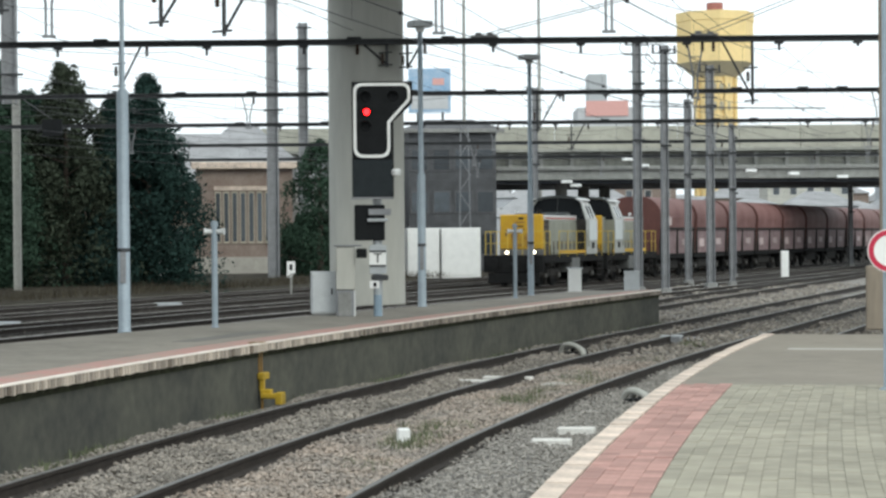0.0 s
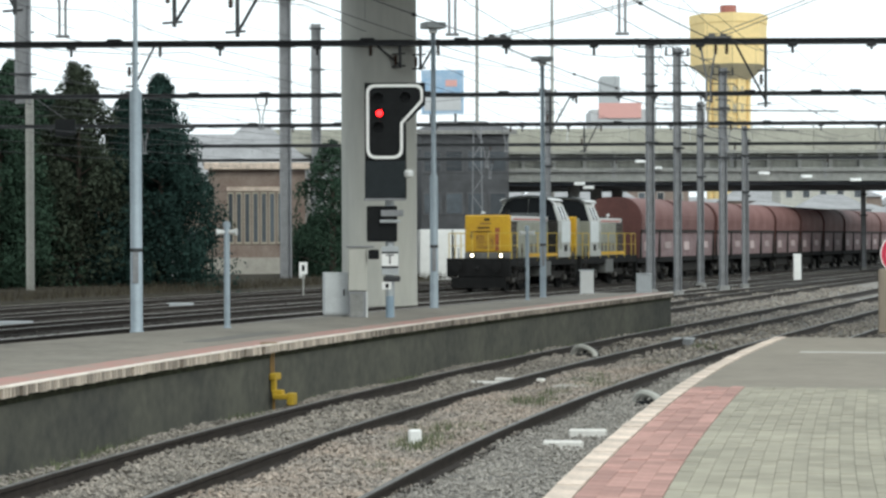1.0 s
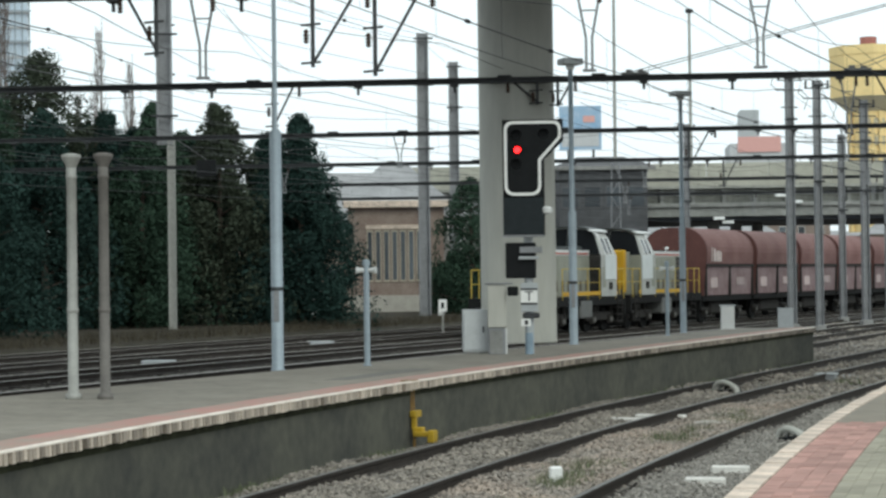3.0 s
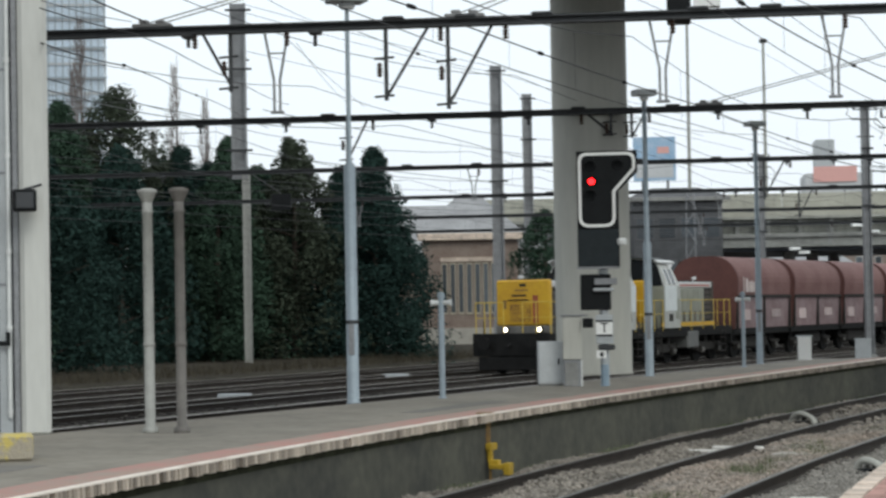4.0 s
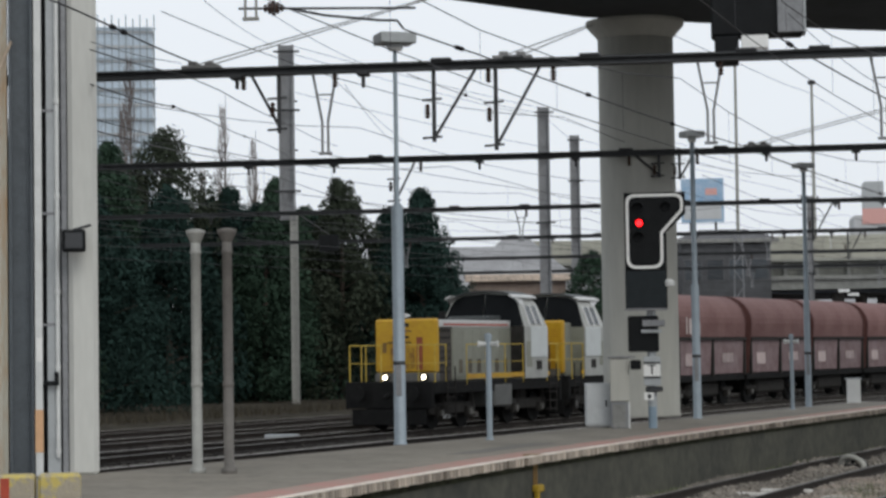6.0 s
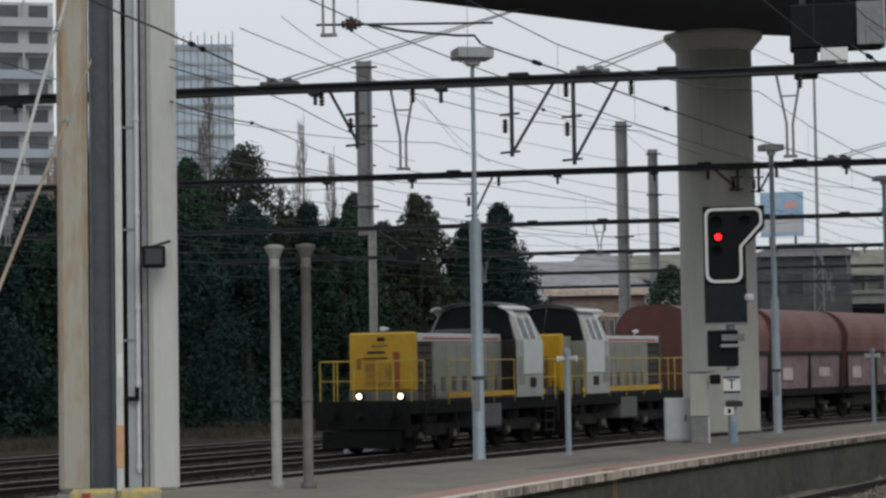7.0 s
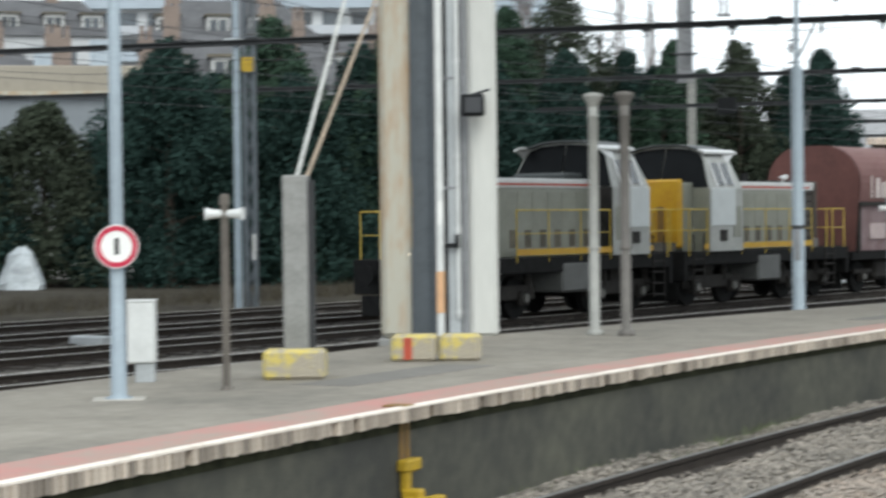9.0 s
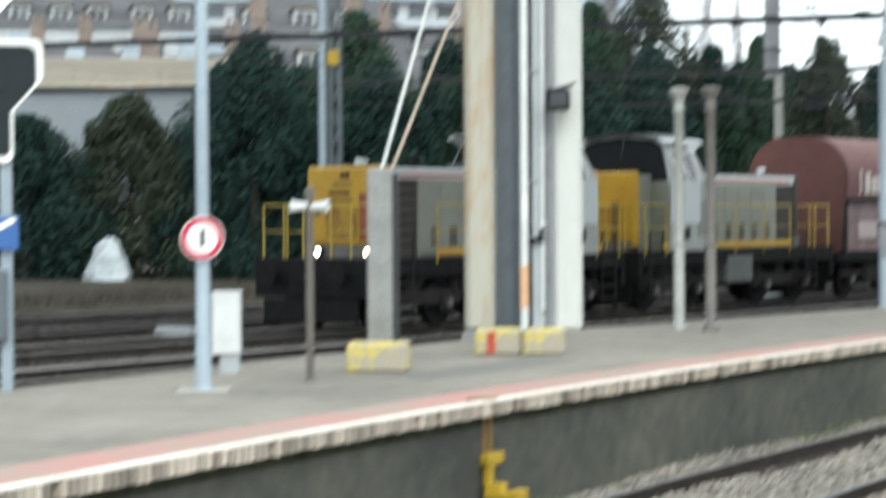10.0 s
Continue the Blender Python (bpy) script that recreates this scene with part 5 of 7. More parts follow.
def locomotive(nose, label):
    e = tagged(empty("diesel_locomotive"), label, "locomotive", "diesel locomotives")
    W, P = 1.4, 1.36
    # frame and running gear
    part("frame", box(bmesh.new(), -W, W, 0.45, LOCO - 0.45, 1.02, P, 0.02), M_under, e)
    for s in (-1, 1):
        part("sill", box(bmesh.new(), s * (W + 0.012) - 0.01, s * (W + 0.012) + 0.01, 2.55, LOCO - 1.25, P + 0.06, P + 0.2), M_yellow, e, "yellow side sill")
    for y0 in (0.3, LOCO - 0.46):
        part("buffer_beam", box(bmesh.new(), -W, W, y0, y0 + 0.16, 0.62, P + 0.02, 0.02), M_under, e)
    for y0, sg_ in ((0.3, -1), (LOCO - 0.3, 1)):
        for x in (-0.87, 0.87):
            b = bmesh.new()
            tube(b, (x, y0, 1.04), (x, y0 + sg_ * 0.2, 1.04), 0.09, seg=12)
            tube(b, (x, y0 + sg_ * 0.2, 1.04), (x, y0 + sg_ * 0.25, 1.04), 0.22, seg=16)
            part("buffer", b, M_under, e)
        b = bmesh.new()
        tube(b, (0, y0, 1.0), (0, y0 + sg_ * 0.26, 0.9), 0.06, seg=8)
        part("coupling", b, M_under, e)
        part("snow_plough", box(bmesh.new(), -1.2, 1.2, y0 - 0.05 if sg_ > 0 else y0 + 0.02, y0 if sg_ > 0 else y0 + 0.07, 0.15, 0.6, 0.015), M_under, e)
    wheels = []
    for c in (2.3, LOCO - 2.3):
        b = bmesh.new()
        for s in (-1, 1):
            box(b, s * 1.0 - 0.06, s * 1.0 + 0.06, c - 1.5, c + 1.5, 0.42, 0.75, 0.03)
            for d in (-0.95, 0.95):
                box(b, s * 1.08 - 0.07, s * 1.08 + 0.07, c + d - 0.18, c + d + 0.18, 0.3, 0.62, 0.03)
                tube(b, (s * 1.0, c + d + 0.32, 0.6), (s * 1.0, c + d + 0.32, 0.98), 0.1, seg=8)
        box(b, -0.95, 0.95, c - 0.2, c + 0.2, 0.5, 1.02)
        part("bogie_frame", b, M_under2, e)
        for d in (-0.95, 0.95):
            wheels.append((wheelset(e, c + d, 0.46), c + d, 0.46))
        for d in (-0.95, 0.95):
            for s in (-1, 1):
                q = bmesh.new()
                tube(q, (s * 1.15, c + d, 0.46), (s * 1.2, c + d, 0.46), 0.1, seg=10)
                part("axle_cap", q, M_axle, e, "pale greasy axle cap")
    part("fuel_tank", box(bmesh.new(), -1.42, 1.42, 4.4, 5.65, 0.55, 1.24, 0.05), M_tank, e, "grey fuel tank")
    # hoods
    part("long_hood", box(bmesh.new(), -0.98, 0.98, 2.5, 6.55, P, 3.1, 0.03), M_lgrey, e, "light grey engine hood")
    part("intake_section", box(bmesh.new(), -0.94, 0.94, 1.62, 2.498, P, 3.08, 0.02), M_intake, e, "dark brown louvred intake section")
    part("roof_edge", box(bmesh.new(), -0.995, 0.995, 1.63, 6.5, 2.92, 3.14, 0.02), M_silver, e, "silvery roof edge")
    for s in (-1, 1):
        part("red_stripe", box(bmesh.new(), s * 0.998 - 0.004, s * 0.998 + 0.004, 1.9, 6.3, 2.98, 3.03), M_redpaint, e, "thin red stripe")
        for i in range(6):
            y0 = 2.58 + i * 0.62
            d = part("hood_door", box(bmesh.new(), s * 0.982 - 0.006, s * 0.982 + 0.006, y0, y0 + 0.58, P + 0.12, 2.84, 0.004), M_lgrey2, e)
            part("vent_slot", box(bmesh.new(), s * 0.992 - 0.006, s * 0.992 + 0.006, y0 + 0.3, y0 + 0.54, P + 0.22, P + 0.62), M_slot, d, "grimy brown vent slot")
        for i in range(7):
            z = 1.6 + i * 0.2
            part("louvre", box(bmesh.new(), s * 0.945 - 0.01, s * 0.945 + 0.01, 1.7, 2.42, z, z + 0.05), M_under2, e)
    part("yellow_nose", box(bmesh.new(), -1.0, 1.0, 1.4, 1.62, 1.62, 3.18, 0.05), nose, e, "hood end plate")
    part("lamp_panel", box(bmesh.new(), -1.0, 1.0, 1.38, 1.615, P + 0.005, 1.615, 0.015), M_intake2, e, "grey lamp panel under the nose")
    part("nose_grille", box(bmesh.new(), -0.5, 0.3, 1.385, 1.399, 1.75, 2.35, 0.01), M_orangeyel if nose is M_yellow else M_under2, e, "grille door")
    part("nose_door", box(bmesh.new(), 0.36, 0.56, 1.385, 1.399, 1.7, 2.65, 0.01), M_rednose if nose is M_yellow else M_under2, e, "narrow rusty door")
    part("nose_badge", box(bmesh.new(), -0.42, 0.12, 1.388, 1.399, 2.62, 2.68), M_under2, e, "dark stroke of a painted emblem")
    part("nose_badge", box(bmesh.new(), -0.3, 0.2, 1.388, 1.399, 2.8, 2.85), M_rustyel, e)
    part("nose_latch", box(bmesh.new(), -0.75, -0.62, 1.388, 1.399, 2.2, 2.5), M_rustyel, e)
    part("nose_grab", tube(bmesh.new(), (-0.55, 1.36, 2.5), (0.2, 1.36, 2.5), 0.02, seg=6), M_under2, e)
    part("nose_lamp", box(bmesh.new(), -0.12, 0.12, 1.385, 1.4, 2.95, 3.05, 0.01), M_under2, e)
    for x in (-0.63, 0.63):
        b = bmesh.new()
        tube(b, (x, 1.3, 1.49), (x, 1.379, 1.49), 0.115, seg=16)
        part("headlight_rim", b, M_under2, e)
        b = bmesh.new()
        tube(b, (x, 1.285, 1.49), (x, 1.299, 1.49), 0.068, seg=16)
        part("headlight", b, M_headlight, e, "glowing warm white headlight")
    # short hood
    part("short_hood", box(bmesh.new(), -0.98, 0.98, 8.25, 8.78, P, 3.1, 0.03), M_lgrey, e, "light grey short hood")
    part("yellow_tail", box(bmesh.new(), -1.0, 1.0, 8.781, 9.0, 1.45, 3.18, 0.05), M_yellow, e, "yellow hood end")
    part("tail_grille", box(bmesh.new(), -0.3, 0.5, 9.001, 9.015, 1.7, 2.35, 0.01), M_orangeyel, e)
    part("tail_door", box(bmesh.new(), -0.56, -0.36, 9.001, 9.015, 1.6, 2.5, 0.01), M_rustyel, e)
    part("tail_panel", box(bmesh.new(), -0.9, 0.9, 9.001, 9.012, 1.37, 1.6, 0.01), M_intake2, e)
    # roof gear
    ex = bmesh.new()
    tube(ex, (0.2, 3.4, 3.1), (0.2, 3.4, 3.42), 0.12, 0.1, 12)
    part("exhaust", ex, M_under, e)
    part("roof_fan", lathe(bmesh.new(), [(0.5, 0), (0.5, 0.08), (0.45, 0.1), (0.1, 0.1)], 24, (0, 2.1, 3.12)), M_under2, e)
    hn = bmesh.new()
    tube(hn, (-0.6, 2.7, 3.12), (-0.6, 2.7, 3.3), 0.02, seg=6)
    tube(hn, (-0.6, 2.5, 3.3), (-0.6, 2.85, 3.3), 0.07, 0.025, 8)
    part("horn", hn, M_silver, e)
    # cab: slanting sides and ends under an arched roof
    y0, y1 = 6.55, 8.25
    half = [(1.46, P), (1.46, 2.95), (1.18, 3.68), (1.04, 3.86), (0.75, 3.97), (0.4, 4.03)]
    sec = half + [(-x, z) for x, z in reversed(half)]

    def end_y(z, nm):
        lean_ = max(0.0, z - 2.95)
        return y0 + 0.28 * lean_ if nm < 0 else y1 - 0.33 * lean_

    cb_ = bmesh.new()
    ra = [cb_.verts.new((x, end_y(z, -1), z)) for x, z in sec]
    rb_ = [cb_.verts.new((x, end_y(z, 1), z)) for x, z in sec]
    cb_.faces.new(ra)
    cb_.faces.new(rb_[::-1])
    for i in range(len(sec)):
        j = (i + 1) % len(sec)
        cb_.faces.new((ra[i], rb_[i], rb_[j], ra[j]))
    bmesh.ops.recalc_face_normals(cb_, faces=cb_.faces)
    cab = part("cab", cb_, M_cabside, e, "grey cab with slanting window sides")

    def arch(x0, x1, ya, yb, lift, thick):
        """A strip of the arched roof between two offsets from the middle."""
        a = bmesh.new()
        pts = [(x0 + (x1 - x0) * k / 6) for k in range(7)]
        rings = []
        for x in pts:
            z = 4.04 - 0.16 * (abs(x) / 1.05) ** 2.6 + lift
            rings.append([a.verts.new(v) for v in ((x, ya, z), (x, yb, z), (x, yb, z + thick), (x, ya, z + thick))])
        for p, r in zip(rings[:-1], rings[1:]):
            for k in range(4):
                a.faces.new((p[k], p[(k + 1) % 4], r[(k + 1) % 4], r[k]))
        a.faces.new(rings[0])
        a.faces.new(rings[-1][::-1])
        bmesh.ops.recalc_face_normals(a, faces=a.faces)
        return a

    part("roof", arch(-1.0, 1.0, y0 + 0.12, y1 - 0.2, 0.01, 0.05), M_roofdark, cab, "dark arched cab roof")
    for s in (-1, 1):
        part("roof_edge", arch(s * 1.005, s * 1.18, y0 - 0.22, y1 - 0.2, 0.012, 0.05), M_silver, cab, "pale roof edge")
        lean = math.degrees(math.atan2(0.28, 0.73))
        for k, (a, b_) in enumerate(((7.0, 7.36), (7.46, 7.8))):
            wbm = bmesh.new()
            box(wbm, -0.006, 0.006, a, b_, -0.3, 0.3, 0.003, pose(s * (1.32 + 0.014), 0, 3.32, 0, -s * lean, 0))
            part("side_window", wbm, M_winlight, cab, "dark cab side window")
        for a in (6.9, 7.375, 7.82):
            wbm = bmesh.new()
            box(wbm, -0.012, 0.012, a, a + 0.09, -0.36, 0.36, 0.003, pose(s * (1.32 + 0.016), 0, 3.32, 0, -s * lean, 0))
            part("window_post", wbm, M_white2, cab)
        for nm in (-1, 1):
            w1 = bmesh.new()
            shape = [(0.015, 2.98), (1.4, 2.98), (1.13, 3.68), (1.0, 3.84), (0.72, 3.945), (0.015, 4.0)]
            fa = [w1.verts.new((s * x, end_y(z, nm) + nm * 0.016, z)) for x, z in shape]
            fb_ = [w1.verts.new((s * x, end_y(z, nm) + nm * 0.003, z)) for x, z in shape]
            w1.faces.new(fa)
            w1.faces.new(fb_[::-1])
            for k in range(6):
                w1.faces.new((fa[k], fb_[k], fb_[(k + 1) % 6], fa[(k + 1) % 6]))
            bmesh.ops.recalc_face_normals(w1, faces=w1.faces)
            part("windscreen", w1, M_windark, cab, "dark cab windscreen")
        part("side_panel", box(bmesh.new(), s * 1.475 - 0.012, s * 1.475 + 0.012, 6.95, 8.22, 2.0, 2.96, 0.012), M_panelwhite, cab, "pale rectangular side panel")
        vz = bmesh.new()
        f_ = [vz.verts.new(v) for v in ((s * 1.16, y0 - 0.22, 3.9), (s * 1.19, y0 + 0.2, 3.68), (s * 1.22, y0 + 0.42, 3.6), (s * 1.2, y0 + 0.5, 3.68), (s * 1.12, y0 + 0.5, 3.86))]
        g_ = [vz.verts.new(v.co + Vector((-s * 0.03, 0, 0))) for v in f_]
        vz.faces.new(f_)
        vz.faces.new(g_[::-1])
        for k in range(5):
            vz.faces.new((f_[k], g_[k], g_[(k + 1) % 5], f_[(k + 1) % 5]))
        bmesh.ops.recalc_face_normals(vz, faces=vz.faces)
        part("visor_cheek", vz, M_silver, cab, "pale pointed cheek of the roof visor")
        part("side_step", box(bmesh.new(), s * 1.47 - 0.02, s * 1.47 + 0.02, 7.4, 7.75, 1.62, 1.9, 0.01), M_under2, cab)
        part("side_vent", box(bmesh.new(), s * 1.467 - 0.006, s * 1.467 + 0.006, 6.65, 7.05, 1.7, 2.5, 0.01), M_lgrey2, cab)
    for yy, nm in ((y0, -1), (y1, 1)):
        part("front_surround", box(bmesh.new(), -1.44, 1.44, yy + nm * 0.006 - 0.005, yy + nm * 0.006 + 0.005, P + 0.02, 2.96), M_under2 if nm < 0 else M_lgrey2, cab, "cab end wall")
    part("air_filter", box(bmesh.new(), -0.75, 0.75, 5.6, 6.4, 3.141, 3.3, 0.06), M_roofdark, e, "dark filter housing on the hood")
    # railings and steps
    def railing(pts, posts, r=0.016):
        b = bmesh.new()
        for p, q in zip(pts[:-1], pts[1:]):
            tube(b, (*p, 2.42), (*q, 2.42), r, seg=6)
            if r > 0.015:
                tube(b, (*p, 1.9), (*q, 1.9), r * 0.6, seg=6)
        for p in posts:
            tube(b, (*p, P - 0.1), (*p, 2.42), r, seg=6)
        return part("railing", b, M_railyel, e, "grimy yellow tubular railing")

    for s in (-1, 1):
        railing([(s * 1.38, 0.55), (s * 1.38, 1.25)], [(s * 1.38, 0.55), (s * 1.38, 1.25)], 0.02)
        railing([(s * 1.4, 2.55), (s * 1.4, 6.5)], [(s * 1.4, 2.55), (s * 1.4, 3.85), (s * 1.4, 5.2), (s * 1.4, 6.5)], 0.017)
        railing([(s * 1.4, 8.3), (s * 1.4, LOCO - 0.55)], [(s * 1.4, 8.3), (s * 1.4, LOCO - 0.55)], 0.02)
        for y in (1.5, LOCO - 1.0):
            b = bmesh.new()
            for i in range(4):
                z = 0.35 + 0.27 * i
                box(b, s * 1.3 - 0.12, s * 1.3 + 0.12, y - 0.25, y + 0.25, z, z + 0.03)
            box(b, s * 1.41 - 0.015, s * 1.41 + 0.015, y - 0.28, y - 0.25, 0.3, 1.8)
            box(b, s * 1.41 - 0.015, s * 1.41 + 0.015, y + 0.25, y + 0.28, 0.3, 1.8)
            part("steps", b, M_under2, e, "dark steel steps")
    for y in (0.55, LOCO - 0.55):
        railing([(-1.38, y), (-0.35, y)], [(-0.35, y), (-0.85, y)], 0.02)
        railing([(0.35, y), (1.38, y)], [(0.35, y), (0.85, y)], 0.02)
    return e, wheels


def arch_section():
    pts = [(1.42, 2.62), (1.46, 3.15)]
    for i in range(1, 9):
        a = math.pi / 2 * i / 8
        pts.append((0.35 + 1.11 * math.cos(a), 3.15 + 1.08 * math.sin(a)))
    return pts + [(-x, z) for x, z in reversed(pts)]


def wagon(mark=False):
    e = tagged(empty("hopper_wagon"), "rust-red hopper wagon with a rounded roof and faded lower panels", "wagon", "hopper wagons")
    red, low = M_wagon, M_wagonlow
    y0, y1 = 0.3, WAGON - 0.3
    sec = arch_section()
    b = bmesh.new()
    ra = [b.verts.new((x, y0 + 0.05, z)) for x, z in sec]
    rb_ = [b.verts.new((x, y1 - 0.05, z)) for x, z in sec]
    for i in range(len(sec) - 1):
        b.faces.new((ra[i], rb_[i], rb_[i + 1], ra[i + 1]))
    b.faces.new((ra[-1], rb_[-1], rb_[0], ra[0]))
    bmesh.ops.recalc_face_normals(b, faces=b.faces)
    part("upper_body", b, red, e)
    for y in (y0, y1 - 0.05):
        c = bmesh.new()
        f = [c.verts.new((x * 1.005, y, z + 0.01)) for x, z in [(1.3, 1.2)] + sec + [(-1.3, 1.2)]]
        g = [c.verts.new((v.co.x, y + 0.05, v.co.z)) for v in f]
        c.faces.new(f)
        c.faces.new(g[::-1])
        n = len(f)
        for i in range(n):
            c.faces.new((f[i], g[i], g[(i + 1) % n], f[(i + 1) % n]))
        bmesh.ops.recalc_face_normals(c, faces=c.faces)
        part("end_wall", c, M_wagonend, e, "dark red-brown end wall")
    for y in (y0 + 0.02, y1 - 0.1):
        c = bmesh.new()
        big = [(x * 1.02, z + 0.03) for x, z in sec]
        f = [c.verts.new((x, y, z)) for x, z in big]
        g = [c.verts.new((x, y + 0.08, z)) for x, z in big]
        for i in range(len(f) - 1):
            c.faces.new((f[i], g[i], g[i + 1], f[i + 1]))
        part("roof_rib", c, M_wagonend, e, "dark rib over the roof end")
    for s in (-1, 1):
        part("ledge", box(bmesh.new(), s * 1.46 - 0.04, s * 1.46 + 0.04, y0 + 0.02, y1 - 0.02, 2.5, 2.6, 0.01), M_under2, e, "dark ledge rail")
        mid = (y0 + y1) / 2
        for a, c_ in ((y0 + 0.12, mid - 0.08), (mid + 0.08, y1 - 0.12)):
            d = bmesh.new()
            vs = [(s * 1.4, a, 2.5), (s * 1.4, c_, 2.5), (s * 1.33, c_, 1.22), (s * 1.33, a, 1.22)]
            f = [d.verts.new(v) for v in vs]
            g = [d.verts.new((v[0] - s * 0.05, v[1], v[2])) for v in vs]
            d.faces.new(f)
            d.faces.new(g[::-1])
            for i in range(4):
                d.faces.new((f[i], g[i], g[(i + 1) % 4], f[(i + 1) % 4]))
            bmesh.ops.recalc_face_normals(d, faces=d.faces)
            fp = part("flap", d, low, e, "faded side flap with pale patches")
            for (u0, u1, v0, v1) in ((0.2 + 0.1 * (a > 2), 0.5 + 0.15 * (a > 2), 0, 1),):
                q = bmesh.new()
                ya, yb = a + (c_ - a) * u0, a + (c_ - a) * u1
                box(q, s * 1.385 - 0.006, s * 1.385 + 0.006, ya, yb, 1.55 + 0.1 * (a > 2), 2.0, 0.002)
                part("stencil_panel", q, M_faded, fp, "pale faded stencil panel")
        for y in (y0 + 0.02, mid - 0.06, y1 - 0.14):
            part("rib", box(bmesh.new(), s * 1.4 - 0.05, s * 1.4 + 0.05, y, y + 0.12, 1.15, 2.498, 0.01), M_under2, e, "black upright rib")
        if mark:
            for k, (u, w, h) in enumerate(((0.75, 0.1, 0.55), (1.05, 0.28, 0.5), (1.42, 0.22, 0.4), (1.7, 0.24, 0.42), (2.0, 0.16, 0.38))):
                part("mark_bar", box(bmesh.new(), s * 1.462 - 0.006, s * 1.462 + 0.006, y0 + u, y0 + u + w, 2.72, 2.72 + h * 1.15), M_mark, e, "faded white lettering block")
    part("frame", box(bmesh.new(), -1.3, 1.3, 0.15, WAGON - 0.15, 0.95, 1.2, 0.02), M_under, e)
    hp_ = bmesh.new()
    box(hp_, -1.0, 1.0, 2.2, WAGON - 2.2, 0.35, 0.948, 0.1)
    part("discharge_gear", hp_, M_under2, e)
    wheels = []
    for y in (1.35, WAGON - 1.35):
        wheels.append((wheelset(e, y, 0.46), y, 0.46))
        for s in (-1, 1):
            a = bmesh.new()
            box(a, s * 0.98 - 0.06, s * 0.98 + 0.06, y - 0.55, y + 0.55, 0.55, 0.68, 0.02)
            box(a, s * 0.98 - 0.09, s * 0.98 + 0.09, y - 0.15, y + 0.15, 0.32, 0.62, 0.02)
            part("axle_box", a, M_under2, e)
            q = bmesh.new()
            tube(q, (s * 1.08, y, 0.46), (s * 1.11, y, 0.46), 0.09, seg=10)
            part("axle_cap", q, M_axle, e)
    for y, s in ((0.15, -1), (WAGON - 0.15, 1)):
        for x in (-0.87, 0.87):
            q = bmesh.new()
            tube(q, (x, y, 1.05), (x, y + s * 0.1, 1.05), 0.16, seg=12)
            part("buffer", q, M_under, e)
    return e, wheels


movers = []
lo1, w1 = locomotive(M_yellow, "yellow and grey diesel shunting locomotive with lit headlights")
lo2, w2 = locomotive(M_intake, "yellow and grey diesel shunting locomotive with a dark hood end")
movers.append((lo1, 0.0, LOCO, False, w1))
movers.append((lo2, LOCO, LOCO, True, w2))
for k in range(13):
    e, w = wagon(mark=(k == 0))
    movers.append((e, 2 * LOCO + k * WAGON, WAGON, False, w))


# ---- trees ----
def leaf_cloud(name, P, N, size, material, parent, seed):
    """One small bent leaf spray at each place of P."""
    r = np.random.RandomState(seed)
    n = len(P)
    a = r.normal(0, 1, (n, 3))
    a /= np.linalg.norm(a, axis=1)[:, None]
    b = np.cross(a, N + r.normal(0, 0.4, (n, 3)))
    b /= np.linalg.norm(b, axis=1)[:, None] + 1e-9
    s = size * r.uniform(0.5, 1.4, (n, 1))
    V = np.stack([P - a * s, P + b * s * 0.45, P + a * s, P - b * s * 0.45], 1).reshape(-1, 3)
    F = (np.array([[0, 1, 2], [0, 2, 3]])[None] + 4 * np.arange(n)[:, None, None]).reshape(-1, 3)
    return mesh_ob(name, V.tolist(), F.tolist(), material, parent)


def crown_points(r, n, h, w, z0, lobes, power):
    L = []
    for i in range(lobes):
        z = z0 + (h - z0) * (r.uniform(0, 1) ** 0.9) * 0.97
        u = (z - z0) / (h - z0)
        rad = w * max(0.06, (1 - u ** power)) * (r.uniform(0.3, 1.0) if r.uniform() < 0.82 else r.uniform(0.95, 1.1))
        a = r.uniform(0, 6.283)
        L.append((rad * math.cos(a), rad * math.sin(a), z, (0.2 + 0.3 * (1 - u)) * w * 0.5, 0.9))
    L = np.array(L)
    pick = r.randint(0, lobes, n)
    d = r.normal(0, 1, (n, 3))
    d /= np.linalg.norm(d, axis=1)[:, None]
    rr = L[pick, 3:4] * r.uniform(0.35, 1.0, (n, 1)) ** 0.5
    P = L[pick, :3] + d * rr * np.array([1, 1, 1.5])
    P[:, 2] = np.clip(P[:, 2], 0.05, None)
    P[:, 2] = np.minimum(P[:, 2], h * 1.02)
    return P, d


def conifer(x, y, h, w, material, label, seed, n=9000, size=0.22, power=1.6):
    r = np.random.RandomState(seed)
    e = tagged(empty("conifer_tree", pose(x, y, -0.2)), label, "tree", "trees behind the yard")
    t = bmesh.new()
    tube(t, (0, 0, 0), (0, 0, h * 0.9), 0.22, 0.03, 8)
    for i in range(14):
        z = h * (0.12 + 0.055 * i)
        a = r.uniform(0, 6.283)
        l = w * 0.8 * (1 - (z / h) ** power)
        tube(t, (0, 0, z), (l * math.cos(a), l * math.sin(a), z + 0.3 * l), 0.06, 0.015, 5)
    part("trunk", t, M_bark, e)
    P, d = crown_points(r, n, h, w, 0.4, 210, power)
    leaf_cloud("crown", P, d, size, material, e, seed + 50)
    return e


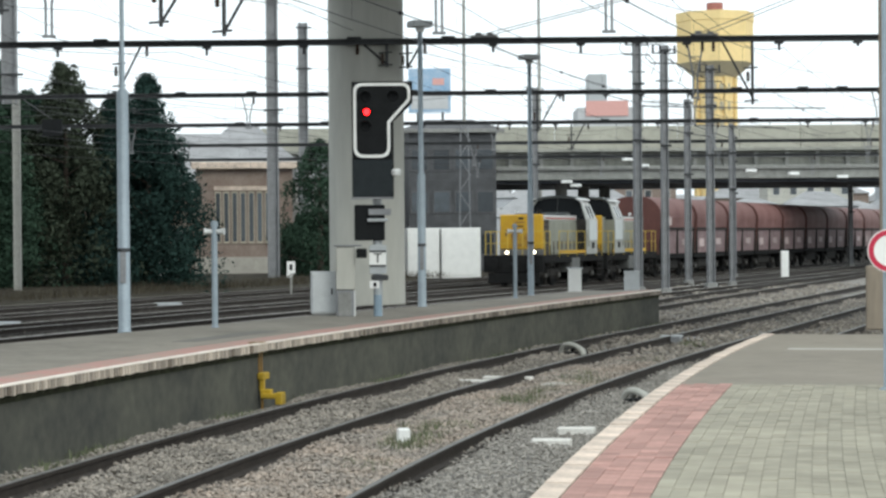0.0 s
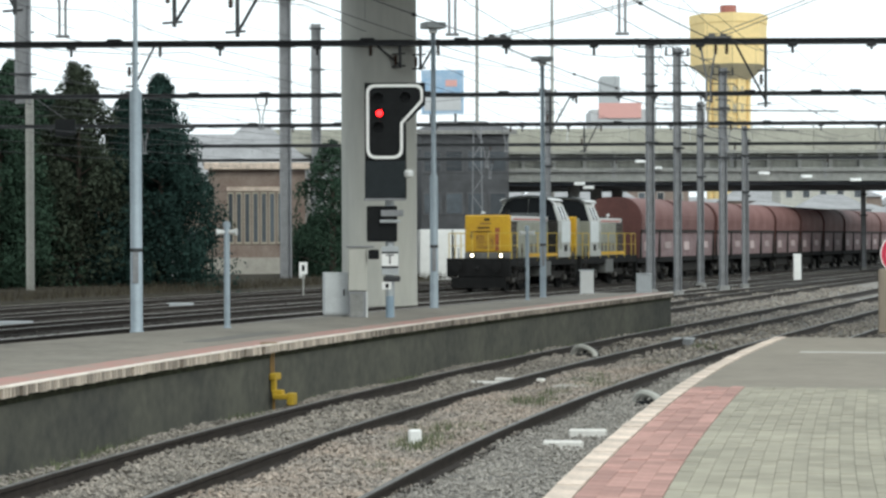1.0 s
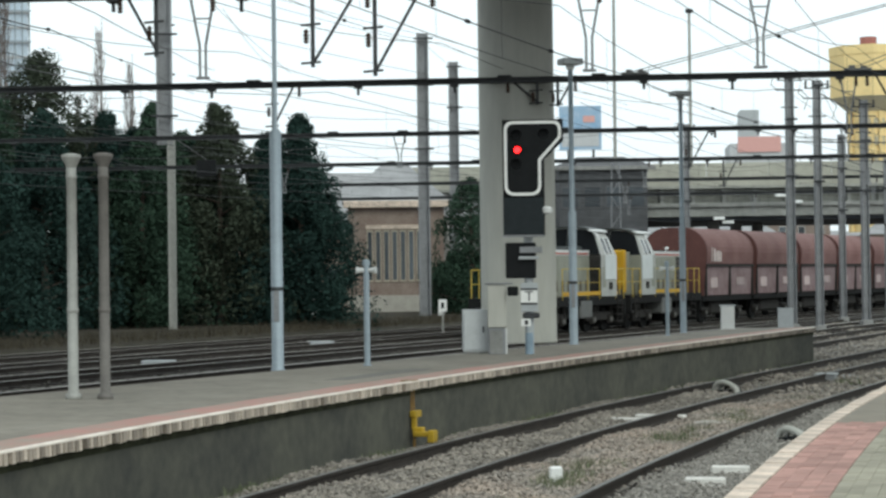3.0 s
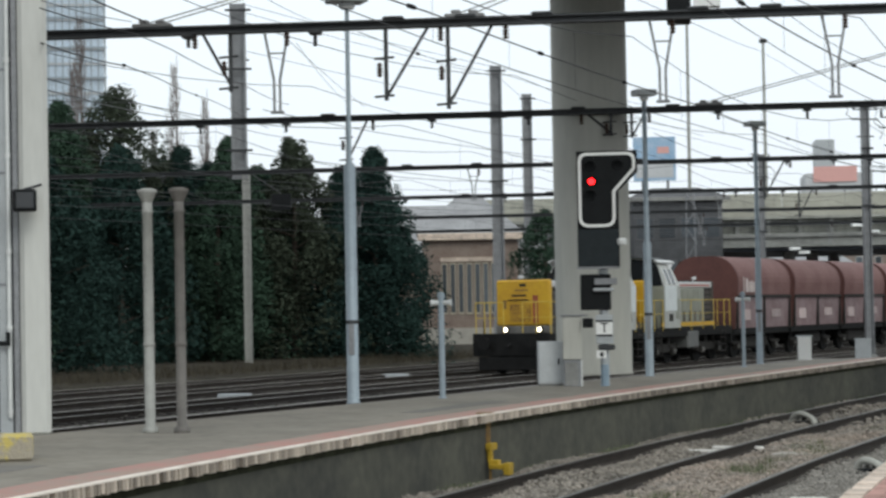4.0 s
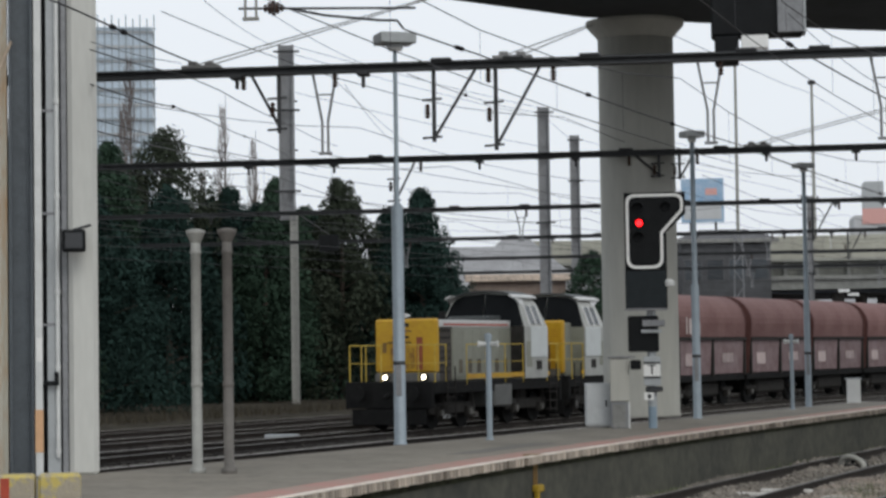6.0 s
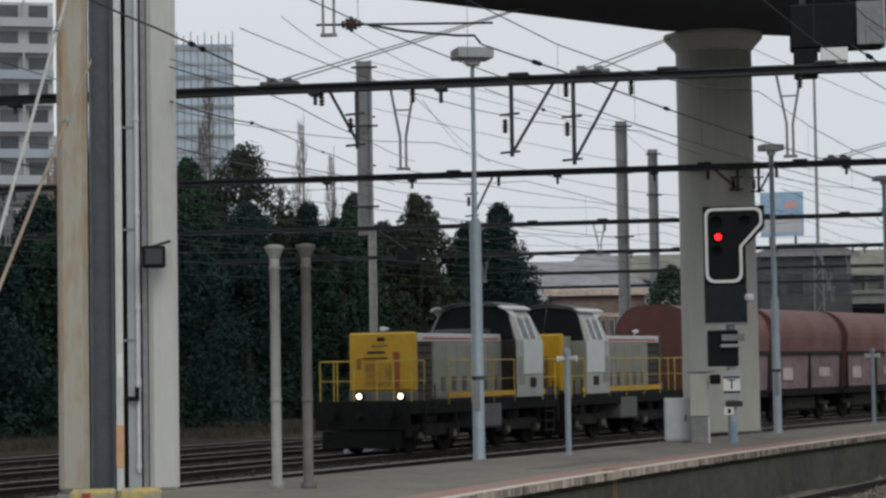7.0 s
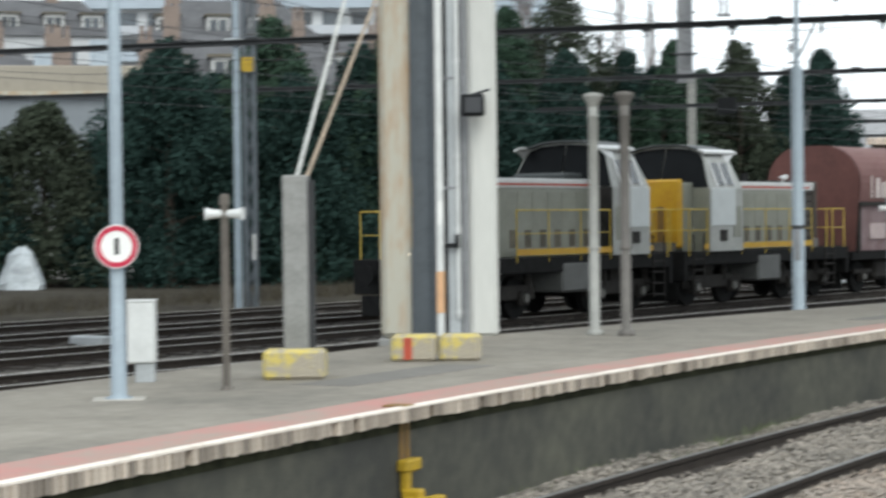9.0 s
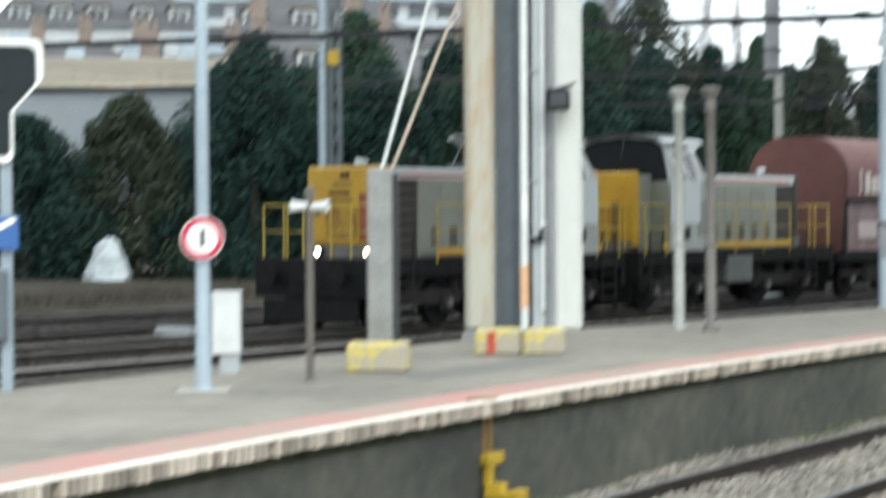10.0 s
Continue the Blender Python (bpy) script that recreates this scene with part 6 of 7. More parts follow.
TREES = (
    # x, y, height, half width, tint, shape
    (-42.5, 68.0, 4.9, 2.6, 0, 2.6), (-39.2, 64.5, 4.6, 2.4, 1, 2.6), (-36.5, 60.5, 5.6, 2.4, 0, 2.6), (-34.0, 63.0, 6.4, 2.3, 1, 2.4), (-32.2, 66.5, 7.6, 2.4, 0, 2.2),
    (-30.2, 64.5, 8.4, 2.6, 0, 2.0), (-28.2, 68.5, 9.4, 2.8, 2, 1.9), (-26.6, 66.5, 7.2, 2.4, 0, 2.4), (-25.8, 71.0, 8.6, 2.4, 0, 2.0), (-24.4, 71.5, 10.0, 2.6, 2, 1.7),
    (-22.4, 75.5, 8.2, 2.4, 0, 2.2), (-28.0, 82.0, 10.8, 3.0, 0, 1.9), (-25.4, 88.0, 11.6, 2.6, 2, 1.6), (-23.8, 91.5, 12.4, 3.5, 1, 2.6), (-20.2, 94.0, 9.1, 2.6, 0, 2.4), (-18.4, 95.5, 9.0, 2.4, 2, 2.6), (-22.3, 93.5, 9.3, 2.4, 0, 2.6), (-26.5, 95.0, 10.2, 2.8, 0, 2.0),
    (-21.2, 92.5, 9.8, 2.5, 0, 1.9), (-19.2, 93.0, 10.2, 2.3, 2, 1.6), (-16.4, 93.6, 10.3, 2.4, 1, 1.8), (-17.9, 95.5, 8.6, 2.6, 0, 2.2), (-14.6, 95.5, 8.9, 2.4, 0, 1.8),
    (-12.9, 94.2, 9.6, 2.6, 0, 1.6), (-13.1, 95.4, 7.8, 1.9, 0, 3.0), (-30.5, 74.0, 9.8, 2.8, 0, 2.0), (-22.4, 86.5, 9.4, 2.5, 0, 1.9), (-19.2, 90.5, 8.8, 2.1, 2, 2.0), (-22.6, 97.0, 8.6, 2.8, 0, 2.4), (-33.5, 76.0, 8.0, 3.0, 0, 2.2),
)
for i, (x, y, h, w, tint, pw) in enumerate(TREES):
    conifer(x, y, h, w * 1.18, (M_leaf, M_leafbrown, M_leafgreen)[tint], ("dense dark green cypress behind the tracks", "brownish green cypress with a narrow top", "dark green conifer with a ragged crown")[tint], 100 + i, 24000, 0.1, pw)
for i, (x, y, h, w) in enumerate(((-6.5, 114.0, 7.6, 2.4), (-5.0, 116.0, 6.4, 2.3), (-7.6, 118.0, 3.6, 1.8))):
    conifer(x, y, h, w, M_leafgreen, "round green bush beside the brick building", 300 + i, 12000, 0.1, 3.0)


def bare_tree(x, y, h, seed):
    r = random.Random(seed)
    e = tagged(empty("bare_poplar", pose(x, y, -0.2)), "tall leafless poplar with upright twigs", "tree", "bare poplars")
    b = bmesh.new()
    tube(b, (0, 0, 0), (0.2, 0, h), 0.16, 0.015, 6)
    part("trunk", b, M_twig, e)
    t = bmesh.new()
    for i in range(520):
        z = h * r.uniform(0.2, 0.95)
        a = r.uniform(0, 6.283)
        l = h * r.uniform(0.05, 0.16) * (1.15 - z / h)
        o = r.uniform(0.0, 0.075) * h * (1.05 - z / h)
        p = (o * math.cos(a), o * math.sin(a), z)
        q = (p[0] + 0.25 * l * math.cos(a), p[1] + 0.25 * l * math.sin(a), z + l)
        tube(t, p, q, 0.022, 0.009, 3, False)
    tagged(part("twig_crown", t, M_twig, e), kind="stuff")
    return e


for x, y, h, s in ((-32.5, 140, 19.8, 1), (-30.9, 142, 17.6, 2), (-34.2, 141, 15.5, 5), (-41, 135, 21.5, 3), (-38.4, 138, 23, 4), (-40, 142, 20, 6)):
    bare_tree(x, y, h, s)

# earth bank with dead grass in front of the trees
bank = bmesh.new()
rows = []
for x, y, nx, ny in line_of(train_x, 0, 20, 150, 2.0):
    rows.append([bank.verts.new((x + nx * o, y + ny * o, z + 0.1 * noise.noise((x * 0.5 + o, y * 0.5, 3)))) for o, z in ((-10.4, -0.25), (-12.5, 0.02), (-15, 0.2), (-30, 0.25), (-30, -0.4))])
for p, q in zip(rows[:-1], rows[1:]):
    for i in range(4):
        bank.faces.new((p[i], p[i + 1], q[i + 1], q[i]))
tagged(part("earth_bank", bank, M_earth, smooth=True), "low bank of brown earth and dead grass", "bank", kind="structure")


def bank_spots(r, n):
    u = r.uniform(24, 118, n)
    o = -r.uniform(10.6, 15, n)
    xs = np.interp(u, S_YS, S_XS)
    return np.stack([xs + o * 0.95, u - o * 0.3, np.full(n, 0.08)], 1)


tufts("dead_grass", 14000, bank_spots, 0.35, M_deadgrass, "brown dead grass on the bank", 12)


heap = lathe(bmesh.new(), [(0.62, 0), (0.55, 0.5), (0.4, 1.0), (0.26, 1.45), (0.04, 1.62)], 11)
hr = random.Random(31)
for v in heap.verts:
    v.co += Vector((hr.uniform(-0.09, 0.09), hr.uniform(-0.09, 0.09), hr.uniform(-0.05, 0.08) if v.co.z > 0.1 else 0))
bmesh.ops.recalc_face_normals(heap, faces=heap.faces)
sheet = tagged(part("plastic_sheet", heap, M_sheet), "white plastic sheet draped over a heap under the trees", "tarpaulin")
sheet.matrix_basis = pose(-33.0, 59.6, -0.1) @ Matrix.Diagonal((1.5, 1.0, 1.0, 1))

# ---- buildings and distance ----
def building(name, x, y, w, d, h, rz, wall, label, rows_=0, cols=0, win=(0.9, 1.3), roof=None, rise=0.0, flat_roof=None, band=None, z=-0.25):
    """A plain house with its windows on the side that faces the yard (local -y)."""
    e = tagged(empty(name, pose(x, y, z, 0, 0, rz)), label, "building")
    wl_ = part("wall", box(bmesh.new(), -w / 2, w / 2, -d / 2, d / 2, 0, h), wall, e)
    if roof:
        b = bmesh.new()
        o = 0.35
        vs = [b.verts.new(v) for v in ((-w / 2 - o, -d / 2 - o, h), (w / 2 + o, -d / 2 - o, h), (w / 2 + o, d / 2 + o, h), (-w / 2 - o, d / 2 + o, h), (-w / 2 + d * 0.25, 0, h + rise), (w / 2 - d * 0.25, 0, h + rise))]
        for f in ((3, 2, 1, 0), (0, 1, 5, 4), (1, 2, 5), (2, 3, 4, 5), (3, 0, 4)):
            b.faces.new([vs[i] for i in f])
        part("roof", b, roof, e)
    if flat_roof:
        part("parapet", box(bmesh.new(), -w / 2 - 0.15, w / 2 + 0.15, -d / 2 - 0.15, d / 2 + 0.15, h + 0.001, h + 0.5), flat_roof, e)
    for i in range(rows_):
        zz = h * (i + 0.3) / rows_
        hh = min(win[1], h / rows_ * 0.65)
        for j in range(cols):
            xx = -w / 2 + w * (j + 0.5) / cols
            ww = min(win[0], w / cols * 0.8)
            f = bmesh.new()
            box(f, xx - ww / 2 - 0.06, xx + ww / 2 + 0.06, -d / 2 - 0.05, -d / 2 - 0.002, zz - 0.06, zz + hh + 0.06)
            fr = part("window", f, M_frame, e)
            part("pane", box(bmesh.new(), xx - ww / 2, xx + ww / 2, -d / 2 - 0.056, -d / 2 - 0.051, zz, zz + hh), M_windark2, fr)
        if band:
            part("balcony", box(bmesh.new(), -w / 2, w / 2, -d / 2 - 0.9, -d / 2 - 0.06, zz - 0.45, zz - 0.1), band, e, "pale balcony slab")
    return e


# brick building behind the tracks
bb = building("brick_building", -11.9, 128.5, 5.6, 8.0, 6.9, 6, M_brick, "old brick railway building with a pale cornice and a grey roof", 0, 0, roof=M_slate, rise=2.3)
part("cornice", box(bmesh.new(), -3.05, 3.05, -4.4, -4.0, 6.5, 6.9, 0.03), M_coping, bb, "pale cornice")
for j in range(7):
    f = part("window", box(bmesh.new(), -1.7 + 0.48 * j, -1.36 + 0.48 * j, -4.06, -4.0, 2.2, 5.2), M_palewood2, bb, "tall pale-framed window")
    part("pane", box(bmesh.new(), -1.65 + 0.48 * j, -1.41 + 0.48 * j, -4.07, -4.061, 2.3, 5.1), M_windark2, f)
part("lintel", box(bmesh.new(), -1.75, 1.7, -4.12, -4.0, 5.25, 5.5), M_coping, bb, "pale stone lintel")
part("pilaster", box(bmesh.new(), -2.8, -2.2, -4.1, -4.0, 0, 6.0), M_brick2, bb)
part("plinth", box(bmesh.new(), -2.85, 2.85, -4.15, -4.0, 0, 1.4), M_coping2, bb, "pale stained plinth")
bx = building("signal_house", -7.6, 131.0, 3.6, 6.0, 6.0, 6, M_concrete_dk, "narrow grey house behind the mast", 3, 2, win=(0.9, 1.0), roof=M_slate, rise=1.6)
building("long_shed", -15.5, 150.0, 22, 14, 5.6, 4, M_brick2, "long low shed with a grey slate roof", 1, 9, roof=M_slate, rise=4.2)
building("warehouse", -4.0, 175.0, 14, 18, 7.3, 4, M_darkwall, "dark blue-grey warehouse beside the road bridge", flat_roof=M_concrete_dk)

ob_ = building("office_block", 0.45, 134.5, 5.4, 5.0, 9.1, 4, M_office, "grey-brown block with a dark roof before the road bridge", roof=M_slatedark, rise=0.7)
for k in range(3):
    for j in range(4):
        wf = part("window", box(bmesh.new(), -2.6 + 1.35 * j, -1.45 + 1.35 * j, -2.54, -2.501, 1.3 + 2.6 * k, 2.7 + 2.6 * k), M_slatedark, ob_)
        part("pane", box(bmesh.new(), -2.5 + 1.35 * j, -1.55 + 1.35 * j, -2.56, -2.541, 1.4 + 2.6 * k, 2.6 + 2.6 * k), M_windark2, wf)
part("cornice", box(bmesh.new(), -3.2, 3.2, -2.9, -2.55, 8.85, 9.09, 0.02), M_concrete_dk, ob_, "weathered cornice")

# white containers
for x, w, lab in ((-1.15, 1.75, "white steel equipment container beside the tracks"), (0.9, 2.15, "pale blue-white steel container beside the tracks")):
    c = tagged(empty("container", pose(x, 118.5, -0.2, 0, 0, 4)), lab, "container", "white containers")
    part("body", box(bmesh.new(), -w / 2, w / 2, -1.2, 1.2, 0.15, 2.9, 0.03), M_white, c)
    part("door_leaf", box(bmesh.new(), -w / 2 + 0.12, w / 2 - 0.12, -1.225, -1.2, 0.3, 2.7, 0.01), M_white, c)
    part("skid", box(bmesh.new(), -w / 2, w / 2, -1.1, 1.1, 0, 0.149), M_darksteel, c)

# road bridge across the yard
br_ = tagged(empty("road_bridge", pose(27.2, 146.5, 0, 0, 0, 1)), "long concrete road bridge with stained parapets across the yard", "bridge")
# near-black colour paints the shadow line below the girder
part("soffit", box(bmesh.new(), -40, 60, -6.3, 13.0, 5.62, 5.84), M_darkwall, br_, "underside with its shade put into the dark colour")
part("girder", box(bmesh.new(), -40, 60, -6.7, 13.4, 5.841, 6.73, 0.03), M_bridge, br_, "stained edge girder")
# set back a little; most of its shading is in the colour
part("recess", box(bmesh.new(), -40, 60, -6.3, 13.2, 6.731, 7.65), M_bridge4, br_, "olive-grey side wall with recess shade in its colour")
part("cornice", box(bmesh.new(), -40, 60, -6.85, 13.5, 7.651, 7.83, 0.02), M_bridge2, br_)
for i in range(25):
    part("parapet_wall", box(bmesh.new(), -40 + 4 * i, -36.03 + 4 * i, -6.8, -6.6, 7.831, 9.3, 0.02), M_bridge3, br_, "beige parapet panel")
part("back_parapet", box(bmesh.new(), -40, 60, 13.2, 13.4, 7.831, 9.3), M_bridge3, br_)
part("service_pipe", tube(bmesh.new(), (-40, -6.95, 7.3), (60, -6.95, 7.3), 0.09, seg=8), M_lamphead, br_, "grey service pipe")
part("cable_tray", box(bmesh.new(), -40, 60, -6.9, -6.701, 6.48, 6.6), M_concrete_dk, br_)
rl = bmesh.new()
tube(rl, (-40, -6.7, 9.65), (60, -6.7, 9.65), 0.035, seg=6)
for i in range(51):
    tube(rl, (-40 + 2 * i, -6.7, 9.3), (-40 + 2 * i, -6.7, 9.65), 0.025, seg=5)
part("handrail", rl, M_darksteel, br_, "dark steel handrail")
for i in range(50):
    part("girder_rib", box(bmesh.new(), -39 + 2 * i, -38.75 + 2 * i, -6.6, -6.301, 6.74, 7.64), M_bridge, br_)
for x in (-17.5, 18, 38):
    for k in (-1, 0, 1):
        part("support", tube(bmesh.new(), (x + 1.9 * k, 1.2 + 5 * k, -0.25), (x + 1.9 * k, 1.2 + 5 * k, 5.62), 0.4, seg=16), M_bridge, br_, "round concrete support")
# solid block whose dark colour paints the gloom of the underpass
part("abutment", box(bmesh.new(), -40, -24.5, -6.0, 12.8, -0.3, 5.619), M_darkwall, br_, "abutment with the underpass shade in its dark colour")
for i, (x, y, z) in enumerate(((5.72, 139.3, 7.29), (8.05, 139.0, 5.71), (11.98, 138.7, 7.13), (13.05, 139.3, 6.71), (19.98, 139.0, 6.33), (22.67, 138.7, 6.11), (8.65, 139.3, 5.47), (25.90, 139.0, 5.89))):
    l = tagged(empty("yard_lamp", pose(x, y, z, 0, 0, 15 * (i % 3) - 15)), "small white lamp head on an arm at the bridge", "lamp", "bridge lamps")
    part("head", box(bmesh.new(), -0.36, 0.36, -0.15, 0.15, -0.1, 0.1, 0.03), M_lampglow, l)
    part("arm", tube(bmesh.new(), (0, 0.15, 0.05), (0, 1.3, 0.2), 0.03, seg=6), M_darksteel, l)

# lattice tower beside the underpass
lt_ = tagged(empty("lattice_tower", pose(1.3, 125, -0.2)), "thin steel lattice mast with a tall pole beside the underpass", "mast")
b = bmesh.new()
for sx in (-0.35, 0.35):
    for sy in (-0.35, 0.35):
        tube(b, (sx, sy, 0), (sx * 0.6, sy * 0.6, 9), 0.04, seg=5)
for i in range(9):
    for sy in (-0.35, 0.35):
        s = 1 if i % 2 else -1
        tube(b, (-0.33 * s, sy, i), (0.33 * s, sy, i + 1), 0.025, seg=4)
part("lattice", b, M_greysteel, lt_)
part("pole", tube(bmesh.new(), (0, 0, 8.9), (0.05, 0, 24), 0.1, 0.07, 8), M_galv2, lt_, "thin grey pole")
tp = tagged(empty("tall_pole", pose(7.5, 165, -0.2)), "tall thin grey pole with a small cap", "pole")
part("pole", tube(bmesh.new(), (0, 0, 0), (0, 0, 22.3), 0.16, 0.1, 8), M_galv2, tp)
part("cap", lathe(bmesh.new(), [(0.15, 22.3), (0.3, 22.35), (0.3, 22.6), (0.1, 22.65)], 10), M_darksteel, tp)

# water tower
wt = tagged(empty("water_tower", pose(53.1, 416.7, -0.3)), "tall yellow water tower with a stepped tank on a ribbed shaft", "water tower")
part("shaft", lathe(bmesh.new(), [(4.0, 0), (4.0, 33.0)], 8), M_towery, wt)
part("cone", lathe(bmesh.new(), [(4.2, 33.0), (7.35, 35.7)], 8), M_towergrey, wt)
part("tank", lathe(bmesh.new(), [(7.4, 35.7), (7.45, 43.6), (7.6, 43.7), (7.6, 45.4)], 8), M_towery, wt)
part("lantern", lathe(bmesh.new(), [(1.6, 45.3), (1.6, 47.4)], 12), M_towerred, wt, "red-brown lantern on top")
for i in range(8):
    a = 2 * math.pi * (i + 0.5) / 8
    part("rib", tube(bmesh.new(), (4.0 * math.cos(a), 4.0 * math.sin(a), 0), (4.0 * math.cos(a), 4.0 * math.sin(a), 33.0), 0.4, seg=6), M_towery, wt)
for i in range(4):
    for zz in (23, 26.5, 30):
        a = -math.pi / 2 + (i - 1.5) * 0.35
        part("window", box(bmesh.new(), 4.02 * math.cos(a) - 0.4, 4.02 * math.cos(a) + 0.4, 4.02 * math.sin(a) - 0.2, 4.02 * math.sin(a) + 0.2, zz, zz + 1.6), M_towergrey, wt)

# billboard and far blocks of the town
bl = tagged(empty("billboard", pose(-1.4, 260, -0.3)), "large blue and white billboard on a roof", "billboard")
part("board", box(bmesh.new(), -2.6, 2.5, -0.2, 0.2, 17.6, 22.9), M_billblue, bl)
part("panel", box(bmesh.new(), -2.3, 2.2, -0.25, -0.21, 18.0, 19.6), M_faded2, bl, "pale lower panel")
part("mark", box(bmesh.new(), 0.3, 1.7, -0.25, -0.21, 20.9, 21.7), M_signred2, bl, "red shape")
for s in (-1.5, 1.5):
    part("leg", box(bmesh.new(), s - 0.15, s + 0.15, -0.1, 0.1, 0, 17.6), M_darksteel, bl)
fb = building("shop_hall", 31, 402, 12, 16, 26, 0, M_faded2, "distant pale hall with a red sign band", 0, 0)
part("sign_band", box(bmesh.new(), -4.6, 3.2, -8.3, -8.0, 24.4, 27.2), M_signred2, fb, "plain red sign band")
part("roof_box", box(bmesh.new(), -3.8, -0.4, -4, 4, 27.3, 32.4), M_lamphead, fb, "grey box on the roof")
rnd = random.Random(21)
far_specs = []
for i in range(34):
    x = -30 + i * 5.6 + rnd.uniform(-2, 2)
    far_specs.append((x, 300 + rnd.uniform(0, 90), rnd.uniform(7, 14), rnd.uniform(6.5, 10.5)))
for i in range(13):
    far_specs.append((4 + i * 6.2 + rnd.uniform(-1, 1), 236 + rnd.uniform(0, 16), rnd.uniform(5.5, 8.5), rnd.uniform(4.4, 5.6)))
for x, y, w, h in far_specs:
    building("town_house", x, y, w, 10, h, rnd.uniform(-6, 6), rnd.choice((M_faded2, M_faded2, M_balcony, M_concrete, M_brick2)), rnd.choice(("distant pale rendered town house", "distant brick town house with a slate roof")), max(2, int(h / 3.2)), max(2, int(w / 2.4)), roof=M_slate, rise=rnd.uniform(1.2, 2.4))
gt = tagged(empty("glass_tower", pose(-81, 289, -0.3, 0, 0, 14)), "pale blue glass office tower behind steel grid work", "tower")
part("core", box(bmesh.new(), -4.0, 4.0, -5.7, 5.7, 0, 47.5), M_glassblue, gt)
for i in range(24):
    part("floor_band", box(bmesh.new(), -4.15, 4.15, -5.9, 5.9, 0.6 + 2.0 * i, 0.95 + 2.0 * i), M_faded2, gt, "pale floor band")
for i in range(10):
    part("mullion", box(bmesh.new(), -4.3 + 0.95 * i - 0.08, -4.3 + 0.95 * i + 0.08, -6.15, -5.9, 0, 48.6 + 0.5 * (i % 2)), M_galv, gt)
for i in range(12):
    part("grid_rail", box(bmesh.new(), -4.5, 4.5, -6.3, -6.16, 2 + 4.1 * i, 2.16 + 4.1 * i), M_galv, gt)


def apartment(x, y, w, h, rz, storeys, label):
    e = tagged(empty("apartment_block", pose(x, y, -0.3, 0, 0, rz)), label, "building", "apartment blocks")
    part("wall", box(bmesh.new(), -w / 2, w / 2, -6, 6, 0, h), M_faded2, e)
    st_ = h / storeys
    n = int(w / 3.4)
    for i in range(storeys):
        z = st_ * i
        part("balcony", box(bmesh.new(), -w / 2, w / 2, -7.2, -6.0, z + 0.05, z + 1.1), rnd.choice((M_balcony, M_balcony2)), e, "pale balcony front")
        for j in range(n):
            xx = -w / 2 + (j + 0.5) * w / n
            part("window", box(bmesh.new(), xx - 1.1, xx + 1.1, -6.06, -6.0, z + 1.0, z + st_ - 0.35), M_windark2, e)
        if i % 2 == 0:
            for j in range(0, n, 3):
                xx = -w / 2 + j * w / n
                part("screen", box(bmesh.new(), xx - 0.12, xx + 0.12, -7.2, -6.0, z + 1.1, z + st_ + 0.05), M_lamphead, e)
    return e


apartment(-103, 238, 34, 46, 22, 15, "large pale apartment block with rows of balconies")
apartment(-101, 275, 30, 34, 14, 11, "pale apartment block with rows of balconies")
for x, y, w, h, rz, wallm in ((-66, 118, 12, 9.5, 30, M_greywall), (-56, 112, 9, 8.5, 26, M_darkwall), (-47, 108, 10, 9.5, 24, M_concrete_dk), (-76, 128, 14, 11, 32, M_greywall), (-42, 112, 9, 8, 20, M_concrete_dk), (-61, 140, 12, 15, 28, M_concrete_dk), (-52, 140, 11, 12, 24, M_concrete_dk), (-84, 150, 16, 17, 32, M_faded2)):
    hs = building("town_house", x, y, w, 9, h, rz, wallm, "house with a dark slate roof, dormers and chimneys behind the trees", max(2, int(h / 3.0)), max(2, int(w / 2.2)), roof=M_slatedark, rise=3.2)
    for k in range(max(2, int(w / 3.2))):
        dx = -w / 2 + 1.9 + k * 3.1 + rnd.uniform(-0.3, 0.3)
        dm = part("dormer", box(bmesh.new(), dx - 0.75, dx + 0.75, -3.7, -1.2, h + 0.3, h + 1.75), M_frame, hs, "white framed dormer")
        part("pane", box(bmesh.new(), dx - 0.58, dx - 0.05, -3.74, -3.701, h + 0.5, h + 1.5), M_windark2, dm)
        part("pane", box(bmesh.new(), dx + 0.05, dx + 0.58, -3.74, -3.701, h + 0.5, h + 1.5), M_windark2, dm)
        part("dormer_roof", box(bmesh.new(), dx - 0.95, dx + 0.95, -3.95, -1.1, h + 1.751, h + 1.9), M_slot, dm)
    for dx in (-w * 0.3, w * 0.22):
        ch = part("chimney", box(bmesh.new(), dx - 0.45, dx + 0.45, -0.4, 0.4, h + 1.6, h + 4.3 + rnd.uniform(0, 0.7)), M_brick2, hs, "brick chimney")
        for q in (-0.22, 0.22):
            part("chimney_pot", lathe(bmesh.new(), [(0.15, h + 4.3), (0.13, h + 5.4)], 8, (dx + q, 0, 0)), M_brick, ch)
gw = tagged(empty("garage_hall", pose(-45.5, 76.5, 0.1, 0, 0, 28)), "long grey hall with a beige roof edge behind the trees", "building")
part("wall", box(bmesh.new(), -14, 8.6, -4, 4, -0.3, 7.2), M_greywall, gw, "smooth grey wall")
part("roof_edge", box(bmesh.new(), -14.2, 8.8, -4.3, 4.2, 7.201, 8.3, 0.03), M_beige, gw, "beige roof edge")
part("gutter", box(bmesh.new(), -14.2, 8.8, -4.4, -4.301, 7.15, 7.3), M_rustconc, gw)
for i in range(9):
    part("vent", box(bmesh.new(), -12 + 2.2 * i, -11.3 + 2.2 * i, -2, -1.2, 8.301, 8.9 + 0.3 * (i % 3)), M_balcony2, gw, "small white roof vent")
building("white_shed", -38.0, 71.5, 7.0, 3.0, 2.4, 28, M_white, "low white shed seen between the tree trunks", 0, 0)

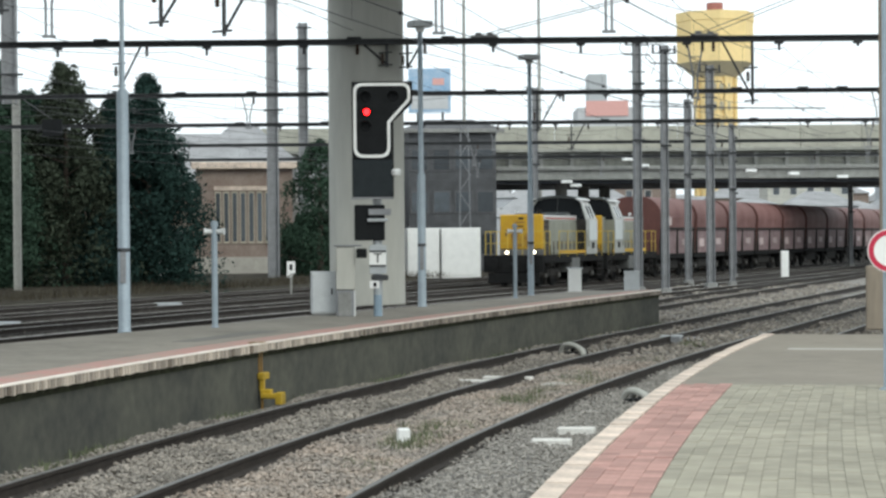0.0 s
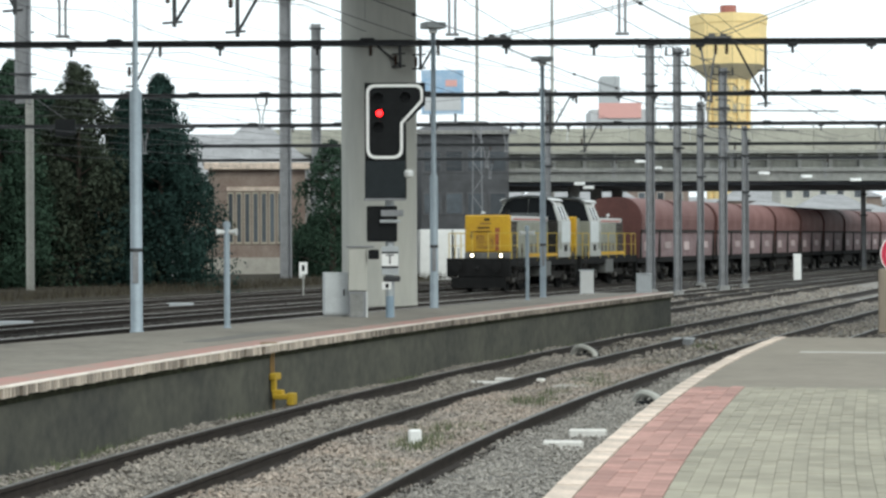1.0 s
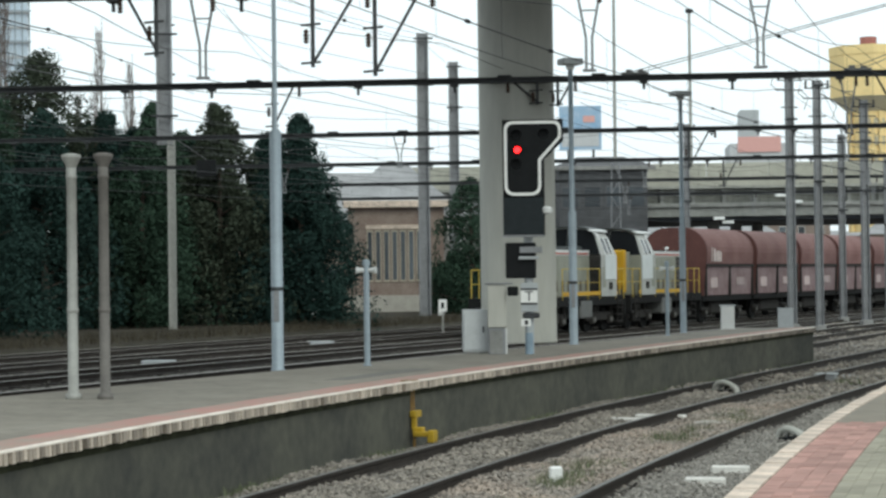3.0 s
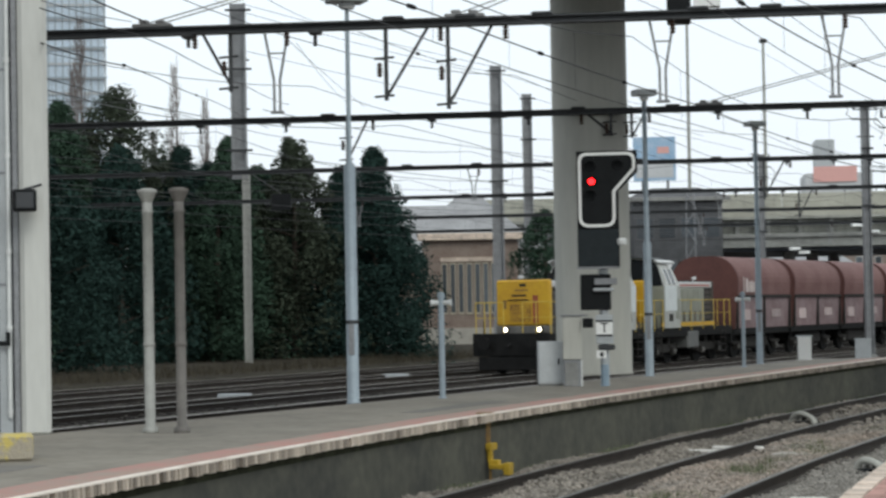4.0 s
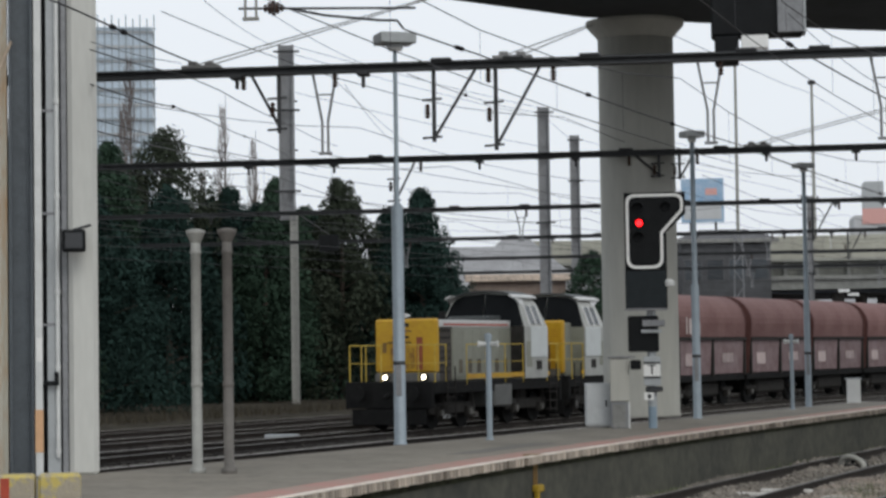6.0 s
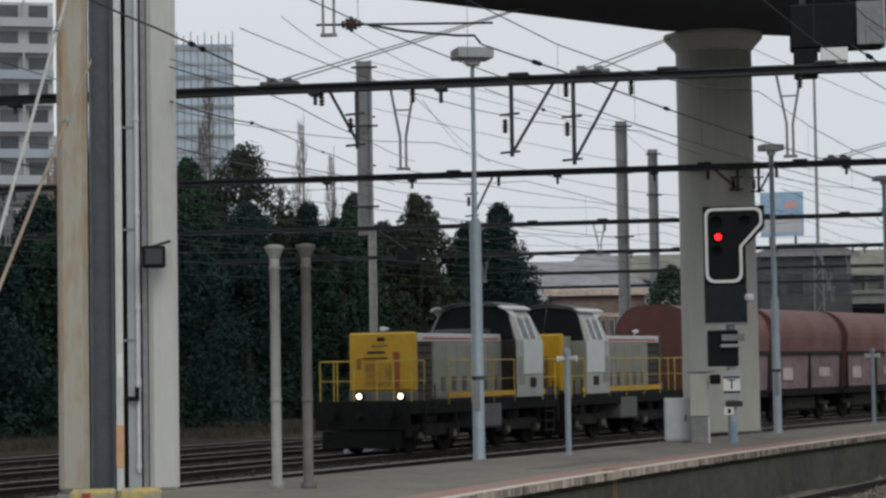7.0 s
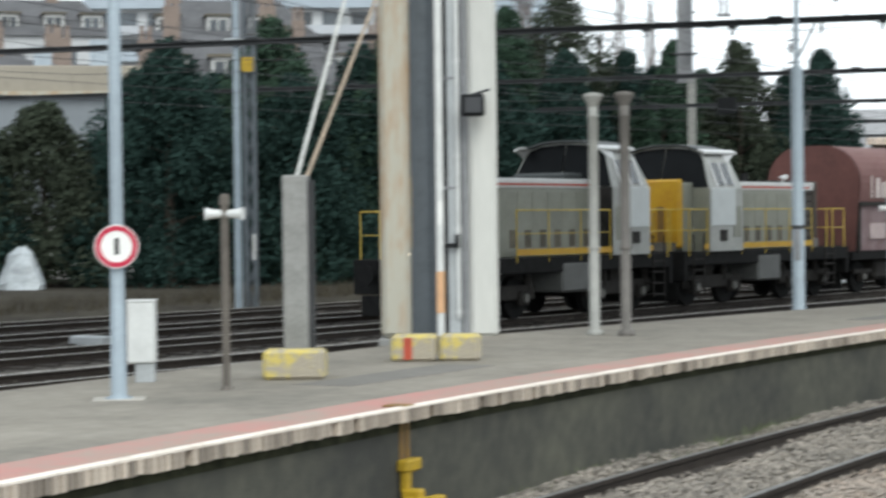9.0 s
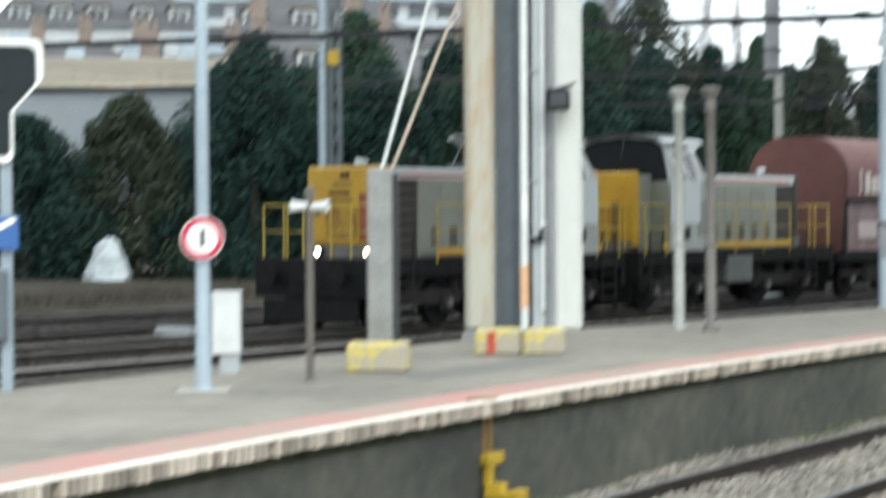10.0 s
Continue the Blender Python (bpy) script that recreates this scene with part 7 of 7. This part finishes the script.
# lamp pole and lattice mast by the trees
lp = tagged(empty("yard_lamp_post", pose(-22.3, 51.8, -0.2)), "slim pale lamp post beside the yard tracks", "lamp post")
part("pole", tube(bmesh.new(), (0, 0, 0), (0, 0, 12.5), 0.1, 0.07, 12), M_galv, lp)
part("lamp_head", box(bmesh.new(), -0.29, 0.29, -0.2, 0.2, 7.05, 7.22, 0.03), M_lamphead, lp)
lm = tagged(empty("lattice_mast", pose(-23.12, 54.6, -0.2, 0, 0, 10)), "dark steel lattice mast with a small yellow plate", "mast")
b = bmesh.new()
for sx in (-0.13, 0.13):
    for sy in (-0.13, 0.13):
        box(b, sx - 0.03, sx + 0.03, sy - 0.03, sy + 0.03, 0, 13)
for i in range(22):
    s = 1 if i % 2 else -1
    for sy in (-0.13, 0.13):
        tube(b, (-0.12 * s, sy, i * 0.6), (0.12 * s, sy, i * 0.6 + 0.6), 0.025, seg=4)
part("lattice", b, M_bluegrey, lm)
part("plate", box(bmesh.new(), -0.17, 0.15, -0.2, -0.175, 6.55, 6.95), M_yelpaint, lm, "small yellow plate")
part("number_strip", box(bmesh.new(), 0.1, 0.15, -0.2, -0.175, 1.4, 2.1), M_white, lm)
sm = tagged(empty("dark_screen", pose(-12.7, 70.0, 0)), "small dark board hung on a wire between the masts", "board")
part("board", box(bmesh.new(), -0.33, 0.33, -0.03, 0.03, 5.6, 6.15, 0.01), M_black, sm)
part("wire", tube(bmesh.new(), (0, -5, 6.5), (0, 0, 6.15), 0.02, seg=5), M_wire, sm)

# ---- bricks along the platform edge, paving blocks ----
def brick_mesh(w, d, h, material, bev=0.006):
    b = bmesh.new()
    box(b, -w / 2, w / 2, -d / 2, d / 2, -h, 0)
    me = bpy.data.meshes.new("brick")
    b.to_mesh(me)
    b.free()
    me.materials.append(material)
    return me


edge_bricks = brick_mesh(0.15, 0.06, 0.1, M_edgebrick)
rr_ = random.Random(77)
line = line_of(edge_x, -0.005, 9.5, 57.3, 0.083)
rest = bmesh.new()
for i, (x, y, nx, ny) in enumerate(line):
    if rr_.random() < 0.035:
        continue
    m = pose(x + rr_.uniform(-0.008, 0.004), y, PH - 0.004 + rr_.uniform(-0.004, 0.002), rr_.uniform(-1.5, 1.5), rr_.uniform(-1, 1), math.degrees(math.atan2(ny, nx)) + rr_.uniform(-2, 2)) @ Matrix.Diagonal((1, rr_.uniform(0.8, 1.12), rr_.uniform(0.92, 1.06), 1))
    if i < 300:
        o = new("brick", edge_bricks)
        o.parent = far_p
        o.matrix_basis = m
    else:
        box(rest, -0.075, 0.075, -0.031, 0.031, -0.1, 0, 0, m)
tagged(part("edge_bricks", rest, M_edgebrick, far_p, "grimy beige edge bricks"), kind="stuff")
slab("painted_lip", edge_x, -0.045, edge_x, 0.064, -12, 57.4, M_whitebrick, PH - 0.003, PH + 0.012, far_p, "worn white painted lip over the edge bricks")

cope = brick_mesh(0.16, 0.49, 0.09, M_coping)
for i, (x, y, nx, ny) in enumerate(line_of(near_x, 6.715, -10.0, 33.3, 0.5)):
    o = new("coping_stone", cope)
    o.parent = near_p
    o.matrix_basis = pose(x, y, PH + 0.004 + rr_.uniform(-0.004, 0.004), 0, 0, math.degrees(math.atan2(ny, nx)) + rr_.uniform(-0.5, 0.5))


def pavers(o0, o1, y0, y1, du, dv, material, first, name, label):
    """Clinker blocks in running bond; the first ones are pieces of their own."""
    me = brick_mesh(du - 0.003, dv - 0.003, 0.05, material)
    lst = bmesh.new()
    count = 0
    tab = line_of(near_x, 0, y0, y1, dv)
    n = int(round((o1 - o0) / du))
    vv, ff = [], []
    for i, (x, y, nx, ny) in enumerate(tab):
        a = math.degrees(math.atan2(ny, nx))
        for j in range(n):
            o = o0 + (j + 0.5) * du
            zz = PH + rr_.uniform(-0.002, 0.002)
            half = dv / 2 * (j % 2)
            m = pose(x + nx * o - ny * half, y + ny * o + nx * half, zz, rr_.uniform(-0.5, 0.5), rr_.uniform(-0.5, 0.5), a)
            if first and 9.6 < y + ny * o < 13.5 and count < first:
                k = new("paver", me)
                k.parent = near_p
                k.matrix_basis = m
                count += 1
            else:
                c = len(vv)
                hx, hy = du / 2 - 0.0015, dv / 2 - 0.0015
                for q in ((-hx, -hy, 0), (hx, -hy, 0), (hx, hy, 0), (-hx, hy, 0), (-hx, -hy, -0.05), (hx, -hy, -0.05), (hx, hy, -0.05), (-hx, hy, -0.05)):
                    vv.append(tuple(m @ Vector(q)))
                ff += [(c, c + 1, c + 2, c + 3), (c + 4, c + 5, c + 1, c), (c + 5, c + 6, c + 2, c + 1), (c + 6, c + 7, c + 3, c + 2), (c + 7, c + 4, c, c + 3)]
    lst.free()
    tagged(mesh_ob(name, vv, ff, material, near_p, label), kind="stuff")


pavers(6.805, 7.305, -6, 22.5, 0.125, 0.2, M_redpaver, 290, "red_pavers", "faded red clinker blocks")
pavers(7.31, 13.31, -6, 22.5, 0.1, 0.2, M_greypaver, 290, "grey_pavers", "grey-green clinker blocks")


def motions():
    half = [i * 0.5 for i in range(21)]
    tenth = [i * 0.1 for i in range(101)]
    for ob, s, length, turned, wheels in movers:
        rows = []
        for t in half:
            a = train_front(t) + s
            rows.append((t, vehicle_pose(a + length, a) if turned else vehicle_pose(a, a + length)))
        walk(ob, rows)
        for w, y, r in wheels:
            way = 1 if turned else -1
            walk(w, [(t, Matrix.Translation((0, y, r)) @ Matrix.Rotation(-way * (train_front(0) - train_front(t)) / r, 4, "X")) for t in tenth])


motions()
